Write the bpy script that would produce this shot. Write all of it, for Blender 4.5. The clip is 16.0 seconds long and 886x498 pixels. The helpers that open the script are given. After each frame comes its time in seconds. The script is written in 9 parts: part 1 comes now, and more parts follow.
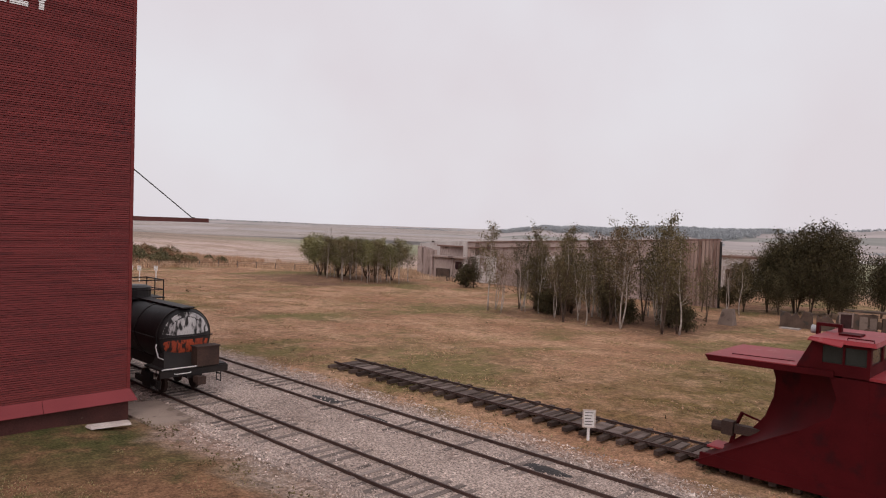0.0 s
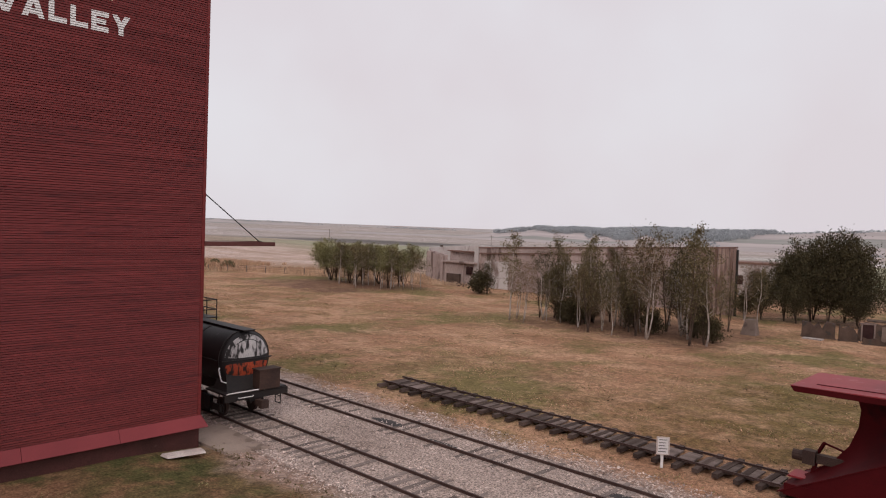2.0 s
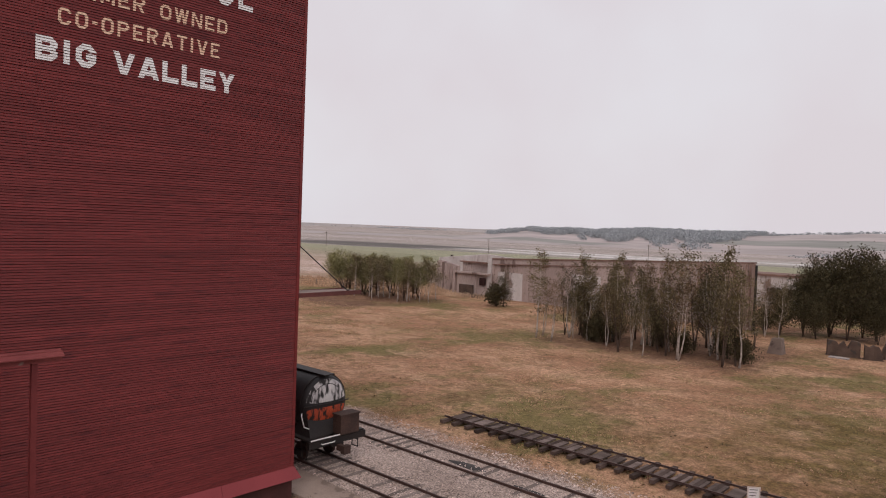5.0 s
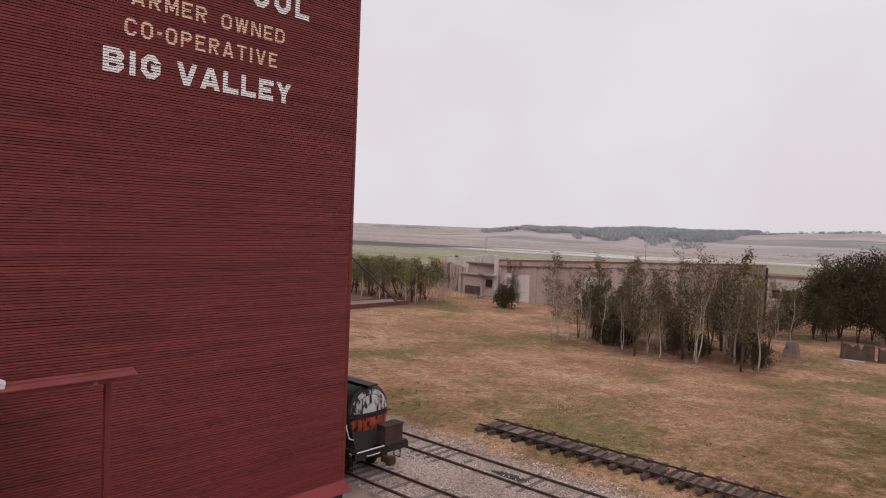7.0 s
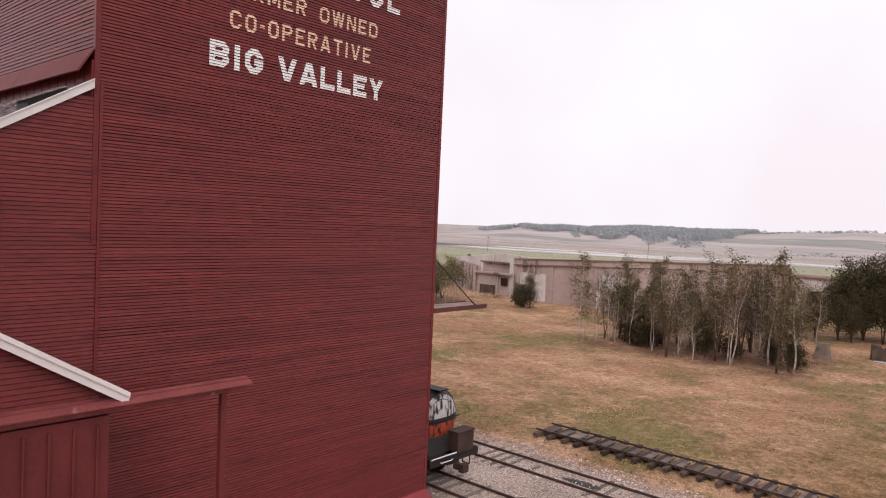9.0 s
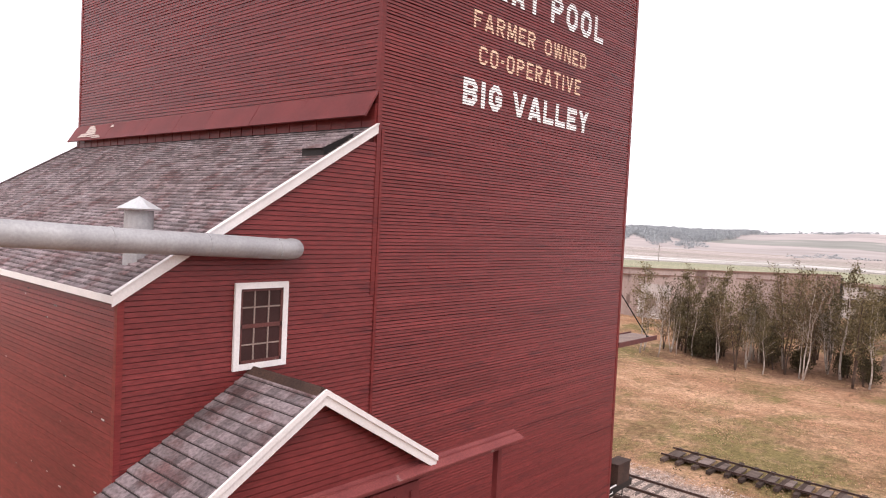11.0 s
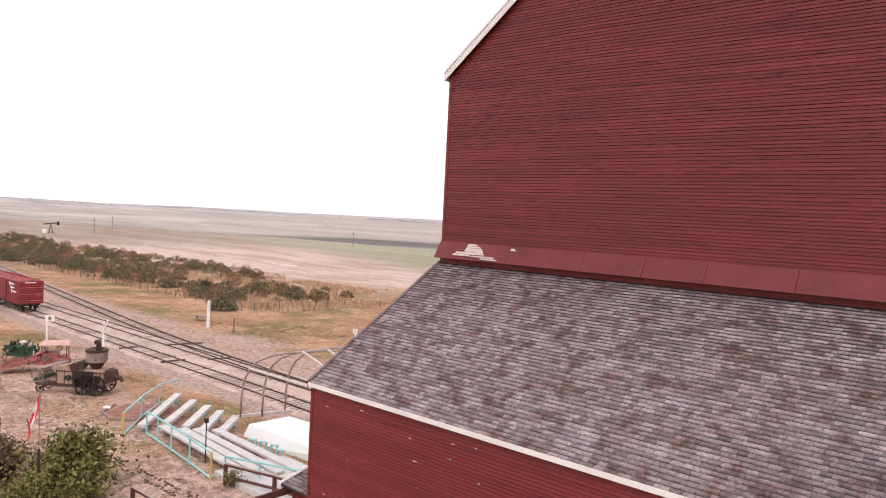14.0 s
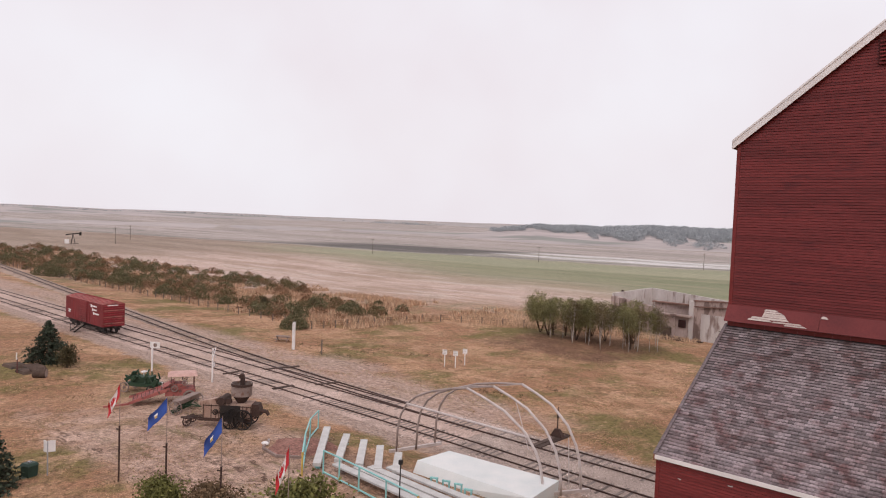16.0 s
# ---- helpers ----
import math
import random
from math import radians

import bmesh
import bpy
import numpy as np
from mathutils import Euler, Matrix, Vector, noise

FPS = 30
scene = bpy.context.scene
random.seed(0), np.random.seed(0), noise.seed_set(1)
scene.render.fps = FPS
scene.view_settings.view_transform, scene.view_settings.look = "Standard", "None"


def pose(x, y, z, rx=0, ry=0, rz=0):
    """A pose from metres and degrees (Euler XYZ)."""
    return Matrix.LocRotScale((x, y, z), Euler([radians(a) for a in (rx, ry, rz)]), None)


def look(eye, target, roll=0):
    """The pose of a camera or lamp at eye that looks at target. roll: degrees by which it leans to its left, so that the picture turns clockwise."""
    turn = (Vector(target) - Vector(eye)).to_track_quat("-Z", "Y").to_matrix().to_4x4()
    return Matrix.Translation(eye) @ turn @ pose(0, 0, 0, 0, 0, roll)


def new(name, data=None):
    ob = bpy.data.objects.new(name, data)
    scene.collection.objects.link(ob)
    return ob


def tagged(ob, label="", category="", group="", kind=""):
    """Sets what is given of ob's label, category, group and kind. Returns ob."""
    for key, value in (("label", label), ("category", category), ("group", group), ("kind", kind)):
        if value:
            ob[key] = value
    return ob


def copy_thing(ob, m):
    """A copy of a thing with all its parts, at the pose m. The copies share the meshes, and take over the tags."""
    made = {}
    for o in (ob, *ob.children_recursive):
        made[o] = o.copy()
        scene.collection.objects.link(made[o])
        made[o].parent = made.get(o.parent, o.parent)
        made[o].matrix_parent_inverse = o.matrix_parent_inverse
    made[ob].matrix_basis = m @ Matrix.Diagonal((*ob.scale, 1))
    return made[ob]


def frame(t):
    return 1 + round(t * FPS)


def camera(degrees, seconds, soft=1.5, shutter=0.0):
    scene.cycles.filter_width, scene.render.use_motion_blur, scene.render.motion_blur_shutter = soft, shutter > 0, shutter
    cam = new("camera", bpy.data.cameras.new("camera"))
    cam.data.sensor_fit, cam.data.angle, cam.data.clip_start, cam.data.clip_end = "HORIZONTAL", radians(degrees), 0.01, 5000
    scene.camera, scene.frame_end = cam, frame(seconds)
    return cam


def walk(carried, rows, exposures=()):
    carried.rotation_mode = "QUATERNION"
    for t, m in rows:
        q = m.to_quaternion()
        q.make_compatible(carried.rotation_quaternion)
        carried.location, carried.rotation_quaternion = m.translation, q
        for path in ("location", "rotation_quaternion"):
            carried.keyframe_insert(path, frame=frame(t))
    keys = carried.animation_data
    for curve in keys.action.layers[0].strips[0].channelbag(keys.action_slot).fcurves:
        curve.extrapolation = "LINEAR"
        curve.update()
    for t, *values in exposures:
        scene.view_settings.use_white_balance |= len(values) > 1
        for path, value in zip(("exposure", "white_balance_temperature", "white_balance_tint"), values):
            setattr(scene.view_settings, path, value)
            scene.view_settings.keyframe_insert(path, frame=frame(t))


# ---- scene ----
cam = camera(64.3, 16.0, soft=1.1)
METRES, EYE, TILT, LEAN, TURN = 46.43, 8.11, 0.0, 0.0, 43.8
ROWS = [
    (0.0, 0.0, 0.0, 0.0, 0.06, -1.91, -1.93),
    (0.5, -0.0173, 0.0015, 0.0059, -0.07, -1.94, -2.0),
    (1.0, -0.0348, 0.0028, 0.0103, -0.21, -1.95, -2.04),
    (1.5, -0.052, 0.0034, 0.014, -0.36, -1.95, -2.05),
    (2.0, -0.0681, 0.0036, 0.0201, -0.5, -1.95, -2.09),
    (2.5, -0.084, 0.0038, 0.0281, -0.64, -1.96, -2.12),
    (3.0, -0.1001, 0.0041, 0.0359, -0.78, -1.98, -2.15),
    (3.5, -0.1154, 0.0042, 0.0423, -0.91, -1.96, -2.16),
    (4.0, -0.13, 0.0039, 0.0488, -1.04, -1.96, -2.16),
    (6.5, -0.1923, 0.0081, 0.069, -1.69, -2.03, -2.27),
    (7.0, -0.2052, 0.0113, 0.069, -1.83, -2.08, -2.29),
    (7.5, -0.2178, 0.0154, 0.0687, -1.92, -2.11, -2.33),
    (8.0, -0.2331, 0.0204, 0.0682, -2.01, -2.16, -2.37),
    (10.5, -0.3795, 0.0477, 0.0795, -2.33, -2.37, -2.81),
    (11.0, -0.4235, 0.0524, 0.0882, -2.37, -2.39, -2.83),
    (11.5, -0.47, 0.0571, 0.1031, -2.43, -2.46, -2.87),
    (12.0, -0.5186, 0.0628, 0.1198, -2.51, -2.44, -2.83),
    (12.5, -0.5689, 0.0707, 0.1356, -2.61, -2.5, -2.83),
    (13.0, -0.62, 0.079, 0.1441, -2.69, -2.59, -2.84),
    (13.5, -0.6725, 0.0879, 0.1534, -2.72, -2.66, -2.82),
    (14.0, -0.7288, 0.0953, 0.168, -2.74, -2.65, -2.87),
    (14.5, -0.787, 0.1012, 0.1832, -2.71, -2.65, -2.82),
    (15.0, -0.8487, 0.1028, 0.1951, -2.67, -2.62, -2.74),
    (15.5, -0.9114, 0.1006, 0.2066, -2.63, -2.6, -2.44),
    (16.0, -0.9612, 0.0944, 0.2093, -2.7, -2.53, -2.22),
]
walk(cam, [(t, pose(0, 0, EYE, TILT, LEAN, TURN) @ pose(METRES * x, METRES * y, METRES * z, 90 + pitch, roll, yaw)) for t, x, y, z, yaw, pitch, roll in ROWS],
     exposures=[(0.0, -0.43), (4.0, -0.46), (7.0, -0.4), (8.2, -0.22), (10.3, 0.38), (11.0, 0.56), (12.0, 0.72), (12.6, 0.72), (13.5, 0.5), (14.5, 0.22), (16.0, -0.2)])

# ---- world, sun, exposure ----
world = bpy.data.worlds.new("smoky_sky")
scene.world = world
world.use_nodes = True
wn, wl = world.node_tree.nodes, world.node_tree.links
wn.clear()
w_out, w_bg = wn.new("ShaderNodeOutputWorld"), wn.new("ShaderNodeBackground")
w_sky = wn.new("ShaderNodeTexSky")
w_sky.sky_type, w_sky.sun_disc = "NISHITA", False
SUN_EL, SUN_AZ = 46.0, 142.0          # degrees: height, compass turn of the veiled sun
w_sky.sun_elevation, w_sky.sun_rotation = radians(SUN_EL), radians(SUN_AZ)
w_sky.dust_density, w_sky.air_density = 6.0, 1.5
w_veil = wn.new("ShaderNodeMix")
w_veil.data_type = "RGBA"
w_veil.inputs["Factor"].default_value = 0.95
wl.new(w_sky.outputs["Color"], w_veil.inputs["A"])
w_tc, w_ns, w_mr, w_tint = wn.new("ShaderNodeTexCoord"), wn.new("ShaderNodeTexNoise"), wn.new("ShaderNodeMapRange"), wn.new("ShaderNodeMix")
w_ns.inputs["Scale"].default_value, w_ns.inputs["Detail"].default_value = 2.2, 4.0
wl.new(w_tc.outputs["Generated"], w_ns.inputs["Vector"])
wl.new(w_ns.outputs["Fac"], w_mr.inputs["Value"])
w_mr.inputs["From Min"].default_value, w_mr.inputs["From Max"].default_value = 0.4, 0.7
w_tint.data_type = "RGBA"
w_tint.inputs["A"].default_value, w_tint.inputs["B"].default_value = (6.95, 6.4, 6.8, 1), (7.5, 7.4, 7.85, 1)   # thin and thick smoke cloud
wl.new(w_mr.outputs["Result"], w_tint.inputs["Factor"])
wl.new(w_tint.outputs["Result"], w_veil.inputs["B"])
# the smoke glows more towards the veiled sun than away from it
w_dot, w_gr, w_mul = wn.new("ShaderNodeVectorMath"), wn.new("ShaderNodeMapRange"), wn.new("ShaderNodeMix")
w_dot.operation = "DOT_PRODUCT"
w_dot.inputs[1].default_value = (math.sin(radians(SUN_AZ)), math.cos(radians(SUN_AZ)), 0.0)
wl.new(w_tc.outputs["Generated"], w_dot.inputs[0])
wl.new(w_dot.outputs["Value"], w_gr.inputs["Value"])
for key, q in zip(("From Min", "From Max", "To Min", "To Max"), (-0.9, 0.9, 1.05, 1.1)):
    w_gr.inputs[key].default_value = q
w_mul.data_type, w_mul.blend_type = "RGBA", "MULTIPLY"
w_mul.inputs["Factor"].default_value = 1.0
wl.new(w_veil.outputs["Result"], w_mul.inputs["A"]), wl.new(w_gr.outputs["Result"], w_mul.inputs["B"])
wl.new(w_mul.outputs["Result"], w_bg.inputs["Color"])
w_bg.inputs["Strength"].default_value = 0.138
wl.new(w_bg.outputs["Background"], w_out.inputs["Surface"])
sun = new("sun", bpy.data.lights.new("sun", "SUN"))
sun.data.energy, sun.data.angle, sun.data.color = 1.0, radians(30), (1.0, 0.94, 0.9)
az, el = radians(SUN_AZ), radians(SUN_EL)
SUN_DIR = Vector((math.sin(az) * math.cos(el), math.cos(az) * math.cos(el), math.sin(el)))
sun.matrix_world = look(SUN_DIR * 300, (0, 0, 0))


# ---- materials ----
def mat(name, c1, c2=None, rough=0.8, metal=0.0, scale=1.5, stretch=(1, 1, 1), fine=30.0, grain=0.25, bump=0.15,
        island=0.0, rand=0.0, c3=None, spots=0.62, spot_scale=3.0, spec=0.3, soft=0.06):
    """Two-scale noise between c1 and c2, fine grain, optional worn spots of colour c3."""
    m = bpy.data.materials.new(name)
    m.use_nodes = True
    n, l = m.node_tree.nodes, m.node_tree.links
    b = n["Principled BSDF"]
    b.inputs["Roughness"].default_value, b.inputs["Metallic"].default_value = rough, metal
    b.inputs["Specular IOR Level"].default_value = spec
    c2 = c2 or tuple(v * 0.75 for v in c1)
    geo, mp = n.new("ShaderNodeNewGeometry"), n.new("ShaderNodeMapping")
    mp.inputs["Scale"].default_value = stretch
    l.new(geo.outputs["Position"], mp.inputs["Vector"])

    def tex(s, detail=4.0):
        t = n.new("ShaderNodeTexNoise")
        t.inputs["Scale"].default_value, t.inputs["Detail"].default_value = s, detail
        l.new(mp.outputs["Vector"], t.inputs["Vector"])
        return t.outputs["Fac"]

    def mix(fac, a, c, blend="MIX"):
        x = n.new("ShaderNodeMix")
        x.data_type, x.blend_type = "RGBA", blend
        for key, v in (("Factor", fac), ("A", a), ("B", c)):
            if isinstance(v, (tuple, list)):
                x.inputs[key].default_value = (*v, 1)
            elif isinstance(v, float):
                x.inputs[key].default_value = v
            else:
                l.new(v, x.inputs[key])
        return x.outputs["Result"]

    def ramp(v, lo, hi, a=0.0, z=1.0):
        r = n.new("ShaderNodeMapRange")
        for k, q in zip(("From Min", "From Max", "To Min", "To Max"), (lo, hi, a, z)):
            r.inputs[k].default_value = q
        l.new(v, r.inputs["Value"])
        return r.outputs["Result"]

    big, small = tex(scale), tex(fine, 2.0)
    col = mix(ramp(big, 0.35, 0.65), c1, c2)
    if c3:
        col = mix(ramp(tex(spot_scale, 6.0), spots, spots + soft), col, c3)
    val = ramp(small, 0.25, 0.75, 1 - grain, 1 + grain)
    if island:
        r = ramp(geo.outputs["Random Per Island"], 0, 1, 1 - island, 1 + island)
        x = n.new("ShaderNodeMath")
        x.operation = "MULTIPLY"
        l.new(val, x.inputs[0]), l.new(r, x.inputs[1])
        val = x.outputs[0]
    if rand:
        oi = n.new("ShaderNodeObjectInfo")
        r = ramp(oi.outputs["Random"], 0, 1, 1 - rand, 1 + rand)
        x = n.new("ShaderNodeMath")
        x.operation = "MULTIPLY"
        l.new(val, x.inputs[0]), l.new(r, x.inputs[1])
        val = x.outputs[0]
    comb = n.new("ShaderNodeCombineColor")
    for k in ("Red", "Green", "Blue"):
        l.new(val, comb.inputs[k])
    col = mix(1.0, col, comb.outputs["Color"], "MULTIPLY")
    l.new(col, b.inputs["Base Color"])
    if bump:
        bp = n.new("ShaderNodeBump")
        bp.inputs["Strength"].default_value, bp.inputs["Distance"].default_value = bump, 0.02
        l.new(small, bp.inputs["Height"])
        l.new(bp.outputs["Normal"], b.inputs["Normal"])
    return m


RED = mat("red_siding_paint", (0.172, 0.03, 0.0295), (0.148, 0.026, 0.0258), 0.36, scale=0.9, stretch=(0.35, 0.35, 2.5), fine=14, grain=0.28, island=0.14, rand=0.1,
          c3=(0.11, 0.02, 0.022), spots=0.62, spot_scale=2.2, soft=0.08, spec=0.2)
# core behind the clapboards: shade and dirt of the gaps put into its colour
RED_DARK = mat("red_groove", (0.08, 0.016, 0.016), (0.06, 0.013, 0.013), 0.9)
RED_PANEL = mat("red_flashing_paint", (0.165, 0.03, 0.03), (0.125, 0.023, 0.024), 0.6, scale=0.8, fine=14, grain=0.12, c3=(0.14, 0.03, 0.03), spots=0.66)
PINK_SKIRT = mat("base_flashing_red", (0.274, 0.0448, 0.0501), (0.232, 0.0369, 0.0422), 0.5, scale=0.7, grain=0.1)
FOOTING = mat("red_brown_footing_paint", (0.091, 0.0315, 0.028), (0.063, 0.0245, 0.021), 0.85, scale=0.8, grain=0.25, c3=(0.168, 0.133, 0.119), spots=0.66, spot_scale=2.5)
RED_TRIM = mat("worn_red_trim", (0.238, 0.0594, 0.0563), (0.188, 0.0437, 0.0437), 0.7, c3=(0.312, 0.251, 0.225), spots=0.66, spot_scale=2.2)
WHITE = mat("white_paint", (0.8, 0.76, 0.75), (0.7, 0.66, 0.65), 0.6, scale=1.2, grain=0.08, c3=(0.5, 0.45, 0.43), spots=0.7)
LETTER = mat("white_sign_paint", (0.86, 0.85, 0.84), (0.79, 0.77, 0.76), 0.7, scale=2, stretch=(1, 1, 4), grain=0.15)
LETTER_CREAM = mat("cream_sign_paint", (0.8, 0.55, 0.4), (0.72, 0.48, 0.34), 0.7, scale=2, stretch=(1, 1, 4), grain=0.15)
SHINGLE = mat("weathered_shingle", (0.21, 0.171, 0.179), (0.165, 0.123, 0.126), 0.9, scale=0.9, fine=16, grain=0.38, island=0.4, rand=0.36, bump=0.3, c3=(0.116, 0.0667, 0.0667), spots=0.5, spot_scale=1.9, soft=0.16)
# near-black deck, so the shade between shingle courses lies in its colour
SHINGLE_GAP = mat("shingle_shadow_joint", (0.04, 0.03, 0.03), (0.028, 0.022, 0.022), 0.95)
GALV = mat("galvanised_steel", (0.4, 0.39, 0.4), (0.32, 0.31, 0.32), 0.55, 0.2, scale=1.5, fine=22, grain=0.12, bump=0.05, spec=0.5)
CYCLONE = mat("salmon_red_metal_paint", (0.345, 0.112, 0.0918), (0.296, 0.0918, 0.0802), 0.5, scale=1.1, grain=0.06, bump=0.04, c3=(0.241, 0.0641, 0.0481), spots=0.7, spot_scale=5)
# reddish base colour stands in for what the panes reflect
GLASS = mat("dark_window_glass", (0.055, 0.026, 0.026), (0.035, 0.018, 0.018), 0.25, grain=0.1, bump=0, spec=0.25)
CONCRETE = mat("weathered_concrete", (0.42, 0.37, 0.34), (0.34, 0.29, 0.27), 0.92, scale=0.5, grain=0.2, c3=(0.22, 0.18, 0.165), spots=0.6, spot_scale=0.9)
BLACK = mat("worn_black_tank_paint", (0.022, 0.02, 0.021), (0.032, 0.028, 0.028), 0.45, scale=0.8, grain=0.3, bump=0.08, c3=(0.2, 0.19, 0.2), spots=0.68, spot_scale=1.4)
IRON = mat("black_iron", (0.022, 0.019, 0.019), (0.035, 0.027, 0.024), 0.6, 0.2, grain=0.3)
RUST = mat("rusty_brown_steel", (0.075, 0.042, 0.033), (0.05, 0.03, 0.025), 0.8, 0.1, grain=0.35)
RAIL = mat("rusty_rail_steel", (0.11, 0.068, 0.058), (0.08, 0.048, 0.042), 0.55, 0.4, grain=0.3)
TIE = mat("grey_weathered_tie", (0.25, 0.2, 0.178), (0.165, 0.13, 0.117), 0.95, scale=1.4, stretch=(2.5, 0.4, 1), grain=0.35, rand=0.3, spec=0.08)
TIE_DARK = mat("dark_creosoted_tie", (0.055, 0.037, 0.031), (0.1, 0.072, 0.062), 0.95, scale=1.2, stretch=(2.5, 0.4, 1), grain=0.35, rand=0.35, spec=0.08)
BALLAST = mat("pale_crushed_ballast", (0.42, 0.325, 0.28), (0.31, 0.235, 0.2), 0.95, scale=0.25, fine=15, grain=0.85, bump=0.8, c3=(0.25, 0.185, 0.155), spots=0.56, spot_scale=0.5, soft=0.15)
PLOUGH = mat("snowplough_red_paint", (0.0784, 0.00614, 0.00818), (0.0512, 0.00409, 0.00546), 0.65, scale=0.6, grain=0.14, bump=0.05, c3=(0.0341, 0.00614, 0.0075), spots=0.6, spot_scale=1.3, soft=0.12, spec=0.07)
# lighter copy of the plough red: light on upward plates put into the colour
PLOUGH_TOP = mat("lighter_plough_red_paint", (0.288, 0.0315, 0.0378), (0.225, 0.0252, 0.0306), 0.5, scale=0.8, grain=0.12, bump=0.05, c3=(0.324, 0.09, 0.0855), spots=0.62, spot_scale=2.0, spec=0.2)
ORANGE = mat("orange_placard_paint", (0.5, 0.085, 0.035), (0.36, 0.06, 0.028), 0.6, stretch=(1, 1, 0.5), c3=(0.03, 0.02, 0.018), spots=0.48, spot_scale=5.0, soft=0.1)
CHALK = mat("peeled_white_paint", (0.6, 0.57, 0.56), (0.45, 0.42, 0.42), 0.7, stretch=(1, 1, 0.35), c3=(0.03, 0.026, 0.026), spots=0.47, spot_scale=6.0, soft=0.12)
BARE = mat("bare_weathered_wood", (0.62, 0.53, 0.49), (0.48, 0.38, 0.35), 0.9, scale=2, stretch=(0.4, 1, 4), grain=0.25)
GALV_PALE = mat("pale_galvanised_sheet", (0.66, 0.66, 0.67), (0.55, 0.55, 0.57), 0.45, 0.3, grain=0.1, bump=0.04)
THRESH = mat("weathered_tan_panel", (0.44, 0.31, 0.25), (0.28, 0.17, 0.13), 0.8, scale=1.3, stretch=(1, 1, 0.5), grain=0.25, c3=(0.14, 0.075, 0.055), spots=0.58)
BOX_RED = mat("boxcar_oxide_paint", (0.231, 0.035, 0.0385), (0.182, 0.028, 0.0315), 0.6, scale=0.6, grain=0.14)
TEAL = mat("turquoise_pipe_paint", (0.3, 0.58, 0.56), (0.24, 0.5, 0.49), 0.5, grain=0.1)
YELLOW = mat("yellow_post_paint", (0.6, 0.42, 0.12), (0.5, 0.34, 0.09), 0.5, grain=0.1)
PLANK = mat("whitewashed_plank", (0.577, 0.554, 0.538), (0.484, 0.46, 0.445), 0.7, stretch=(1, 1, 1), grain=0.15)
STAGE = mat("white_stage_sheet", (0.739, 0.73, 0.713), (0.651, 0.669, 0.66), 0.6, scale=0.7, grain=0.06)
HOOP = mat("brown_primed_pipe", (0.38, 0.305, 0.28), (0.3, 0.235, 0.215), 0.5, 0.2, grain=0.15)
HOOP_PALE = mat("pale_pipe", (0.62, 0.54, 0.52), (0.52, 0.44, 0.42), 0.45, 0.1, grain=0.1)
BROWN = mat("dark_red_brown_timber", (0.13, 0.045, 0.04), (0.09, 0.035, 0.032), 0.8, grain=0.25)
WOOD = mat("grey_board", (0.3, 0.22, 0.19), (0.22, 0.16, 0.14), 0.85, grain=0.3)
BARK_PALE = mat("pale_birch_bark", (0.52, 0.45, 0.405), (0.33, 0.27, 0.235), 0.85, scale=2.5, fine=12, grain=0.3, c3=(0.053, 0.0442, 0.0398), spots=0.62, spot_scale=4, spec=0.08)
BARK_DARK = mat("brown_bark", (0.11, 0.075, 0.06), (0.075, 0.052, 0.043), 0.95, scale=3, fine=14, grain=0.35, spec=0.08)
LEAF = mat("dull_green_leaves", (0.172, 0.132, 0.07), (0.112, 0.09, 0.047), 0.7, scale=0.8, fine=3, grain=0.2, island=0.45, rand=0.12, bump=0, spec=0.08)
LEAF_DARK = mat("dark_green_leaves", (0.085, 0.068, 0.036), (0.055, 0.046, 0.025), 0.7, scale=0.8, fine=3, grain=0.2, island=0.45, rand=0.12, bump=0, spec=0.08)
LEAF_FRESH = mat("fresh_green_leaves", (0.26, 0.234, 0.109), (0.172, 0.161, 0.0749), 0.65, scale=0.9, fine=3, grain=0.2, island=0.45, rand=0.12, bump=0, spec=0.08)
LEAF_DRY = mat("autumn_brown_leaves", (0.184, 0.12, 0.072), (0.12, 0.08, 0.048), 0.75, scale=0.8, fine=3, grain=0.2, island=0.5, rand=0.12, bump=0, spec=0.08)
NEEDLE = mat("blue_green_needles", (0.055, 0.066, 0.042), (0.04, 0.05, 0.033), 0.8, scale=1.5, grain=0.25, island=0.4, bump=0)
# pale blue-grey leaf colour carries the haze of distance
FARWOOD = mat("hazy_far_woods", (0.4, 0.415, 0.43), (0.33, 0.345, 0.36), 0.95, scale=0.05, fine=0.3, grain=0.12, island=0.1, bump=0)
DRY_GRASS = mat("dry_tall_grass", (0.6, 0.42, 0.29), (0.48, 0.32, 0.21), 0.9, scale=0.2, fine=2, grain=0.2, island=0.35, bump=0)
RUIN = mat("ruin_concrete", (0.444, 0.344, 0.315), (0.355, 0.266, 0.24), 0.95, scale=0.18, stretch=(1, 1, 0.35), fine=5, grain=0.15, c3=(0.192, 0.133, 0.118), spots=0.58, spot_scale=0.5)
RUIN_PALE = mat("ruin_whitewash", (0.6, 0.55, 0.53), (0.48, 0.42, 0.4), 0.95, scale=0.5, stretch=(1, 1, 0.3), grain=0.2, c3=(0.25, 0.18, 0.16), spots=0.53, spot_scale=0.9, soft=0.14)
RUIN_RUST = mat("ruin_rusty_cladding", (0.244, 0.146, 0.119), (0.161, 0.0927, 0.0761), 0.9, scale=0.7, stretch=(1, 1, 0.15), grain=0.2)
BLUE = mat("blue_flag_cloth", (0.04, 0.085, 0.33), (0.033, 0.07, 0.26), 0.8, grain=0.1)
FLAG_RED = mat("red_flag_cloth", (0.55, 0.035, 0.045), (0.45, 0.03, 0.04), 0.8, grain=0.1)
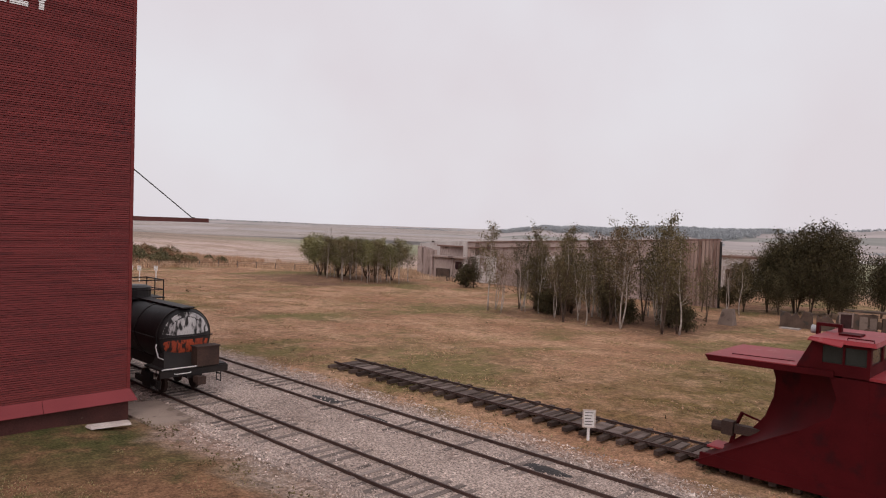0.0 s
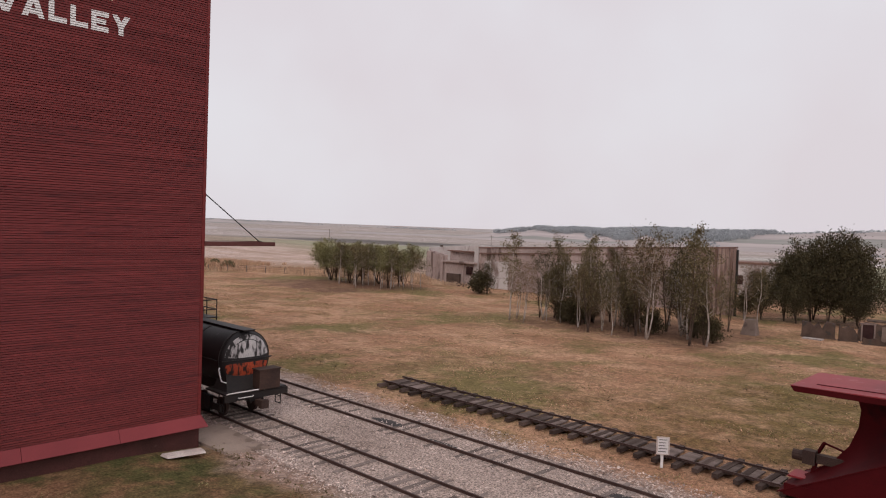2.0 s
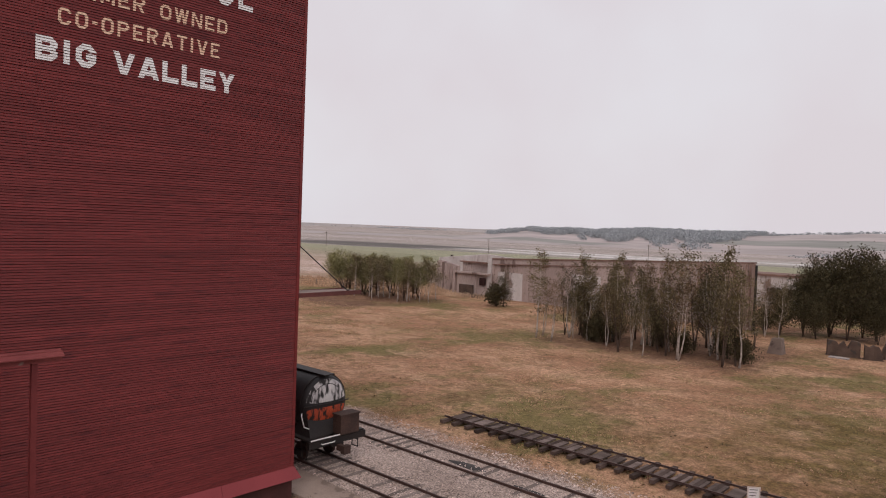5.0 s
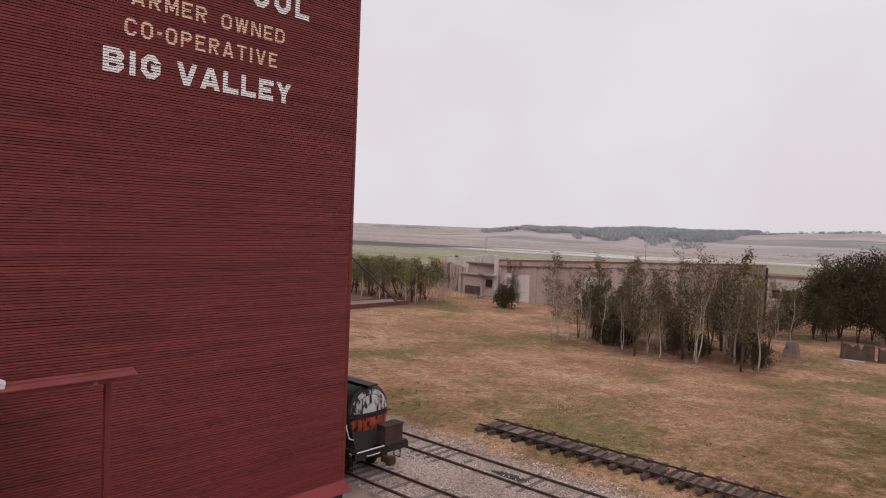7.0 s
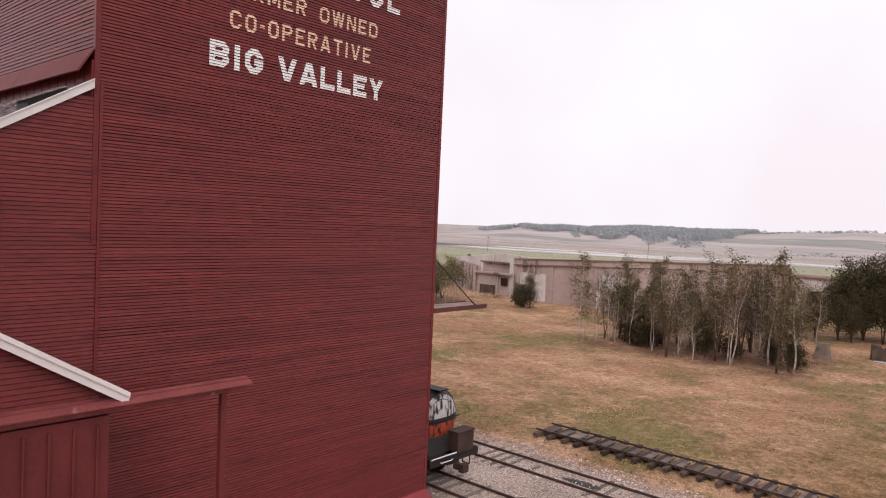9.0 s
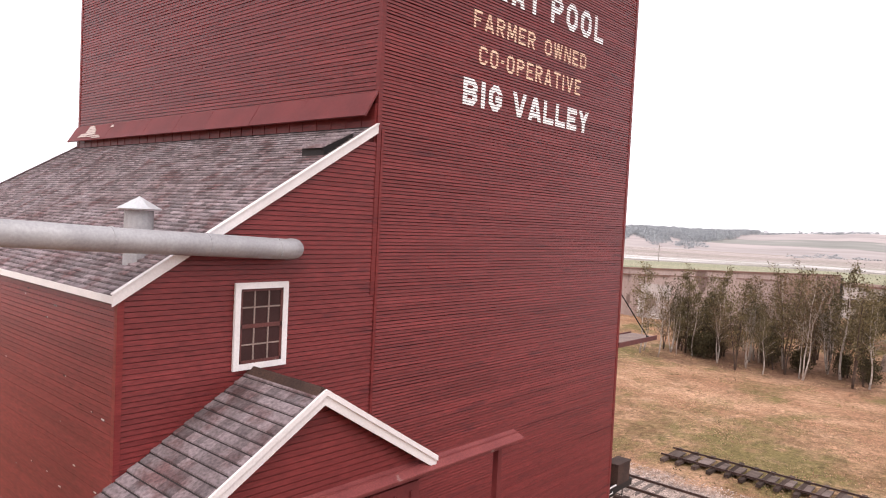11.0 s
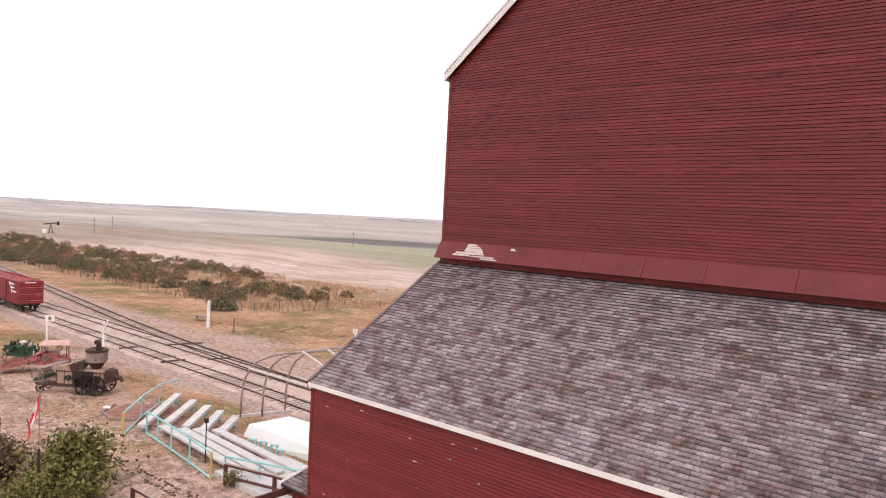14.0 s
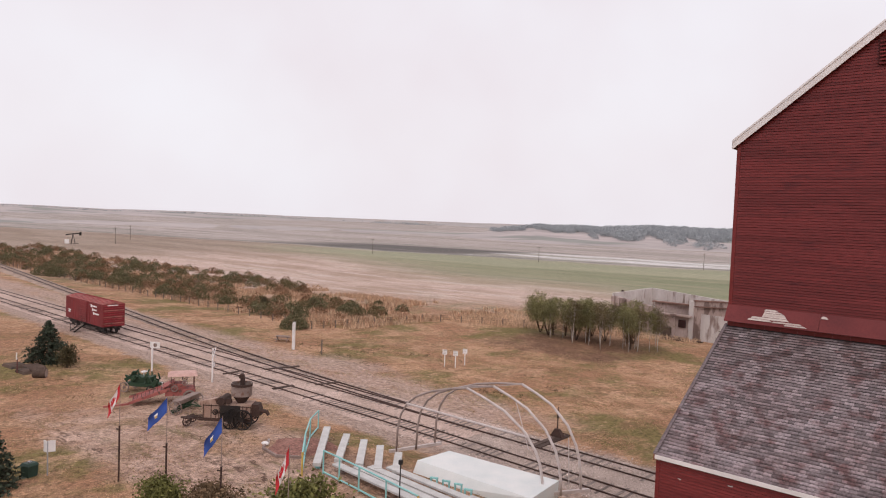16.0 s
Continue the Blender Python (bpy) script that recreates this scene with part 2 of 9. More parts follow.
FLAG_WHITE = mat("white_flag_cloth", (0.75, 0.72, 0.71), (0.68, 0.64, 0.63), 0.8, grain=0.08)
GREEN_IRON = mat("green_machine_paint", (0.0325, 0.065, 0.0358), (0.0228, 0.0455, 0.026), 0.6, grain=0.3)
LEAF_RUST = mat("rusty_shrub_leaves", (0.27, 0.153, 0.09), (0.18, 0.104, 0.063), 0.75, scale=0.5, fine=3, grain=0.2, island=0.45, bump=0, spec=0.08)
LEAF_BRUSH = mat("dusty_shrub_leaves", (0.171, 0.149, 0.0828), (0.122, 0.11, 0.0612), 0.75, scale=0.5, fine=3, grain=0.2, island=0.4, bump=0, spec=0.08)
LEAF_GARDEN = mat("bright_garden_leaves", (0.19, 0.18, 0.062), (0.115, 0.112, 0.04), 0.6, scale=1.2, fine=4, grain=0.2, island=0.45, bump=0, spec=0.08)
RED_IRON = mat("faded_red_machine_paint", (0.391, 0.128, 0.111), (0.289, 0.085, 0.0748), 0.7, grain=0.25, c3=(0.111, 0.0638, 0.051), spots=0.58)
MULCH = mat("red_brown_mulch", (0.3, 0.15, 0.12), (0.2, 0.09, 0.07), 0.95, scale=1.2, fine=7, grain=0.6, bump=0.6)
STRAW = mat("grey_tin", (0.34, 0.275, 0.25), (0.22, 0.16, 0.14), 0.6, 0.3, scale=1.2, grain=0.2, c3=(0.2, 0.11, 0.08), spots=0.58)
PINE_GREEN = mat("green_bin_plastic", (0.03, 0.06, 0.045), (0.025, 0.05, 0.038), 0.5, grain=0.1)
PAINT_MARK = mat("dark_writing_paint", (0.1, 0.085, 0.085), None, 0.8, grain=0.1)
FENCE_WOOD = mat("grey_fence_wood", (0.2, 0.155, 0.13), (0.14, 0.11, 0.095), 0.95, grain=0.3)


# ---- mesh helpers ----
class M:
    """Gathers vertices and faces of one mesh."""
    def __init__(self):
        self.v, self.f = [], []

    def add(self, vs, fs, m=None):
        k = len(self.v)
        self.v += [tuple(m @ Vector(p)) for p in vs] if m else [tuple(p) for p in vs]
        self.f += [tuple(i + k for i in f) for f in fs]
        return self

    def box(self, x0, x1, y0, y1, z0, z1, m=None):
        x0, x1, y0, y1, z0, z1 = min(x0, x1), max(x0, x1), min(y0, y1), max(y0, y1), min(z0, z1), max(z0, z1)
        return self.add([(x0, y0, z0), (x1, y0, z0), (x1, y1, z0), (x0, y1, z0), (x0, y0, z1), (x1, y0, z1), (x1, y1, z1), (x0, y1, z1)],
                        [(0, 3, 2, 1), (4, 5, 6, 7), (0, 1, 5, 4), (1, 2, 6, 5), (2, 3, 7, 6), (3, 0, 4, 7)], m)

    def hexa(self, low, high):
        """Solid between two rings of equally many points (low counter-clockwise seen from high)."""
        n = len(low)
        return self.add(list(low) + list(high), [tuple(range(n - 1, -1, -1)), tuple(range(n, 2 * n))] +
                        [(i, (i + 1) % n, n + (i + 1) % n, n + i) for i in range(n)])

    def bar(self, a, b, w, h=None, up=(0, 0, 1)):
        """Square bar from a to b, w wide and h high."""
        a, b, h = Vector(a), Vector(b), h or w
        d = (b - a).normalized()
        s = d.cross(Vector(up))
        s = s.normalized() if s.length > 1e-4 else Vector((1, 0, 0))
        u = s.cross(d).normalized()
        ring = [(-w / 2, -h / 2), (w / 2, -h / 2), (w / 2, h / 2), (-w / 2, h / 2)]
        return self.hexa([a + s * i + u * j for i, j in ring], [b + s * i + u * j for i, j in ring])

    def tube(self, path, r, n=8, cap=True):
        """Round tube along a path; r is one radius or one per point."""
        path = [Vector(p) for p in path]
        rs = r if isinstance(r, (list, tuple)) else [r] * len(path)
        k = len(self.v)
        ref = None
        for i, p in enumerate(path):
            d = (path[min(i + 1, len(path) - 1)] - path[max(i - 1, 0)]).normalized()
            if ref is None:
                ref = d.cross(Vector((0, 0, 1))) if abs(d.z) < 0.95 else d.cross(Vector((1, 0, 0)))
            ref = (ref - d * ref.dot(d)).normalized()
            o = d.cross(ref)
            self.v += [tuple(p + (ref * math.cos(2 * math.pi * j / n) + o * math.sin(2 * math.pi * j / n)) * rs[i]) for j in range(n)]
        for i in range(len(path) - 1):
            for j in range(n):
                a, b = k + i * n + j, k + i * n + (j + 1) % n
                self.f.append((a, b, b + n, a + n))
        if cap:
            self.f.append(tuple(k + j for j in range(n - 1, -1, -1)))
            self.f.append(tuple(k + (len(path) - 1) * n + j for j in range(n)))
        return self

    def wheel(self, c, r, w, axis="y", n=20, rim=0.12, spokes=0):
        """A wheel: rim ring, hub and spokes, its axle along axis."""
        c = Vector(c)
        def at(a, rr, s):
            q = (rr * math.cos(a), s, rr * math.sin(a)) if axis == "y" else (s, rr * math.cos(a), rr * math.sin(a))
            return tuple(c + Vector(q))
        k = len(self.v)
        for i in range(n):
            a = 2 * math.pi * i / n
            self.v += [at(a, r, -w / 2), at(a, r, w / 2), at(a, r - rim, w / 2), at(a, r - rim, -w / 2)]
        for i in range(n):
            p, q = k + 4 * i, k + 4 * ((i + 1) % n)
            for j in range(4):
                self.f.append((p + j, p + (j + 1) % 4, q + (j + 1) % 4, q + j))
        e = Vector((0, 1, 0)) if axis == "y" else Vector((1, 0, 0))
        self.tube([c - e * w * 0.8, c + e * w * 0.8], r * 0.18, 8)
        for i in range(spokes):
            a = 2 * math.pi * (i + 0.5) / spokes
            self.bar(at(a, r * 0.12, 0), at(a, r - rim * 0.6, 0), w * 0.35)
        return self

    def grid(self, rows):
        """A sheet from rows of points."""
        k, n = len(self.v), len(rows[0])
        for r in rows:
            self.v += [tuple(p) for p in r]
        for i in range(len(rows) - 1):
            for j in range(n - 1):
                a = k + i * n + j
                self.f.append((a, a + 1, a + n + 1, a + n))
        return self

    def mesh(self, name, material, smooth=False, shift=None):
        me = bpy.data.meshes.new(name)
        vs = self.v if shift is None else [(x - shift[0], y - shift[1], z - shift[2]) for x, y, z in self.v]
        me.from_pydata(vs, [], self.f)
        me.materials.append(material)
        if smooth:
            me.polygons.foreach_set("use_smooth", [True] * len(me.polygons))
        me.update()
        return me


def thing(name, label, category, loc=(0, 0, 0), rz=0.0, group="", kind=""):
    ob = new(name)
    ob.empty_display_size = 0.3
    ob.matrix_basis = pose(*loc, 0, 0, rz)
    return tagged(ob, label, category, group, kind)


def part(name, m, material, parent, label="", smooth=False, world=False):
    """Links the mesh m as one part under parent. world: m is in world places, and the parent only shifted."""
    shift = None
    if world:
        shift, p = Vector((0, 0, 0)), parent
        while p:
            shift, p = shift + p.matrix_basis.translation, p.parent
    ob = new(name, m.mesh(name, material, smooth, shift))
    ob.parent = parent
    return tagged(ob, label)


def solid(name, m, material, label, category="", kind="", smooth=False, group=""):
    """A thing or a piece of the setting that is one mesh, in world places."""
    return tagged(new(name, m.mesh(name, material, smooth)), label, category, group, kind)


def S(a, b, t):
    t = max(0.0, min(1.0, (t - a) / (b - a)))
    return t * t * (3 - 2 * t)


def zg(x, y):
    """Height of the ground: railway bench at 0, raised yard by the drive, field falling to the valley."""
    yard = 1.4 * (1 - S(3, 12.8, y)) * (1 - S(-50, -34, x)) * (0.35 + 0.65 * S(-108, -66, x))
    field = -0.95 * S(22, 62, y) - 0.5 * S(60, 100, y) - 1.6 * S(110, 300, y)
    east = 0.28 * (1 - S(8, 12.8, y)) * S(-40, -30, x)
    west = -1.2 * S(-120, -220, x) * S(24, 60, y)
    return yard + field + east + west

# ---- ground ----
def ground_material():
    m = bpy.data.materials.new("dry_prairie_ground")
    m.use_nodes = True
    n, l = m.node_tree.nodes, m.node_tree.links
    b = n["Principled BSDF"]
    b.inputs["Roughness"].default_value, b.inputs["Specular IOR Level"].default_value = 0.95, 0.1
    geo, sep = n.new("ShaderNodeNewGeometry"), n.new("ShaderNodeSeparateXYZ")
    l.new(geo.outputs["Position"], sep.inputs[0])
    X, Y = sep.outputs["X"], sep.outputs["Y"]

    def noise_of(scale, detail=5.0, stretch=(1, 1, 1), rough=0.6):
        mp, t = n.new("ShaderNodeMapping"), n.new("ShaderNodeTexNoise")
        mp.inputs["Scale"].default_value = stretch
        t.inputs["Scale"].default_value, t.inputs["Detail"].default_value, t.inputs["Roughness"].default_value = scale, detail, rough
        l.new(geo.outputs["Position"], mp.inputs["Vector"]), l.new(mp.outputs["Vector"], t.inputs["Vector"])
        return t.outputs["Fac"]

    def math_of(op, a, c):
        x = n.new("ShaderNodeMath")
        x.operation = op
        for i, v in enumerate((a, c)):
            if isinstance(v, (int, float)):
                x.inputs[i].default_value = v
            else:
                l.new(v, x.inputs[i])
        return x.outputs[0]

    def ramp(v, lo, hi, a=0.0, z=1.0):
        r = n.new("ShaderNodeMapRange")
        r.interpolation_type = "SMOOTHSTEP"
        for k, q in zip(("From Min", "From Max", "To Min", "To Max"), (lo, hi, a, z)):
            r.inputs[k].default_value = q
        l.new(v, r.inputs["Value"])
        return r.outputs["Result"]

    def mix(fac, a, c, blend="MIX"):
        x = n.new("ShaderNodeMix")
        x.data_type, x.blend_type = "RGBA", blend
        for key, v in (("Factor", fac), ("A", a), ("B", c)):
            if isinstance(v, tuple):
                x.inputs[key].default_value = (*v, 1)
            elif isinstance(v, float):
                x.inputs[key].default_value = v
            else:
                l.new(v, x.inputs[key])
        return x.outputs["Result"]

    def span(v, a0, a1, b0, b1):
        """1 between a1 and b0, falling to 0 at a0 and b1."""
        return math_of("MULTIPLY", ramp(v, a0, a1), ramp(v, b0, b1, 1.0, 0.0))

    wob = math_of("MULTIPLY", math_of("SUBTRACT", noise_of(0.35, 4.0), 0.5), 5.0)
    Yw, Xw = math_of("ADD", Y, wob), math_of("ADD", X, wob)
    straw, tan, green = (0.47, 0.3, 0.2), (0.34, 0.195, 0.125), (0.17, 0.15, 0.062)
    col = mix(ramp(noise_of(0.12, 5.0, (0.9, 1.1, 1)), 0.38, 0.62), straw, tan)
    col = mix(math_of("MULTIPLY", ramp(noise_of(0.075, 6.0, (1.1, 0.8, 1), 0.72), 0.47, 0.6), 0.9), col, green)
    col = mix(math_of("MULTIPLY", ramp(noise_of(0.22, 6.0, (1.1, 0.9, 1), 0.75), 0.5, 0.64), 0.75), col, (0.22, 0.135, 0.08))
    col = mix(math_of("MULTIPLY", ramp(noise_of(0.3, 5.0, (1.0, 0.9, 1), 0.75), 0.52, 0.68), 0.7), col, (0.53, 0.355, 0.25))
    col = mix(math_of("MULTIPLY", ramp(noise_of(0.8, 8.0, (1.1, 0.9, 1), 0.75), 0.52, 0.66), 0.6), col, (0.17, 0.135, 0.065))
    # ranker green grass behind the snowplough, darkened further in place of the lens falloff
    rank_dim = math_of("MULTIPLY", ramp(Xw, -27.0, -15.0), span(Yw, 25.0, 29.0, 44.0, 52.0))
    col = mix(math_of("MULTIPLY", rank_dim, ramp(noise_of(0.45, 7.0, (1, 1, 1), 0.75), 0.4, 0.6, 0.3, 0.9)), col, (0.14, 0.1, 0.038))
    # darker, greener unmown grass with bare patches below the elevator wall
    lush = math_of("MULTIPLY", ramp(Xw, -32.0, -28.0), ramp(Yw, 10.0, 13.0, 1.0, 0.0))
    lush_mix = mix(ramp(noise_of(0.3, 6.0, (1, 1, 1), 0.7), 0.47, 0.64), (0.25, 0.14, 0.088), (0.1, 0.094, 0.04))
    col = mix(math_of("MULTIPLY", lush, 0.95), col, lush_mix)
    fringe = math_of("MULTIPLY", lush, math_of("MULTIPLY", ramp(Xw, -25.0, -19.0, 1.0, 0.0), ramp(Yw, 5.0, 8.5)))
    col = mix(math_of("MULTIPLY", fringe, ramp(noise_of(0.7, 5.0), 0.35, 0.55, 0.3, 0.95)), col, (0.085, 0.09, 0.036))
    # dark brown ground below the trees, their shade put into the colour
    litter = math_of("MULTIPLY", span(Yw, 55.0, 59.0, 72.0, 82.0), math_of("ADD", span(Xw, -50.0, -47.0, -29.0, -25.0), span(Xw, -104.0, -98.0, -82.0, -77.0)))
    col = mix(math_of("MULTIPLY", litter, ramp(noise_of(0.25, 5.0), 0.3, 0.6, 0.4, 0.9)), col, (0.17, 0.1, 0.07))
    # bare trodden earth of the yard and the drive
    drive = math_of("MULTIPLY", span(Yw, -9.5, -6.5, 3.5, 7.0), ramp(Xw, -104.0, -88.0))
    drive = math_of("MULTIPLY", drive, ramp(X, -46.0, -38.0, 1.0, 0.0))
    dirt = mix(ramp(noise_of(0.5, 6.0), 0.4, 0.62), (0.5, 0.37, 0.315), (0.38, 0.265, 0.215))
    dirt = mix(math_of("MULTIPLY", ramp(noise_of(1.1, 7.0, (1.6, 0.6, 1), 0.75), 0.54, 0.66), 0.5), dirt, (0.17, 0.11, 0.085))
    dirt = mix(math_of("MULTIPLY", ramp(noise_of(0.28, 6.0, (0.5, 1.6, 1), 0.7), 0.54, 0.66), 0.7), dirt, (0.19, 0.16, 0.085))
    rut = math_of("ABSOLUTE", math_of("SUBTRACT", noise_of(0.14, 4.0, (0.6, 1.7, 1), 0.6), 0.5), 0.0)
    dirt = mix(math_of("MULTIPLY", ramp(rut, 0.002, 0.014, 1.0, 0.0), ramp(noise_of(0.6, 4.0), 0.4, 0.6, 0.2, 0.9)), dirt, (0.13, 0.085, 0.07))
    drive = math_of("MULTIPLY", drive, ramp(noise_of(0.16, 5.0, (1, 1, 1), 0.7), 0.33, 0.52, 0.35, 1.0))
    col = mix(drive, col, dirt)
    specks = math_of("MULTIPLY", math_of("MULTIPLY", ramp(X, -52.0, -58.0), ramp(Y, 9.0, 13.0, 1.0, 0.0)), ramp(noise_of(1.9, 6.0, (0.7, 1.5, 1), 0.75), 0.55, 0.62))
    col = mix(math_of("MULTIPLY", specks, 0.5), col, (0.15, 0.095, 0.07))
    # pinkish gravel spread round the level crossing, and the track that leads over it
    apron = math_of("MULTIPLY", ramp(X, -62.0, -76.0), span(Yw, 10.0, 12.0, 26.0, 30.0))
    road = math_of("MULTIPLY", span(Xw, -106.0, -102.0, -94.0, -90.0), span(Yw, 3.0, 6.0, 28.0, 33.0))
    apron = math_of("MULTIPLY", math_of("MAXIMUM", apron, road), ramp(noise_of(0.3, 6.0, (0.6, 1.5, 1), 0.7), 0.32, 0.5, 0.35, 0.9))
    col = mix(apron, col, mix(ramp(noise_of(1.6, 5.0), 0.38, 0.62), (0.5, 0.385, 0.345), (0.36, 0.265, 0.23)))
    # gravel shoulder beside the rails
    shoulder = math_of("MULTIPLY", span(Yw, 10.5, 12.5, 21.0, 22.6), 0.8)
    col = mix(shoulder, col, mix(ramp(noise_of(2.5, 3.0), 0.4, 0.6), (0.42, 0.34, 0.315), (0.31, 0.235, 0.205)))
    # crop bands and stubble of the valley floor, distance haze mixed into their colours
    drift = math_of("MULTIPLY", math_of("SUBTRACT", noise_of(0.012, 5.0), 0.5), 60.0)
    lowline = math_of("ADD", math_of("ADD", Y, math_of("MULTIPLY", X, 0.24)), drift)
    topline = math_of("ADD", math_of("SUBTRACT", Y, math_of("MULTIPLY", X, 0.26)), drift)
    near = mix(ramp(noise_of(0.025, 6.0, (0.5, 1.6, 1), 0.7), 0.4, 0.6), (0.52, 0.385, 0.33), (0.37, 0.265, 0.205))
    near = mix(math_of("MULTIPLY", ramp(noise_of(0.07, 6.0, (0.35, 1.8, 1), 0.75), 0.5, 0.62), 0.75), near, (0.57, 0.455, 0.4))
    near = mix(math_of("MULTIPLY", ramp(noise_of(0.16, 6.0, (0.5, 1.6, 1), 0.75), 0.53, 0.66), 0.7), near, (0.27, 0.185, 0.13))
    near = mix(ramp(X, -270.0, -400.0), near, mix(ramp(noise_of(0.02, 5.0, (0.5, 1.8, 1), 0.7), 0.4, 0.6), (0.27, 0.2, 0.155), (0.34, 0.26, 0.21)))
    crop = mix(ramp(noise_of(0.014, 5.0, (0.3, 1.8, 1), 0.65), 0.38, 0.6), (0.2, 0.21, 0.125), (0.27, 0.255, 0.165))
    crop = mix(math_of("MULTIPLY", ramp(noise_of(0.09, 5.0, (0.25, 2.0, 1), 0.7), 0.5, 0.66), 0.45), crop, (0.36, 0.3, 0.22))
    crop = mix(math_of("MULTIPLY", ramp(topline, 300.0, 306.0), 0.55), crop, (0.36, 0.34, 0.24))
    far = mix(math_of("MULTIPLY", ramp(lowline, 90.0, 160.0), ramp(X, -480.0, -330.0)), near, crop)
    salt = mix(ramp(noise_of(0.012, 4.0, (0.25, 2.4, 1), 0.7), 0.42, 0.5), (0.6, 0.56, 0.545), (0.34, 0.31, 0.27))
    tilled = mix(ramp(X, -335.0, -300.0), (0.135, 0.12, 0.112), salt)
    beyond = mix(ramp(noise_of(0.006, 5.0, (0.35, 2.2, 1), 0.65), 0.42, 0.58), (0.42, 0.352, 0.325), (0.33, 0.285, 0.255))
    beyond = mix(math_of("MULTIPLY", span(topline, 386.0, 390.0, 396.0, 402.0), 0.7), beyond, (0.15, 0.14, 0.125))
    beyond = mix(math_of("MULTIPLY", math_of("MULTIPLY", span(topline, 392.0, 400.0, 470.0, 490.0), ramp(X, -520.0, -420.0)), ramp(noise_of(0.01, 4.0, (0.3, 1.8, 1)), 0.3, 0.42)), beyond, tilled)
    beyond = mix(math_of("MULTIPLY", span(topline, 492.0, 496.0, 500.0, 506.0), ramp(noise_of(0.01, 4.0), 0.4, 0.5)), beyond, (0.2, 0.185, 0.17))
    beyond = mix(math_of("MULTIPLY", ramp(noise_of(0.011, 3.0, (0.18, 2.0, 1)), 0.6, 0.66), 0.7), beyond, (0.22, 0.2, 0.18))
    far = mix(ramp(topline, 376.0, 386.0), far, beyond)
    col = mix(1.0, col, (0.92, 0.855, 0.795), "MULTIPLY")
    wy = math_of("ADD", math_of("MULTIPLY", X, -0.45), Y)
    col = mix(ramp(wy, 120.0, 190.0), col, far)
    fine = noise_of(11.0, 4.0, (1, 1, 1), 0.7)
    val = ramp(fine, 0.3, 0.7, 0.6, 1.4)
    val = math_of("MULTIPLY", val, ramp(noise_of(2.6, 6.0, (1.1, 0.8, 1), 0.8), 0.3, 0.7, 0.58, 1.42))
    comb = n.new("ShaderNodeCombineColor")
    for k in ("Red", "Green", "Blue"):
        l.new(val, comb.inputs[k])
    col = mix(1.0, col, comb.outputs["Color"], "MULTIPLY")
    l.new(col, b.inputs["Base Color"])
    bp = n.new("ShaderNodeBump")
    bp.inputs["Strength"].default_value, bp.inputs["Distance"].default_value = 0.6, 0.06
    l.new(fine, bp.inputs["Height"])
    l.new(bp.outputs["Normal"], b.inputs["Normal"])
    return m


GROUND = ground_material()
CX, CY = -45.0, 15.0
radii = [0.0]
while radii[-1] < 4600:
    radii.append(radii[-1] + max(1.3, radii[-1] * 0.032))
g = M()
NA = 300
for r in radii[1:]:
    for i in range(NA):
        a = 2 * math.pi * i / NA
        x, y = CX + r * math.cos(a), CY + r * math.sin(a)
        z = zg(x, y) - 4.0 * S(250, 1200, r)
        z += 0.05 * noise.noise((x * 0.3, y * 0.3, 0)) * (1 if abs(y - 17) > 6 else 0)
        g.v.append((x, y, z))
k0 = len(g.v)
g.v.append((CX, CY, zg(CX, CY)))
for i in range(NA):
    g.f.append((k0, i, (i + 1) % NA))
for j in range(len(radii) - 2):
    for i in range(NA):
        a, b_ = j * NA + i, j * NA + (i + 1) % NA
        g.f.append((a, a + NA, b_ + NA, b_))
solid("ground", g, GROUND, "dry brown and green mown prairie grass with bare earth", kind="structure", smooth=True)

# distant rises round the valley, haze put into their pale colour
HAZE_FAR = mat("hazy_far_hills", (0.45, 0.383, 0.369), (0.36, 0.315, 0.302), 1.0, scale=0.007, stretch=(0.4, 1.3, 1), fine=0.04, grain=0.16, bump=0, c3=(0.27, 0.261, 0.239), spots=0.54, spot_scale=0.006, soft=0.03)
RIDGE_A = (0, 60, 85, 100, 104.7, 107, 110, 113, 116, 118.6, 121.5, 124.4, 126, 127.5, 131, 140, 180, 360)
RIDGE_Z = (-6, 4, 22, 21, 15, 13, 11, 12, 12.5, 8, 7.5, 8, 4, -2, -6.5, -7.5, -7, -6)
SKY_A = (0, 60, 90, 110, 125, 133, 138, 142, 147, 152, 157, 163, 180, 260, 360)
SKY_Z = (2, 8, 16, 8, -3, -9, -8, -7, -1, 0, -3, 4, 8, 6, 2)


def hill_z(a, r):
    """Height of the far land by compass angle (degrees, 0 = +x, 90 = +y) and distance."""
    ridge, sky = float(np.interp(a, RIDGE_A, RIDGE_Z)), float(np.interp(a, SKY_A, SKY_Z))
    ridge += 1.6 * noise.noise((a * 0.45, 3.1, 0)) + 0.7 * noise.noise((a * 1.7, 1.1, 0))
    sky += 2.6 * noise.noise((a * 0.3, 8.3, 0)) + 1.3 * noise.noise((a * 1.2, 5.3, 0))
    low = -9.5
    if r < 1150:
        return low + (ridge - low) * S(600, 1150, r)
    if r < 1500:
        return ridge + (min(ridge, sky) - 6 - ridge) * S(1150, 1500, r)
    return min(ridge, sky) - 6 + (sky - min(ridge, sky) + 6) * S(1500, 2700, r)


h = M()
rows = []
for r in (600, 680, 760, 840, 920, 1000, 1080, 1150, 1230, 1360, 1500, 1700, 2000, 2300, 2700, 3300, 4200):
    rows.append([(CX + r * math.cos(radians(i * 0.5)), CY + r * math.sin(radians(i * 0.5)), hill_z(i * 0.5, min(r, 2700))) for i in range(721)])
h.grid(rows)
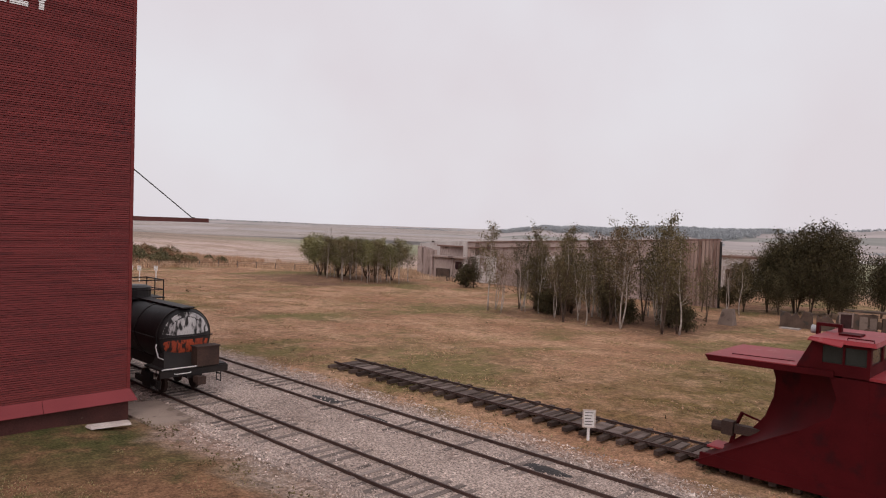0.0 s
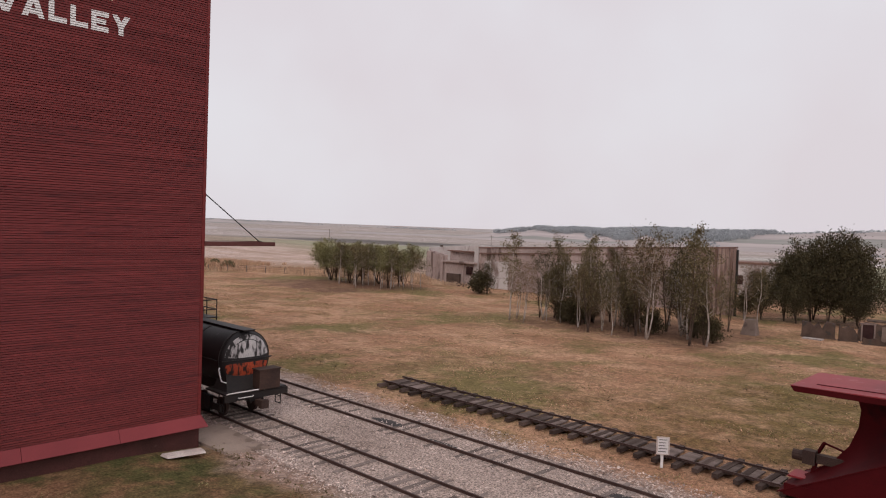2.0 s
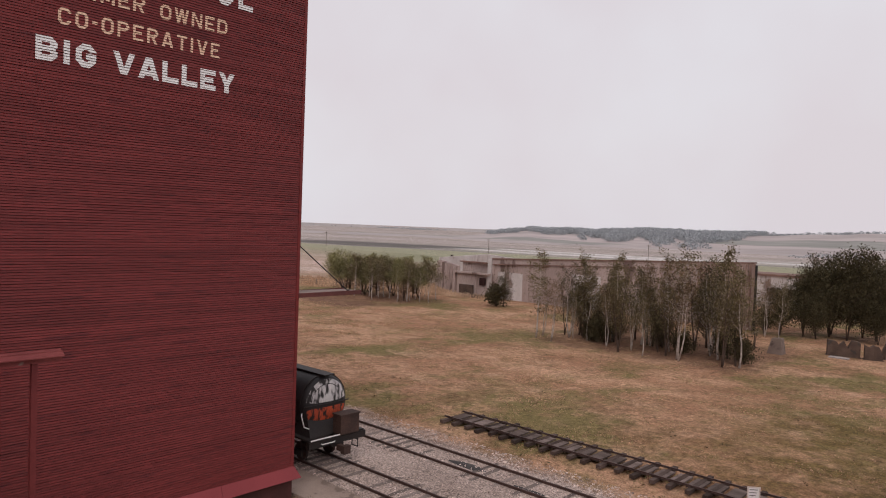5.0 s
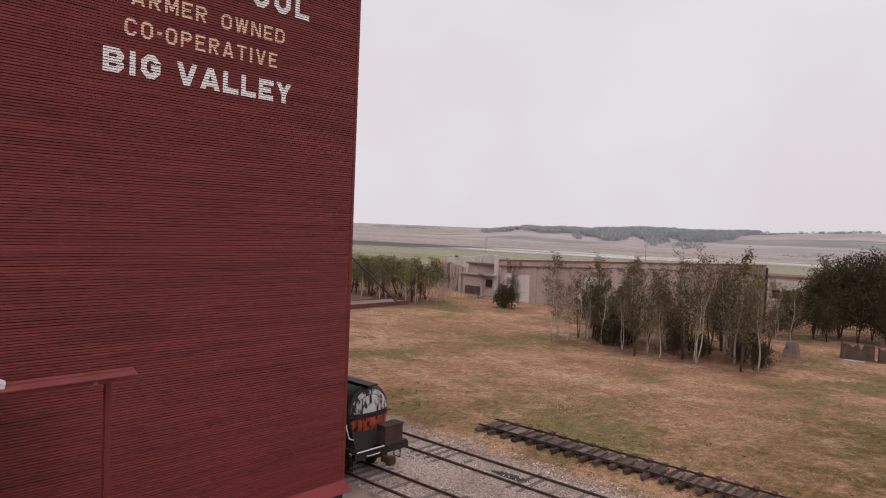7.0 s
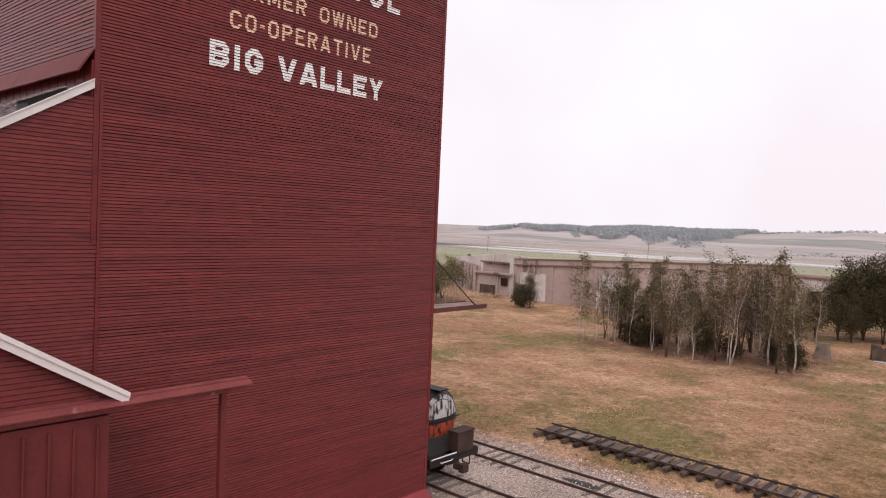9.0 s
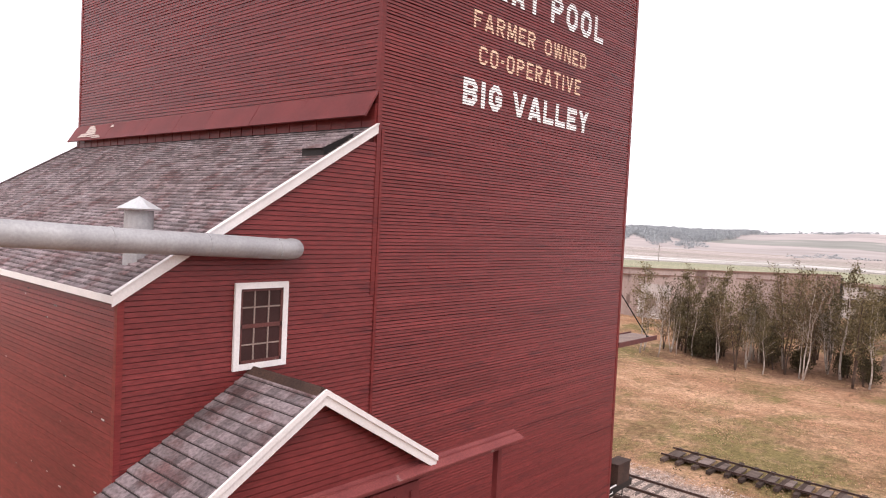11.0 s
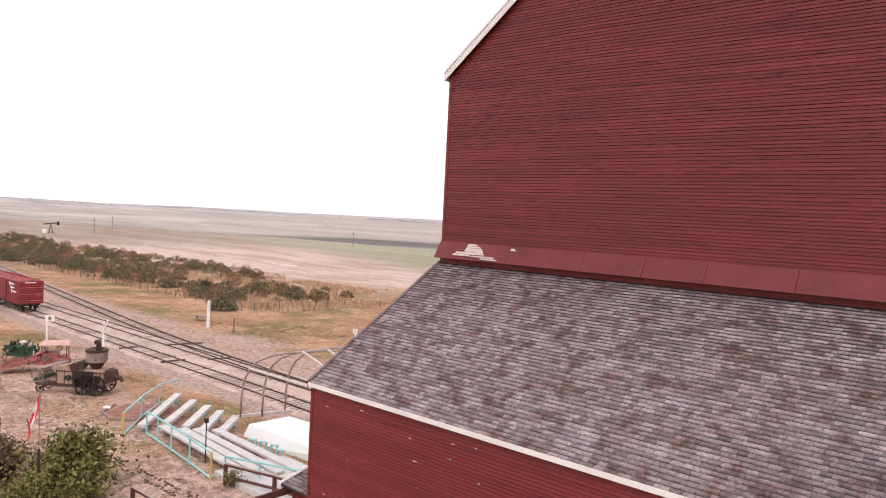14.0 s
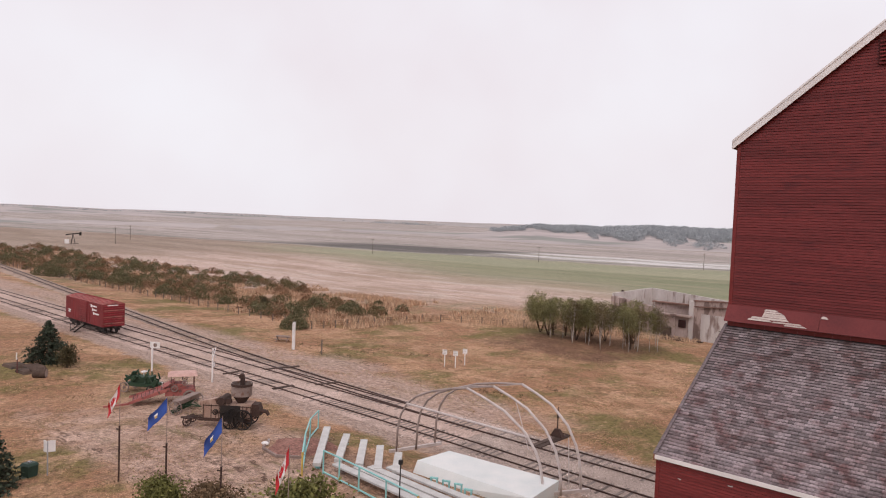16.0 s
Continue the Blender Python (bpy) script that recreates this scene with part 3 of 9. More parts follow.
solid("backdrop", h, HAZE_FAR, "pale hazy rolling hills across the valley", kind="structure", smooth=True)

# ---- railway ----
T1, T2, T3, SPUR = 14.95, 19.55, 0.0, 24.95
def t1y(x):
    return T1 + 0.55 * S(-45, -80, x)
def t2y(x):
    return T2
def t3y(x):
    d = max(0.0, -64 - x)
    return T2 + 0.00098 * d * d if d < 60 else T2 + 3.528 + 0.1176 * (d - 60)


def sweep(m, fy, x0, x1, dy, z0, z1, w, step=4.0):
    """A bar along a track, dy beside its middle line."""
    n = max(1, int(abs(x1 - x0) / step))
    for i in range(n):
        a, b_ = x0 + (x1 - x0) * i / n, x0 + (x1 - x0) * (i + 1) / n
        ya, yb = fy(a) + dy, fy(b_) + dy
        low = [(a, ya - w / 2, z0), (b_, yb - w / 2, z0), (b_, yb + w / 2, z0), (a, ya + w / 2, z0)]
        m.hexa(low, [(p, q, z1) for p, q, _ in low])


def rail_mesh(fy, x0, x1, dy, top, low=0.165):
    m = M()
    sweep(m, fy, x0, x1, dy, top - 0.165, top - 0.145, 0.1)
    top = top - 0.165 + low
    sweep(m, fy, x0, x1, dy, top - low + 0.02, top - 0.03, 0.024)
    sweep(m, fy, x0, x1, dy, top - 0.03, top, 0.055)
    return m


tie_mesh = M().box(-0.11, 0.11, -1.3, 1.3, -0.16, 0.0).mesh("tie", TIE)
tie_dark_mesh = M().box(-0.11, 0.11, -1.3, 1.3, -0.16, 0.0).mesh("tie", TIE_DARK)


def track(label, fy, x0, x1, top, mesh, buried, tie0, tie1, step=0.56, low=0.165):
    t = thing("railway_track", label, "railway track", (x0, fy(x0), top))
    part("rail", rail_mesh(fy, x0, x1, -0.755, top, low), RAIL, t, world=True)
    part("rail", rail_mesh(fy, x0, x1, 0.755, top, low), RAIL, t, world=True)
    rest, x, count = M(), x0 + 0.3, 0
    rr = random.Random(int(x0 * 7))
    while x < x1:
        ang, dz, dy = rr.uniform(-0.03, 0.03), rr.uniform(-0.03, 0.01) + buried, rr.uniform(-0.08, 0.08)
        if tie0 < x < tie1 and count < 290:
            ob = new("tie", mesh)
            ob.parent = t
            ob.matrix_basis = Matrix.Translation(Vector((x, fy(x) + dy, top - 0.165 + dz)) - t.matrix_basis.translation) @ Matrix.Rotation(ang, 4, "Z")
            count += 1
        else:
            rest.box(x - 0.11, x + 0.11, fy(x) - 1.3 + dy, fy(x) + 1.3 + dy, top - 0.33, top - 0.165 + dz)
        x += step * rr.uniform(0.93, 1.07)
    if rest.v:
        tagged(part("ties_beyond", rest, mesh.materials[0], t, world=True), kind="stuff")
    return t


track("rusty railway track on pale ballast beside the elevator", t1y, -330, 25, 0.15, tie_mesh, 0.058, -110, 5)
track("second rusty railway track on pale ballast", t2y, -330, 25, 0.15, tie_mesh, 0.05, -110, 5)
track("diverging siding track curving away to the boxcar field", t3y, -330, -66, 0.152, tie_mesh, 0.035, -140, -66)
track("disused rusty spur track on dark ties in dry grass", lambda x: SPUR, -31.3, 24, 0.42, tie_dark_mesh, 0.0, -32, 25, 0.8, 0.085)

# dark boards lying between the rails of the spur
spur_ob = [o for o in scene.objects if o.name.startswith("railway_track")][-1]
rr = random.Random(3)
INFILL = mat("grey_weathered_board", (0.19, 0.145, 0.13), (0.095, 0.07, 0.06), 0.95, scale=1.0, stretch=(0.5, 2, 1), grain=0.3, rand=0.25, spec=0.08)
for i in range(68):
    x = -31.1 + i * 0.8
    part("infill_board", M().box(x + 0.02, x + 0.6, SPUR - 0.66, SPUR + 0.66 - rr.uniform(0, 0.05), 0.16, 0.242 - rr.uniform(0, 0.02)), INFILL, spur_ob, world=True)

# ballast bed, with a ragged crown
b = M()
rows = []
nx = 260
for i in range(nx + 1):
    x = -330 + 357 * i / nx
    w0 = 1.0 * noise.noise((x * 0.25, 0, 5))
    w1 = 1.0 * noise.noise((x * 0.25, 9, 5))
    top = t2y(x) + 2.4 + 0.5 * S(-66, -72, x) * S(-92, -80, x)
    ys = [t1y(x) - 2.9 + w0, t1y(x) - 2.0 + 0.5 * w0, t1y(x) - 1.2, t1y(x), t1y(x) + 1.3, 0.5 * (t1y(x) + t2y(x)), t2y(x) - 1.3, t2y(x), t2y(x) + 1.2, top - 0.9 + 0.3 * w1, top + 0.3 + w1]
    zs = [-0.16, 0.0, 0.03, 0.025, 0.03, 0.055, 0.03, 0.025, 0.03, 0.0, -0.22]
    row = []
    for q, z in zip(ys, zs):
        if z < -0.1:
            z = zg(x, q) - 0.06
        row.append((x, q, z + 0.012 * noise.noise((x * 2, q * 2, 0))))
    rows.append(row)
cut = int((330 - 70) / 357 * nx)
b.grid(rows[cut:])
solid("ballast", b, BALLAST, "pale crushed stone ballast between the tracks", kind="structure", smooth=True)
BALLAST_EARTHY = mat("earth_packed_ballast", (0.52, 0.38, 0.325), (0.4, 0.285, 0.235), 0.95, scale=0.2, fine=6, grain=0.4, bump=0.6, c3=(0.33, 0.24, 0.2), spots=0.55, spot_scale=0.35, soft=0.16)
solid("ballast", M().grid(rows[:cut + 1]), BALLAST_EARTHY, "earth-packed pinkish ballast round the level crossing", kind="structure", smooth=True)

# low earth bed of the diverging siding
sb, rows = M(), []
for i in range(131):
    x = -330 + 2.0 * i
    w0 = 0.5 * noise.noise((x * 0.3, 3, 5))
    yc = t3y(x)
    rows.append([(x, yc + d + (w0 if abs(d) > 1.6 else 0), (zg(x, yc + d) - 0.08) if abs(d) > 2 else z) for d, z in ((-2.6, 0), (-1.55, -0.01), (0, 0.01), (1.55, -0.01), (2.6, 0))])
sb.grid(rows)
SIDING = mat("earthy_old_ballast", (0.4, 0.29, 0.235), (0.3, 0.21, 0.165), 0.95, scale=0.3, fine=6, grain=0.6, bump=0.6, c3=(0.2, 0.15, 0.1), spots=0.55, spot_scale=0.5, soft=0.15)
solid("siding_bed", sb, SIDING, "earthy old ballast below the diverging siding", kind="structure", smooth=True)

# ---- grain elevator ----
X0, X1, Y0, Y1 = -44.35, -27.7, -0.85, 11.41
EAVE, RIDGE, XR = 21.1, 27.75, -36.02
SLOPE = (RIDGE - EAVE) / (XR - X0)
elev = thing("grain_elevator", "tall red clapboard grain elevator with shingled drive shed", "grain elevator", (-36.0, 5.0, 0.0))
IN = 0.05


def top_of(x):
    return EAVE + SLOPE * (min(x - X0, X1 - x))


def board_rows(z0, z1, step, groove, jitter, seed):
    """Lower and upper edge of each clapboard, bottom first."""
    rr, z, out_ = random.Random(seed), z0, []
    while z < z1 - 0.02:
        high = step * (rr.uniform(0.95, 1.05) if jitter else 1.0)
        out_.append((z + groove * rr.uniform(0.7, 1.3), min(z + high, z1)))
        z += high
    return out_


def boards(m, face, z0, z1, step, lo, hi, clip=None, groove=0.016, out=0.0, depth=0.05, jitter=0.0, seed=1, lengths=False):
    """Clapboards on a wall. face: '+x', '-x', '+y', '-y' with its plane in out; clip(z): its ends at that height.
    lengths: each course is nailed up from several boards, some of them shrunken or warped."""
    rr = random.Random(seed + 500)
    s = 1 if face[0] == "+" else -1
    for za, zb in board_rows(z0, z1, step, groove, jitter, seed):
        a, c = (lo, hi) if clip is None else clip(zb)
        if c - a <= 0.1 or zb - za <= 0.01:
            continue
        cuts = [a]
        while lengths and cuts[-1] < c - 2.0:
            cuts.append(cuts[-1] + rr.uniform(0.7, 3.6))
        cuts = [q for q in cuts if q < c - 0.5] + [c]
        for p, q in zip(cuts, cuts[1:]):
            o, low_z = rr.uniform(-jitter, jitter), za
            if lengths and rr.random() < 0.1:
                low_z, o = za + groove * rr.uniform(0.2, 0.6), o - 0.001
            tip = rr.uniform(-0.004, 0.004) if lengths else 0.0
            pts = [(p, low_z, 0.006 + o), (q - 0.002, low_z + tip, 0.006 + o), (q - 0.002, zb, -0.008 + o), (p, zb, -0.008 + o)]
            low = [(u, zz, -depth) for u, zz, _ in pts]
            def P(w):
                u, zz, d = w
                return (out + s * d, u, zz) if face[1] == "x" else (u, out + s * d, zz)
            m.hexa([P(w) for w in low], [P(w) for w in pts])
    return m


core = M()
prof = [(X0 + IN, 0.1), (X1 - IN, 0.1), (X1 - IN, EAVE), (XR, RIDGE - 0.05), (X0 + IN, EAVE)]
core.hexa([(x, Y0 + IN, z) for x, z in prof], [(x, Y1 - IN, z) for x, z in prof])
wall = part("wall", core, RED_DARK, elev, world=True)
STEP = 0.081
tagged(part("siding", boards(M(), "+x", 1.25, EAVE, STEP, Y0 + 0.1, Y1 - 0.1, out=X1, groove=0.015, jitter=0.003, lengths=True), RED, wall, "narrow red clapboards", world=True), kind="stuff")
tagged(part("siding", boards(M(), "-x", 1.25, EAVE, STEP * 2, Y0 + 0.1, Y1 - 0.1, out=X0, seed=2), RED, wall, world=True), kind="stuff")
tagged(part("siding", boards(M(), "+y", 1.25, RIDGE - 0.2, STEP * 2, X0, X1, out=Y1, seed=3,
            clip=lambda z: (X0 + 0.1, X1 - 0.1) if z < EAVE else (X0 + 0.1 + (z - EAVE) / SLOPE, X1 - 0.1 - (z - EAVE) / SLOPE)), RED, wall, world=True), kind="stuff")
tagged(part("siding", boards(M(), "-y", 14.98, RIDGE - 0.2, 0.097, X0, X1, out=Y0, seed=4, groove=0.01, jitter=0.003, lengths=True,
            clip=lambda z: (X0 + 0.1, X1 - 0.1) if z < EAVE else (X0 + 0.1 + (z - EAVE) / SLOPE, X1 - 0.1 - (z - EAVE) / SLOPE)), RED, wall, "red clapboards", world=True), kind="stuff")
# corner boards
for cx, cy, z0 in ((X1, Y0, 10.4), (X1, Y1, 1.2), (X0, Y0, 14.9), (X0, Y1, 1.2)):
    m = M().box(cx - 0.11 if cx == X1 else cx - 0.015, cx + 0.015 if cx == X1 else cx + 0.11, cy - 0.015 if cy == Y0 else cy - 0.11, cy + 0.11 if cy == Y0 else cy + 0.015, z0, EAVE)
    part("corner_board", m, RED, wall, world=True)
# upright batten where shed and main house meet
part("corner_board", M().box(X1 + 0.008, X1 + 0.03, Y0 + 0.12, Y0 + 0.2, 0.5, 14.2), RED, wall, world=True)
# main roof
OV = 0.13
ro = M()
for s in (-1, 1):
    xe = XR + s * (XR - X0 + OV)
    ze = EAVE - SLOPE * OV
    ro.hexa([(xe, Y0 - OV, ze - 0.02), (XR, Y0 - OV, RIDGE - 0.02), (XR, Y1 + OV, RIDGE - 0.02), (xe, Y1 + OV, ze - 0.02)],
            [(xe, Y0 - OV, ze + 0.1), (XR, Y0 - OV, RIDGE + 0.1), (XR, Y1 + OV, RIDGE + 0.1), (xe, Y1 + OV, ze + 0.1)])
roof = part("roof", ro, SHINGLE, elev, world=True)
for s in (-1, 1):
    xe, ze = XR + s * (XR - X0 + OV), EAVE - SLOPE * OV
    f = M().box(xe, xe + s * 0.04, Y0 - OV, Y1 + OV, ze - 0.2, ze + 0.11)
    part("fascia", f, WHITE, roof, "white painted eave board", world=True)
    for yy in (Y0 - OV, Y1 + OV):
        d = 0.04 if yy > 0 else -0.04
        rk = M().hexa([(xe, yy, ze - 0.22), (XR, yy, RIDGE - 0.22), (XR, yy + d, RIDGE - 0.22), (xe, yy + d, ze - 0.22)],
                      [(xe, yy, ze + 0.04), (XR, yy, RIDGE + 0.04), (XR, yy + d, RIDGE + 0.04), (xe, yy + d, ze + 0.04)])
        part("rake_board", rk, WHITE, roof, "white painted rake board", world=True)
        rk = M().hexa([(xe, yy, ze + 0.045), (XR, yy, RIDGE + 0.045), (XR, yy + 1.6 * d, RIDGE + 0.045), (xe, yy + 1.6 * d, ze + 0.045)],
                      [(xe, yy, ze + 0.13), (XR, yy, RIDGE + 0.13), (XR, yy + 1.6 * d, RIDGE + 0.13), (xe, yy + 1.6 * d, ze + 0.13)])
        part("rake_board", rk, WHITE, roof, world=True)


def sash_window(parent, w, hgt, cols, rws, m4):
    """A framed sash window; its outer face looks along local -y, the sill's middle at the origin of m4."""
    win = new("window")
    win.parent, win.matrix_basis = parent, m4
    f, t = M(), 0.12
    for bx in ((-w / 2, -w / 2 + t, 0, hgt), (w / 2 - t, w / 2, 0, hgt), (-w / 2 + t, w / 2 - t, hgt - t, hgt), (-w / 2 + t, w / 2 - t, 0, t)):
        f.box(bx[0], bx[1], -0.06, 0.0, bx[2], bx[3])
    part("window_frame", f, WHITE, win, "white painted frame")
    iw, ih = w - 2 * t, hgt - 2 * t
    part("pane", M().box(-iw / 2, iw / 2, -0.02, -0.012, t, hgt - t), GLASS, win, "dark glass")
    s = M()
    for bx in ((-iw / 2, -iw / 2 + 0.05, t, hgt - t), (iw / 2 - 0.05, iw / 2, t, hgt - t), (-iw / 2, iw / 2, hgt / 2 - 0.04, hgt / 2 + 0.04), (-iw / 2, iw / 2, t, t + 0.06), (-iw / 2, iw / 2, hgt - t - 0.05, hgt - t)):
        s.box(bx[0], bx[1], -0.045, -0.018, bx[2], bx[3])
    part("sash", s, BROWN, win, "dark red sash")
    for i in range(1, cols):
        x = -iw / 2 + iw * i / cols
        part("glazing_bar", M().box(x - 0.014, x + 0.014, -0.038, -0.016, t, hgt - t), WOOD, win, "thin pale glazing bar")
    for half in (0, 1):
        for j in range(1, rws):
            z = t + half * ih / 2 + (ih / 2) * j / rws
            part("glazing_bar", M().box(-iw / 2, iw / 2, -0.037, -0.016, z - 0.014, z + 0.014), WOOD, win, "thin pale glazing bar")
    return win


def local(parent, m4):
    return Matrix.Translation(-parent.matrix_basis.translation) @ m4


sash_window(elev, 1.2, 1.4, 2, 1, local(elev, pose(-35.95, Y0 - 0.01, 22.93)))
v = M().box(-40.0, -39.4, Y0 - 0.05, Y0 - 0.01, 23.4, 24.3)
vent = part("gable_vent", v, RED_DARK, elev, "dark louvred gable vent", world=True)
sl = M()
for i in range(7):
    sl.hexa([(-39.96, Y0 - 0.06, 23.43 + i * 0.12), (-39.44, Y0 - 0.06, 23.43 + i * 0.12), (-39.44, Y0 - 0.1, 23.4 + i * 0.12), (-39.96, Y0 - 0.1, 23.4 + i * 0.12)],
            [(-39.96, Y0 - 0.06, 23.46 + i * 0.12), (-39.44, Y0 - 0.06, 23.46 + i * 0.12), (-39.44, Y0 - 0.1, 23.43 + i * 0.12), (-39.96, Y0 - 0.1, 23.43 + i * 0.12)])
part("louvre", sl, RED, vent, world=True)

# flared flashing above the shed roof, in sheets
rr = random.Random(5)
edges = [X0 - 0.02, -41.2, -38.4, -36.4, -34.6, -32.3, -30.2, X1 + 0.02]
for i, (a, c) in enumerate(zip(edges, edges[1:])):
    o = rr.uniform(-0.012, 0.012)
    fl = M().hexa([(a, Y0 - 0.36 + o, 14.42), (c - 0.012, Y0 - 0.36 + o, 14.42), (c - 0.012, Y0 - 0.02, 15.0), (a, Y0 - 0.02, 15.0)][::-1],
                  [(a, Y0 - 0.4 + o, 14.44), (c - 0.012, Y0 - 0.4 + o, 14.44), (c - 0.012, Y0 - 0.05, 15.02), (a, Y0 - 0.05, 15.02)][::-1])
    part("flashing_sheet", fl, RED_PANEL, elev, "flared red painted flashing sheet", world=True)
bs = M().box(X0, X1 - 0.03, Y0 - 0.06, Y0 + 0.02, 13.6, 14.75)
part("shadow_board", bs, RED, elev, "dark red board under the flashing", world=True)
for i in range(30):
    x = X0 + 0.2 + i * 0.55
    part("batten", M().box(x, x + 0.03, Y0 - 0.075, Y0 - 0.06, 14.1, 14.7), RED, elev, world=True)
# peeled patch with bare wood
for (a, c, z0, z1) in ((-43.05, -42.62, 14.93, 14.985), (-43.05, -42.45, 14.865, 14.915), (-43.08, -42.3, 14.72, 14.85), (-43.45, -42.2, 14.64, 14.705), (-43.55, -42.75, 14.57, 14.63), (-42.7, -41.75, 14.56, 14.61), (-42.3, -41.6, 14.5, 14.545), (-41.2, -41.0, 14.87, 14.95)):
    yb = Y0 - 0.05 - 0.35 * (15.02 - z0) / 0.58 - 0.03
    yt = Y0 - 0.05 - 0.35 * (15.02 - z1) / 0.58 - 0.03
    part("bare_board", M().hexa([(a, yb, z0), (c, yb, z0), (c + 0.05, yb + 0.02, z0), (a, yb + 0.02, z0)], [(a + 0.04, yt, z1), (c - 0.06, yt, z1), (c - 0.06, yt + 0.02, z1), (a + 0.04, yt + 0.02, z1)]), BARE, elev, "peeled bare wood board", world=True)

# flared base and foundation
fd = M().box(X0 + 0.05, X1 - 0.02, Y0, Y1 - 0.02, -0.4, 0.85)
part("foundation", fd, FOOTING, elev, "dark red-brown painted footing", world=True)
for (p, q, ox, oy) in (((X1, Y0 - 0.2), (X1, Y1), 1, 0), ((X0, Y1), (X1, Y1), 0, 1)):
    n_ = 4
    for i in range(n_):
        a = [p[j] + (q[j] - p[j]) * i / n_ for j in (0, 1)]
        c = [p[j] + (q[j] - p[j]) * (i + 1) / n_ - (0.015 if q[j] != p[j] else 0) for j in (0, 1)]
        e = 0.22 if i == n_ - 1 else 0.0
        lo = [(a[0] + ox * 0.22, a[1] + oy * 0.22, 0.87), (c[0] + ox * 0.22 + oy * e, c[1] + oy * 0.22 + ox * e, 0.87), (c[0] + ox * 0.02, c[1] + oy * 0.02, 1.32), (a[0] + ox * 0.02, a[1] + oy * 0.02, 1.32)]
        part("base_flashing", M().hexa(lo, [(x + ox * 0.025, y + oy * 0.025, z + 0.02) for x, y, z in lo]), PINK_SKIRT, elev, "flared pinkish red base flashing", world=True)


# lettering on the end wall: block strokes with cut corners, painted board by board
def strokes_of(ch, w, h, t, c):
    """Middle lines of a block letter w wide and h high with strokes t thick; (points, closed)."""
    L, R, B, T, mid = t / 2, w - t / 2, t / 2, h - t / 2, h * 0.5
    stem, foot = ([(L, 0), (L, h)], False), ([(t, B), (w, B)], False)
    ring = [(L + c, B), (R - c, B), (R, B + c), (R, T - c), (R - c, T), (L + c, T), (L, T - c), (L, B + c)]
    hook = [(R, T - 0.2 * h), (R, T - c), (R - c, T), (L + c, T), (L, T - c), (L, B + c), (L + c, B), (R - c, B), (R, B + c)]
    k = min(c, (T - mid) * 0.4)
    bow = [(t, T), (R - k, T), (R, T - k), (R, mid + k), (R - k, mid), (t, mid)]
    arm = ([(t, T), (w, T)], False)
    return {
        "O": [(ring, True)], "C": [(hook + [(R, B + 0.2 * h)], False)], "G": [(hook + [(R, mid - 0.02 * h), (w * 0.5, mid - 0.02 * h)], False)],
        "B": [stem, (bow, False), ([(R - k, mid), (R, mid - k), (R, B + k), (R - k, B), (t, B)], False)],
        "D": [stem, ([(t, T), (R - c, T), (R, T - c), (R, B + c), (R - c, B), (t, B)], False)],
        "E": [stem, arm, foot, ([(t, mid), (w * 0.84, mid)], False)], "F": [stem, arm, ([(t, mid), (w * 0.84, mid)], False)],
        "H": [stem, ([(R, 0), (R, h)], False), ([(t, mid), (w - t, mid)], False)], "I": [([(w / 2, 0), (w / 2, h)], False)],
        "L": [stem, foot], "P": [stem, (bow, False)], "R": [stem, (bow, False), ([(w * 0.42, mid + 0.05 * h), (R, -0.1 * h)], False)],
        "T": [([(0, T), (w, T)], False), ([(w / 2, 0), (w / 2, h - t)], False)],
        "A": [([(t * 0.42, -0.1 * h), (w / 2, h * 1.06)], False), ([(w - t * 0.42, -0.1 * h), (w / 2, h * 1.06)], False), ([(w * 0.26, h * 0.27), (w * 0.74, h * 0.27)], False)],
        "V": [([(t * 0.42, 1.1 * h), (w / 2, -0.06 * h)], False), ([(w - t * 0.42, 1.1 * h), (w / 2, -0.06 * h)], False)],
        "W": [([(t * 0.42, 1.1 * h), (w * 0.28, -0.06 * h)], False), ([(w * 0.5, 1.06 * h), (w * 0.28, -0.06 * h)], False), ([(w * 0.5, 1.06 * h), (w * 0.72, -0.06 * h)], False), ([(w - t * 0.42, 1.1 * h), (w * 0.72, -0.06 * h)], False)],
        "M": [stem, ([(R, 0), (R, h)], False), ([(L, h * 1.05), (w / 2, h * 0.2)], False), ([(R, h * 1.05), (w / 2, h * 0.2)], False)],
        "N": [stem, ([(R, 0), (R, h)], False), ([(L, h * 1.04), (R, -0.04 * h)], False)],
        "Y": [([(t * 0.4, 1.1 * h), (w / 2, h * 0.42)], False), ([(w - t * 0.4, 1.1 * h), (w / 2, h * 0.42)], False), ([(w / 2, 0), (w / 2, h * 0.44)], False)],
        "-": [([(0, mid), (w, mid)], False)],
    }[ch]


def quads_of(pts, closed, t):
    """Mitred quads along a line of points."""
    p = [Vector(q) for q in pts]
    n_ = len(p)
    sides = []
    for i in range(n_):
        d0 = (p[i] - p[i - 1]).normalized() if (i or closed) else None
        d1 = (p[(i + 1) % n_] - p[i]).normalized() if (i < n_ - 1 or closed) else None
        d0, d1 = d0 or d1, d1 or d0
        a, b_ = Vector((-d0.y, d0.x)), Vector((-d1.y, d1.x))
        k = (a + b_).normalized()
        k *= (t / 2) / max(0.4, k.dot(a))
        sides.append((p[i] + k, p[i] - k))
    return [(sides[i][0], sides[i][1], sides[(i + 1) % n_][1], sides[(i + 1) % n_][0]) for i in range(n_ if closed else n_ - 1)]


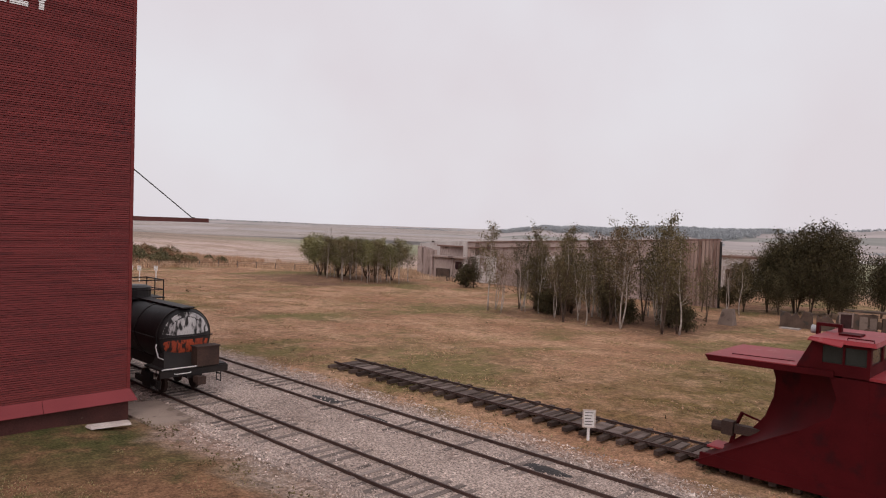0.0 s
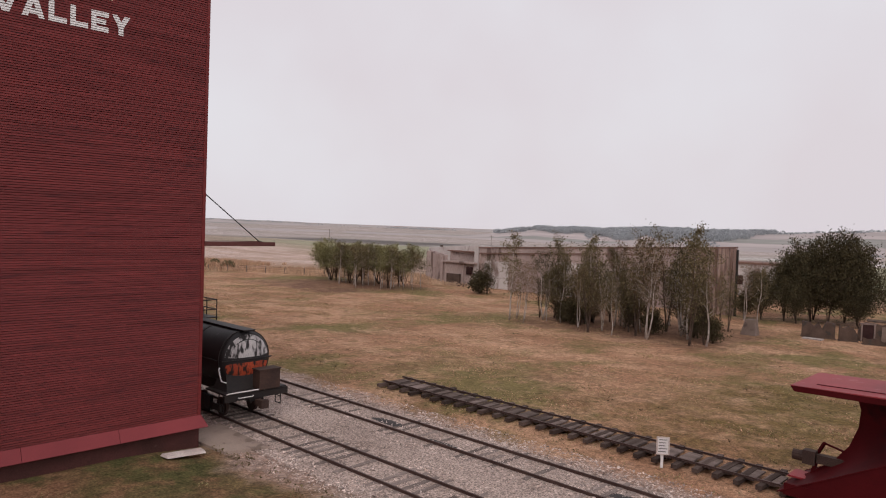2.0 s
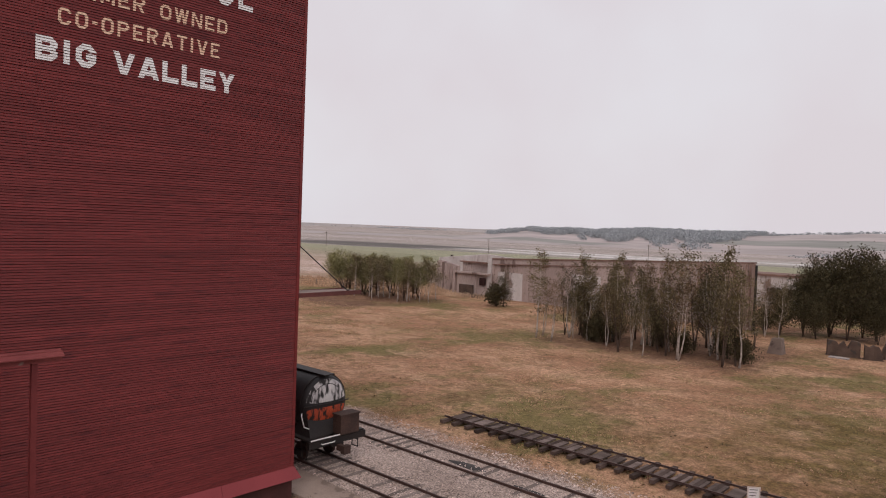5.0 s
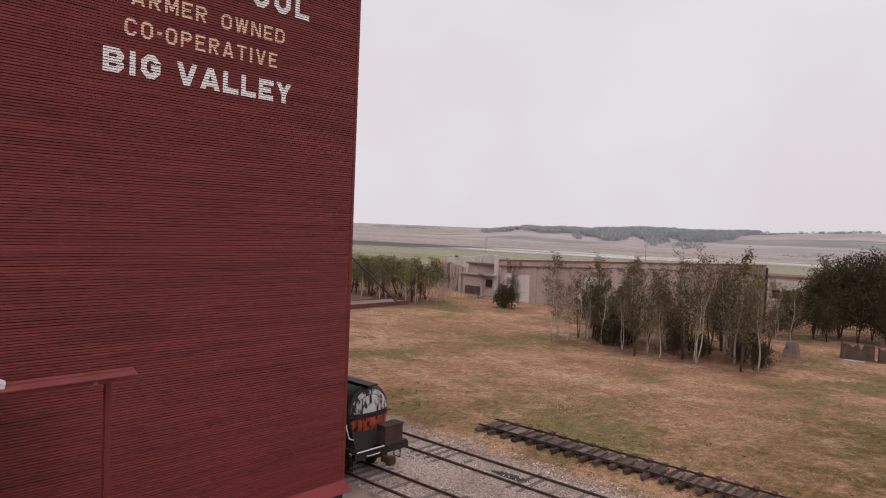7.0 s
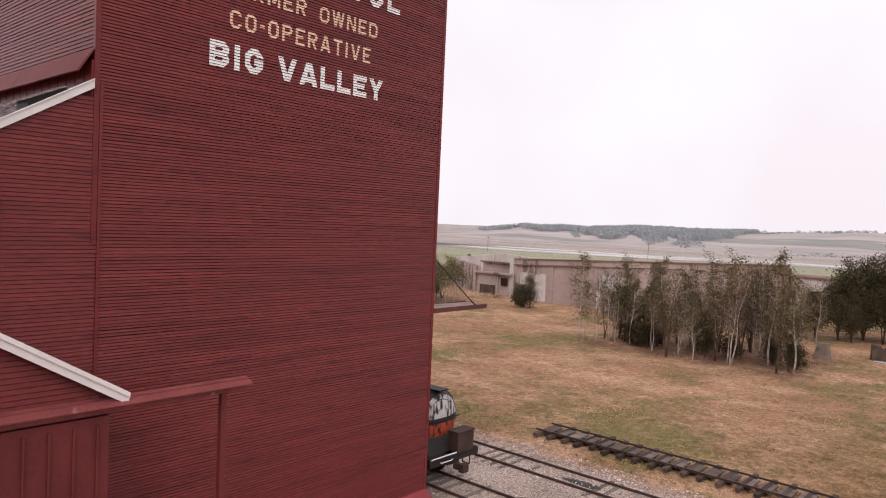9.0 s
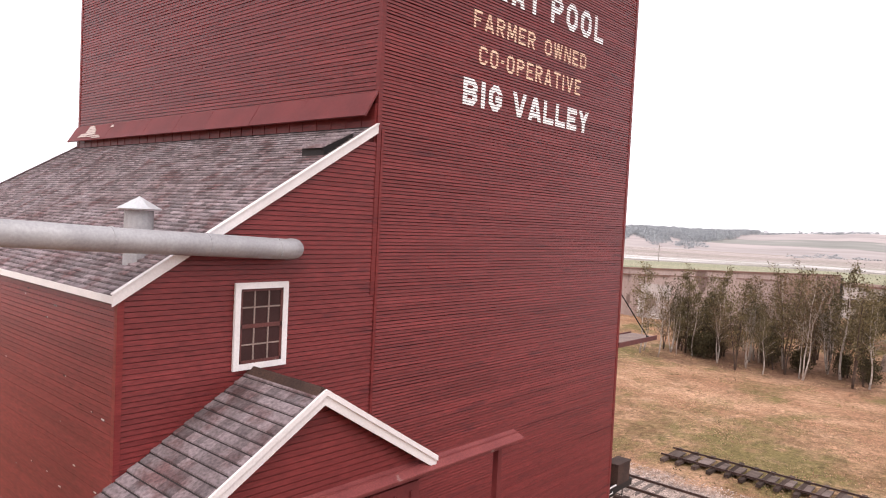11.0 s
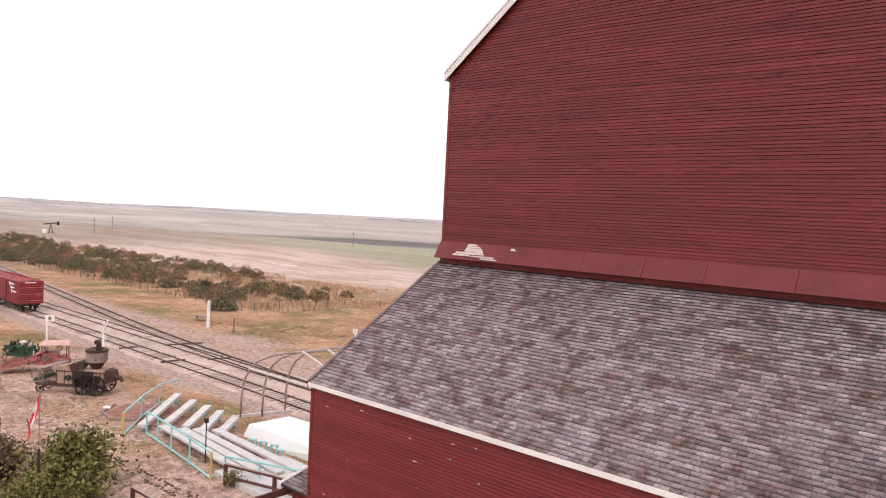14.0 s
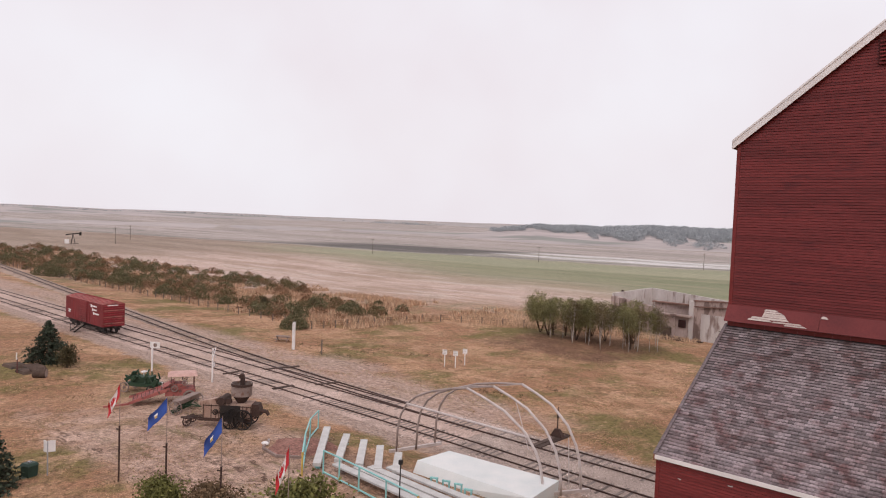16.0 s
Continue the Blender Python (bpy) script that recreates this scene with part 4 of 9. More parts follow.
def slice_of(poly, z0, z1):
    """The part of a convex outline between two heights."""
    for lim, s in ((z0, 1), (z1, -1)):
        out_ = []
        for p, q in zip(poly, poly[1:] + poly[:1]):
            dp, dq = (p[1] - lim) * s, (q[1] - lim) * s
            if dp >= 0:
                out_.append(p)
            if (dp > 0 > dq) or (dp < 0 < dq):
                f = dp / (dp - dq)
                out_.append((p[0] + (q[0] - p[0]) * f, p[1] + (q[1] - p[1]) * f))
        poly = out_
        if len(poly) < 3:
            return []
    return poly


END_ROWS = board_rows(1.25, EAVE, STEP, 0.015, 0.003, 1)
WIDE = {"I": 0.3, "-": 0.42, "M": 1.12, "W": 1.3, "A": 1.1, "V": 1.1, "Y": 1.02, "L": 0.9, "E": 0.92, "F": 0.9, "T": 0.98}


def lettering(word, y0, y1, z0, z1, t, gap, material):
    widths = [WIDE.get(ch, 1.0) for ch in word]
    unit = (y1 - y0 - gap * (len(word) - 1)) / sum(widths)
    y = y0
    for ch, w in zip(word, widths):
        m = M()
        w *= unit
        w = max(w, t)
        for k, (pts, closed) in enumerate(strokes_of(ch, w, z1 - z0, t, 0.5 * t + 0.07 * (z1 - z0))):
            for quad in quads_of(pts, closed, t):
                quad = [(y + q.x, z0 + q.y) for q in quad]
                for za, zb in END_ROWS:
                    piece = slice_of(quad, max(za, z0), min(zb, z1))
                    if piece:
                        lift = lambda z: X1 + 0.0135 - 0.014 * (z - za) / (zb - za) + 0.0012 * k
                        ring_ = [(lift(z), u, z) for u, z in piece]
                        m.add(ring_, [tuple(range(len(ring_)))])
        part("sign_letter", m, material, elev, "painted block letter on the red end wall", world=True)
        y += w + gap


lettering("ALBERTA", 2.5, 8.03, 19.45, 20.28, 0.17, 0.2, LETTER)
lettering("WHEAT", 1.5, 5.33, 18.21, 19.03, 0.18, 0.19, LETTER)
lettering("POOL", 5.92, 9.06, 18.21, 19.03, 0.18, 0.2, LETTER)
lettering("FARMER", 2.37, 5.19, 17.23, 17.7, 0.085, 0.11, LETTER_CREAM)
lettering("OWNED", 5.68, 8.07, 17.2, 17.67, 0.085, 0.11, LETTER_CREAM)
lettering("CO-OPERATIVE", 2.65, 7.8, 16.33, 16.83, 0.085, 0.12, LETTER_CREAM)
lettering("BIG", 2.07, 3.74, 15.21, 15.9, 0.17, 0.16, LETTER)
lettering("VALLEY", 4.23, 8.42, 15.21, 15.88, 0.17, 0.1, LETTER)

# ---- drive shed against the elevator ----
AY0, AE, AT = -6.58, 10.66, 14.2
ASL = (AT - AE) / (Y0 - AY0)
def shed_roof(y):
    return AE + ASL * (y - AY0)


ac = M()
pr = [(AY0 + IN, 0.2), (Y0 + 0.1, 0.2), (Y0 + 0.1, AT), (AY0 + IN, AE)]
ac.hexa([(X0 + IN, y, z) for y, z in pr], [(X1 - IN, y, z) for y, z in pr])
shed_wall = part("wall", ac, RED_DARK, elev, world=True)
ASTEP = 0.0975


def board_obs(parent, face, z0, z1, ends, out, seed):
    """Single clapboards as parts, each its own object."""
    rr, z = random.Random(seed), z0
    while z < z1 - 0.03:
        zb = min(z + ASTEP, z1)
        a, c = ends(zb)
        if c - a > 0.15:
            m = boards(M(), face, z, zb, ASTEP, a, c, out=out + rr.uniform(-0.003, 0.003), groove=0.016)
            part("clapboard", m, RED, parent, world=True)
        z += ASTEP


board_obs(shed_wall, "-y", 1.6, AE - 0.02, lambda z: (X0 + 0.09, X1 - 0.09), AY0, 11)
board_obs(shed_wall, "+x", 1.0, AT - 0.1, lambda z: (AY0 + 0.09 if z < AE else AY0 + 0.09 + (z - AE) / ASL, Y0 + 0.1), X1, 12)
tagged(part("siding", boards(M(), "-x", 1.6, AT - 0.1, ASTEP * 2, AY0, Y0, out=X0, clip=lambda z: (AY0 + 0.09 if z < AE else AY0 + 0.09 + (z - AE) / ASL, Y0 + 0.1)), RED, shed_wall, world=True), kind="stuff")
for cx in (X0, X1):
    s = 1 if cx == X1 else -1
    part("corner_board", M().box(cx - s * 0.1, cx + s * 0.015, AY0 - 0.015, AY0 + 0.1, 0.4, AE - 0.05), RED, shed_wall, world=True)
fo = M().box(X0 + 0.1, X1 - 0.1, AY0 + 0.1, Y0, -0.4, 1.5)
part("foundation", fo, FOOTING, elev, world=True)
# shed roof deck and trim
RX0, RX1, RY = X0 - 0.03, X1 + 0.04, AY0 - 0.09
def deck_ring(dz):
    return [(RX0, RY, shed_roof(RY) + dz), (RX1, RY, shed_roof(RY) + dz), (RX1, Y0 - 0.02, shed_roof(Y0) + dz), (RX0, Y0 - 0.02, shed_roof(Y0) + dz)]
shed_deck = part("shed_roof", M().hexa(deck_ring(-0.06), deck_ring(0.06)), SHINGLE_GAP, elev, "weathered grey shingle lean-to roof", world=True)
part("fascia", M().box(RX0, RX1, RY - 0.035, RY, shed_roof(RY) - 0.07, shed_roof(RY) + 0.06), WHITE, shed_deck, "white eave board", world=True)
for cx, s in ((RX1, 1), (RX0, -1)):
    rk = M().hexa([(cx, RY - 0.035, shed_roof(RY) - 0.12), (cx, Y0 - 0.03, shed_roof(Y0) - 0.12), (cx + s * 0.035, Y0 - 0.03, shed_roof(Y0) - 0.12), (cx + s * 0.035, RY - 0.035, shed_roof(RY) - 0.12)],
                  [(cx, RY - 0.035, shed_roof(RY) + 0.08), (cx, Y0 - 0.03, shed_roof(Y0) + 0.08), (cx + s * 0.035, Y0 - 0.03, shed_roof(Y0) + 0.08), (cx + s * 0.035, RY - 0.035, shed_roof(RY) + 0.08)])
    part("rake_board", rk, WHITE if s > 0 else RED, shed_deck, "white rake board" if s > 0 else "", world=True)
    part("rake_board", M().hexa([(cx - s * 0.05, RY - 0.035, shed_roof(RY) + 0.08), (cx - s * 0.05, Y0 - 0.03, shed_roof(Y0) + 0.08), (cx + s * 0.06, Y0 - 0.03, shed_roof(Y0) + 0.08), (cx + s * 0.06, RY - 0.035, shed_roof(RY) + 0.08)],
         [(cx - s * 0.05, RY - 0.035, shed_roof(RY) + 0.105), (cx - s * 0.05, Y0 - 0.03, shed_roof(Y0) + 0.105), (cx + s * 0.06, Y0 - 0.03, shed_roof(Y0) + 0.105), (cx + s * 0.06, RY - 0.035, shed_roof(RY) + 0.105)]), WHITE if s > 0 else SHINGLE, shed_deck, world=True)

sash_window(elev, 1.22, 1.7, 3, 2, local(elev, pose(X1 + 0.02, -3.78, 9.1, 0, 0, 90)))
sash_window(elev, 1.0, 1.5, 2, 2, local(elev, pose(-36.4, AY0 - 0.02, 5.2)))

# roof hatch
hx0, hx1, hy0, hy1 = -28.66, -27.9, -2.2, -1.4
hz = lambda y: shed_roof(y) + 0.06
hb = M().hexa([(hx0, hy0, hz(hy0)), (hx1, hy0, hz(hy0)), (hx1, hy1, hz(hy1)), (hx0, hy1, hz(hy1))],
              [(hx0, hy0, hz(hy0) + 0.22), (hx1, hy0, hz(hy0) + 0.22), (hx1, hy1, hz(hy1) + 0.12), (hx0, hy1, hz(hy1) + 0.12)])
# black body stands in for the shade in the hatch's open front
hatch = part("roof_hatch", hb, IRON, elev, "low shingled roof hatch with dark front", world=True)
for i in range(7):
    u0, u1 = i / 7, (i + 1) / 7
    ya, yb = hy0 - 0.08 + (hy1 - hy0 + 0.08) * u0, hy0 - 0.08 + (hy1 - hy0 + 0.08) * u1
    z_ = lambda y: hz(hy0) + 0.22 + (hz(hy1) + 0.12 - hz(hy0) - 0.22) * (y - hy0) / (hy1 - hy0)
    part("shingle", M().hexa([(hx0 - 0.05, ya, z_(ya) + 0.002), (hx1 + 0.05, ya, z_(ya) + 0.002), (hx1 + 0.05, yb, z_(yb) + 0.002), (hx0 - 0.05, yb, z_(yb) + 0.002)],
         [(hx0 - 0.05, ya, z_(ya) + 0.045), (hx1 + 0.05, ya, z_(ya) + 0.045), (hx1 + 0.05, yb, z_(yb) + 0.015), (hx0 - 0.05, yb, z_(yb) + 0.015)]), SHINGLE, hatch, world=True)

def lathe(prof, c, n=36):
    m = M()
    rows = [[(c[0] + r * math.cos(2 * math.pi * j / n), c[1] + r * math.sin(2 * math.pi * j / n), z) for j in range(n + 1)] for r, z in prof]
    return m.grid(rows)
# roof vent
vx, vy = -28.8, -5.75
vz = shed_roof(vy)
vp = part("roof_vent", M().tube([(vx, vy, vz - 0.2), (vx, vy, 12.1)], 0.26, 18), GALV, elev, "grey galvanised roof vent pipe", smooth=False, world=True)
cp = M()
cp = lathe([(0.0, 12.14), (0.4, 12.11), (0.42, 12.13), (0.2, 12.25), (0.0, 12.36)], (vx, vy), 8)
part("vent_cap", cp, GALV_PALE, vp, "pyramid cap", world=True)

# ---- east and west drive vestibules ----
def vestibule(xa, xb, face, yc, half, apex, low, band_y0, band_y1, band_z0, band_z1, post_y, ground_z, fancy):
    """Gabled doorway box between wall plane xa and its outer plane xb."""
    s = 1 if xb > xa else -1
    sl_ = (apex - low) / half
    w = half - 0.35
    pr = [(yc - w, ground_z - 0.3), (yc + w, ground_z - 0.3), (yc + w, apex - sl_ * w - 0.1), (yc, apex - 0.1), (yc - w, apex - sl_ * w - 0.1)]
    m = M().hexa([(xa, y, z) for y, z in pr], [(xb - s * 0.04, y, z) for y, z in pr])
    box_ = part("vestibule", m, RED_DARK, elev, "gabled red doorway porch", world=True)
    z = ground_z + 0.2
    while z < apex - 0.2:
        zb = z + 0.115
        hw = w if zb < apex - sl_ * w - 0.1 else max(0.0, (apex - 0.12 - zb) / sl_)
        if hw > 0.12:
            part("clapboard", boards(M(), face, z, zb, 0.115, yc - hw, yc + hw, out=xb, groove=0.02), RED, box_, world=True)
            for sy in (-1, 1):
                if zb < apex - sl_ * w - 0.1:
                    part("clapboard", boards(M(), "+y" if sy > 0 else "-y", z, zb, 0.115, min(xa, xb) + 0.02, max(xa, xb) - 0.05, out=yc + sy * (w + 0.03), groove=0.02), RED, box_, world=True)
        z += 0.115
    for sy in (-1, 1):
        ye = yc + sy * half
        xo = xb + s * 0.2
        ringl = [(xa, yc, apex - 0.03), (xo, yc, apex - 0.03), (xo, ye, low - 0.03), (xa, ye, low - 0.03)]
        dk = part("porch_roof", M().hexa(ringl, [(x, y, zz + 0.06) for x, y, zz in ringl]), SHINGLE_GAP, elev, "grey shingled porch roof", world=True)
        nC = 15
        L = math.hypot(half, apex - low)
        for i in range(nC):
            u0, u1 = i / nC + 0.009, (i + 1) / nC
            off = random.Random(i * 3 + sy).uniform(0, 0.4)
            xx = min(xa, xo) - off
            while xx < max(xa, xo):
                ww = random.Random(int(xx * 991) + i).uniform(0.16, 0.34)
                p, q = max(xx, min(xa, xo)), min(xx + ww - 0.003, max(xa, xo))
                if q - p > 0.05:
                    def pt(x, u, dz):
                        return (x, ye + (yc - ye) * u, low + (apex - low) * u + 0.03 + dz)
                    part("shingle", M().hexa([pt(p, u0, 0), pt(q, u0, 0), pt(q, u1, 0), pt(p, u1, 0)], [pt(p, u0, 0.03), pt(q, u0, 0.03), pt(q, u1, 0.008), pt(p, u1, 0.008)]), SHINGLE, dk, world=True)
                xx += ww
        for k, (o, t0, t1) in enumerate(((0.0, -0.2, 0.06), (0.045, -0.02, 0.09))):
            part("rake_board", M().hexa([(xo + s * o, yc, apex + t0), (xo + s * o, ye, low + t0), (xo + s * (o + 0.045), ye, low + t0), (xo + s * (o + 0.045), yc, apex + t0)],
                 [(xo + s * o, yc, apex + t1), (xo + s * o, ye, low + t1), (xo + s * (o + 0.045), ye, low + t1), (xo + s * (o + 0.045), yc, apex + t1)]), WHITE, dk, "white painted rake board", world=True)
    part("ridge_cap", M().hexa([(xa, yc - 0.14, apex - 0.03), (xb + s * 0.17, yc - 0.14, apex - 0.03), (xb + s * 0.17, yc + 0.14, apex - 0.03), (xa, yc + 0.14, apex - 0.03)],
         [(xa, yc - 0.02, apex + 0.1), (xb + s * 0.17, yc - 0.02, apex + 0.1), (xb + s * 0.17, yc + 0.02, apex + 0.1), (xa, yc + 0.02, apex + 0.1)]), RUST, elev, "dark ridge cap", world=True)
    # door track beam with its flashing, carried past the porch on a post
    bm_ = M().box(xb + s * 0.02, xb + s * 0.16, band_y0, band_y1, band_z0, band_z1)
    part("door_track_beam", bm_, RED_TRIM if fancy else BROWN, elev, "worn red sliding door track beam", world=True)
    part("door_track_flashing", M().hexa([(xb + s * 0.02, band_y0, band_z1 + 0.002), (xb + s * 0.34, band_y0, band_z1 - 0.14), (xb + s * 0.34, band_y1, band_z1 - 0.14), (xb + s * 0.02, band_y1, band_z1 + 0.002)],
         [(xb + s * 0.02, band_y0, band_z1 + 0.03), (xb + s * 0.34, band_y0, band_z1 - 0.11), (xb + s * 0.34, band_y1, band_z1 - 0.11), (xb + s * 0.02, band_y1, band_z1 + 0.03)]), RED_TRIM if fancy else BROWN, elev, "peeling pinkish red flashing", world=True)
    part("beam_post", M().box(xb - s * 0.02, xb + s * 0.13, post_y - 0.07, post_y + 0.07, ground_z - 0.4, band_z0), RED_PANEL if fancy else BROWN, elev, "upright post", world=True)
    # sliding sheet door with ribs
    d0, d1 = yc - w + 0.1, yc + w - 0.02
    dr = M().box(xb + s * 0.05, xb + s * 0.12, d0, d1, ground_z + 0.05, band_z0 - 0.06)
    door = part("sliding_door", dr, RED_PANEL, elev, "dark red ribbed sheet metal sliding door", world=True)
    nr = 11
    for i in range(nr):
        y = d0 + 0.25 + (d1 - d0 - 0.5) * i / (nr - 1)
        part("rib", M().box(xb + s * 0.12, xb + s * 0.17, y - 0.025, y + 0.025, ground_z + 0.1, band_z0 - 0.22), RED_PANEL, door, world=True)


vestibule(X1, -25.65, "+x", -3.93, 3.05, 9.05, 7.2, -7.3, 2.18, 6.88, 7.17, 1.52, 0.4, True)
vestibule(X0, -46.4, "-x", -3.5, 2.4, 7.2, 6.62, -6.95, 0.6, 6.3, 6.5, -6.7, 1.3, False)

# loading awning over the near track
aw = thing("loading_awning", "narrow dark red loading awning held by an iron stay", "awning", (-28.2, Y1, 8.0))
part("board", M().hexa([(-0.55, 0, 0.0), (0.5, 0, 0.0), (0.5, 3.15, -0.05), (-0.55, 3.15, -0.05)], [(-0.55, 0, 0.06), (0.5, 0, 0.06), (0.5, 3.15, 0.01), (-0.55, 3.15, 0.01)]), BROWN, aw)
# separate paler plank laid over the brown board
part("top_plank", M().hexa([(-0.5, 0.02, 0.062), (0.46, 0.02, 0.062), (0.46, 3.1, 0.012), (-0.5, 3.1, 0.012)], [(-0.5, 0.02, 0.08), (0.46, 0.02, 0.08), (0.46, 3.1, 0.03), (-0.5, 3.1, 0.03)]), WOOD, aw, "paler top plank")
part("edge_board", M().box(0.5, 0.55, 0, 3.15, -0.1, 0.07), BROWN, aw)
part("edge_board", M().box(-0.6, -0.55, 0, 3.15, -0.1, 0.07), BROWN, aw)
part("stay", M().tube([(0.45, 0.0, 1.92), (0.45, 2.5, 0.05)], 0.022, 6), IRON, aw, "thin iron stay rod")
part("stay_eye", M().box(0.42, 0.48, 2.46, 2.56, 0.0, 0.1), IRON, aw)

# ---- dust cyclone and its duct ----
cx_, cy_ = -27.5, -10.13
cyc = thing("dust_cyclone", "salmon red sheet metal dust cyclone on a stand beside the shed", "dust collector", (cx_, cy_, 0.3))
part("cone", lathe([(0.61, 11.3), (0.58, 10.5), (0.22, 6.2), (0.2, 6.0), (0.0, 6.0)], (cx_, cy_)), CYCLONE, cyc, smooth=True, world=True)
part("barrel", lathe([(0.61, 11.3), (0.61, 12.03)], (cx_, cy_)), CYCLONE, cyc, smooth=True, world=True)
part("rim", lathe([(0.61, 11.24), (0.7, 11.265), (0.7, 11.29), (0.61, 11.32)], (cx_, cy_)), CYCLONE, cyc, "flanged rim", world=True)
part("rim", lathe([(0.55, 12.0), (0.66, 12.02), (0.66, 12.045), (0.55, 12.07)], (cx_, cy_)), CYCLONE, cyc, "flanged rim", world=True)
part("cap", lathe([(0.54, 12.04), (0.54, 12.36), (0.5, 12.385), (0.25, 12.42), (0.0, 12.43)], (cx_, cy_)), CYCLONE, cyc, "round cap", world=True)
# scroll outlet on the cap
so = M().hexa([(cx_ - 0.02, cy_ - 0.95, 12.1), (cx_ + 0.48, cy_ - 0.95, 12.1), (cx_ + 0.535, cy_, 12.06), (cx_ - 0.1, cy_, 12.06)],
              [(cx_ - 0.05, cy_ - 1.16, 12.4), (cx_ + 0.48, cy_ - 1.16, 12.4), (cx_ + 0.535, cy_, 12.37), (cx_ - 0.1, cy_, 12.37)])
part("outlet", so, CYCLONE, cyc, "scroll outlet", world=True)
part("lifting_ring", M().tube([(cx_ + 0.52, cy_ - 0.2 + 0.055 * math.cos(k * 0.524), 12.44 + 0.055 * math.sin(k * 0.524)) for k in range(13)], 0.012, 6), RUST, cyc, "rusty lifting ring", world=True)
part("ring_lug", M().box(cx_ + 0.5, cx_ + 0.55, cy_ - 0.24, cy_ - 0.16, 12.26, 12.4), CYCLONE, cyc, world=True)
part("ring_lug", M().box(cx_ - 0.4, cx_ - 0.35, cy_ + 0.1, cy_ + 0.16, 12.38, 12.53), CYCLONE, cyc, world=True)
it = M().hexa([(cx_ + 0.0, cy_ + 0.5, 11.33), (cx_ + 0.6, cy_ + 0.1, 11.33), (cx_ + 0.37, cy_ + 1.3, 11.52), (cx_ - 0.08, cy_ + 1.3, 11.52)],
              [(cx_ + 0.0, cy_ + 0.5, 12.0), (cx_ + 0.6, cy_ + 0.1, 12.0), (cx_ + 0.37, cy_ + 1.3, 11.94), (cx_ - 0.08, cy_ + 1.3, 11.94)])
part("inlet", it, CYCLONE, cyc, "tapered inlet", world=True)
for a in (45, 135, 225, 315):
    ca, sa = math.cos(radians(a)), math.sin(radians(a))
    part("leg", M().bar((cx_ + 0.8 * ca, cy_ + 0.8 * sa, zg(cx_, cy_) - 0.1), (cx_ + 0.68 * ca, cy_ + 0.68 * sa, 9.8), 0.07), CYCLONE, cyc, world=True)
duct = [(cx_ + 0.14, -8.86, 11.72), (cx_ + 0.14, -6.5, 11.6), (cx_ + 0.14, -3.7, 11.48), (cx_ + 0.13, -3.42, 11.47), (cx_ + 0.06, -3.22, 11.47), (cx_ - 0.07, -3.14, 11.47), (cx_ - 0.24, -3.13, 11.47)]
dt = part("duct", M().tube(duct, 0.205, 20), GALV, cyc, "round galvanised dust duct", smooth=True, world=True)
for y in (-8.6, -6.9, -5.2, -3.7):
    part("duct_seam", M().tube([(cx_ + 0.14, y, 11.48 - 0.0465 * (y + 3.7)), (cx_ + 0.14, y + 0.035, 11.48 - 0.0465 * (y + 3.7))], 0.211, 20), GALV, dt, world=True)

# ---- shed roof shingles, the nearest as single parts, last of the elevator ----
def shingle_rows():
    rr = random.Random(21)
    L = math.hypot(Y0 - RY, shed_roof(Y0) - shed_roof(RY))
    n = 49
    for i in range(n):
        y0, y1 = RY - 0.04 + (Y0 - 0.05 - RY) * i / n + 0.02, RY - 0.04 + (Y0 - 0.05 - RY) * (i + 1) / n
        x = RX0 - rr.uniform(0, 0.3)
        while x < RX1 - 0.06:
            w = rr.choice((0.13, 0.17, 0.22, 0.22, 0.28, 0.34)) * rr.uniform(0.9, 1.1)
            a, c = max(x, RX0), min(x + w - 0.008, RX1 - 0.06)
            if c - a > 0.04:
                yield i, a, c, y0 + rr.uniform(-0.01, 0.008), y1, rr.uniform(0.022, 0.04)
            x += w


rest, singles = M(), 0
for i, a, c, ya, yb, th in shingle_rows():
    za, zb_ = shed_roof(ya) + 0.06, shed_roof(yb) + 0.06
    m = M() if (a > -31.6 and i < 24 and singles < 290) else rest
    m.hexa([(a, ya, za), (c, ya, za), (c, yb, zb_), (a, yb, zb_)], [(a, ya, za + th), (c, ya, za + th), (c, yb, zb_ + 0.006), (a, yb, zb_ + 0.006)])
    if m is not rest:
        part("shingle", m, SHINGLE, shed_deck, world=True)
        singles += 1
tagged(part("shingles_beyond", rest, SHINGLE, shed_deck, world=True), kind="stuff")

chips, rr = M(), random.Random(77)
for i in range(90):
    x, z, w, hgt = rr.uniform(X0 + 0.3, X1 - 0.2), rr.uniform(3.0, AE - 0.3), rr.uniform(0.03, 0.16), rr.uniform(0.012, 0.035)
    chips.box(x, x + w, AY0 - 0.014, AY0 - 0.0105, z, z + hgt)
tagged(part("chipped_paint", chips, CHALK, shed_wall, "bare wood where paint has chipped", world=True), kind="stuff")

# ---- tank car behind the elevator ----
tank = thing("tank_car", "old black railway tank car with peeling white and orange paint", "tank car", (-34.8, T1, 0.15))
TR, TZ, TX1, TX0 = 1.26, 2.72, -29.6, -40.2
def tank_prof():
    rows = []
    for x, r in ((TX0, 0.0), (TX0, 0.85), (TX0 + 0.12, 1.15), (TX0 + 0.3, TR), (TX1 - 0.28, TR), (TX1 - 0.1, 1.17), (TX1 + 0.02, 0.88), (TX1 + 0.08, 0.45), (TX1 + 0.1, 0.0)):
        rows.append([(x, T1 + r * math.cos(2 * math.pi * j / 40), TZ + r * math.sin(2 * math.pi * j / 40)) for j in range(41)])
    return M().grid(rows)
body = part("tank_body", tank_prof(), BLACK, tank, "black riveted steel tank", smooth=True, world=True)
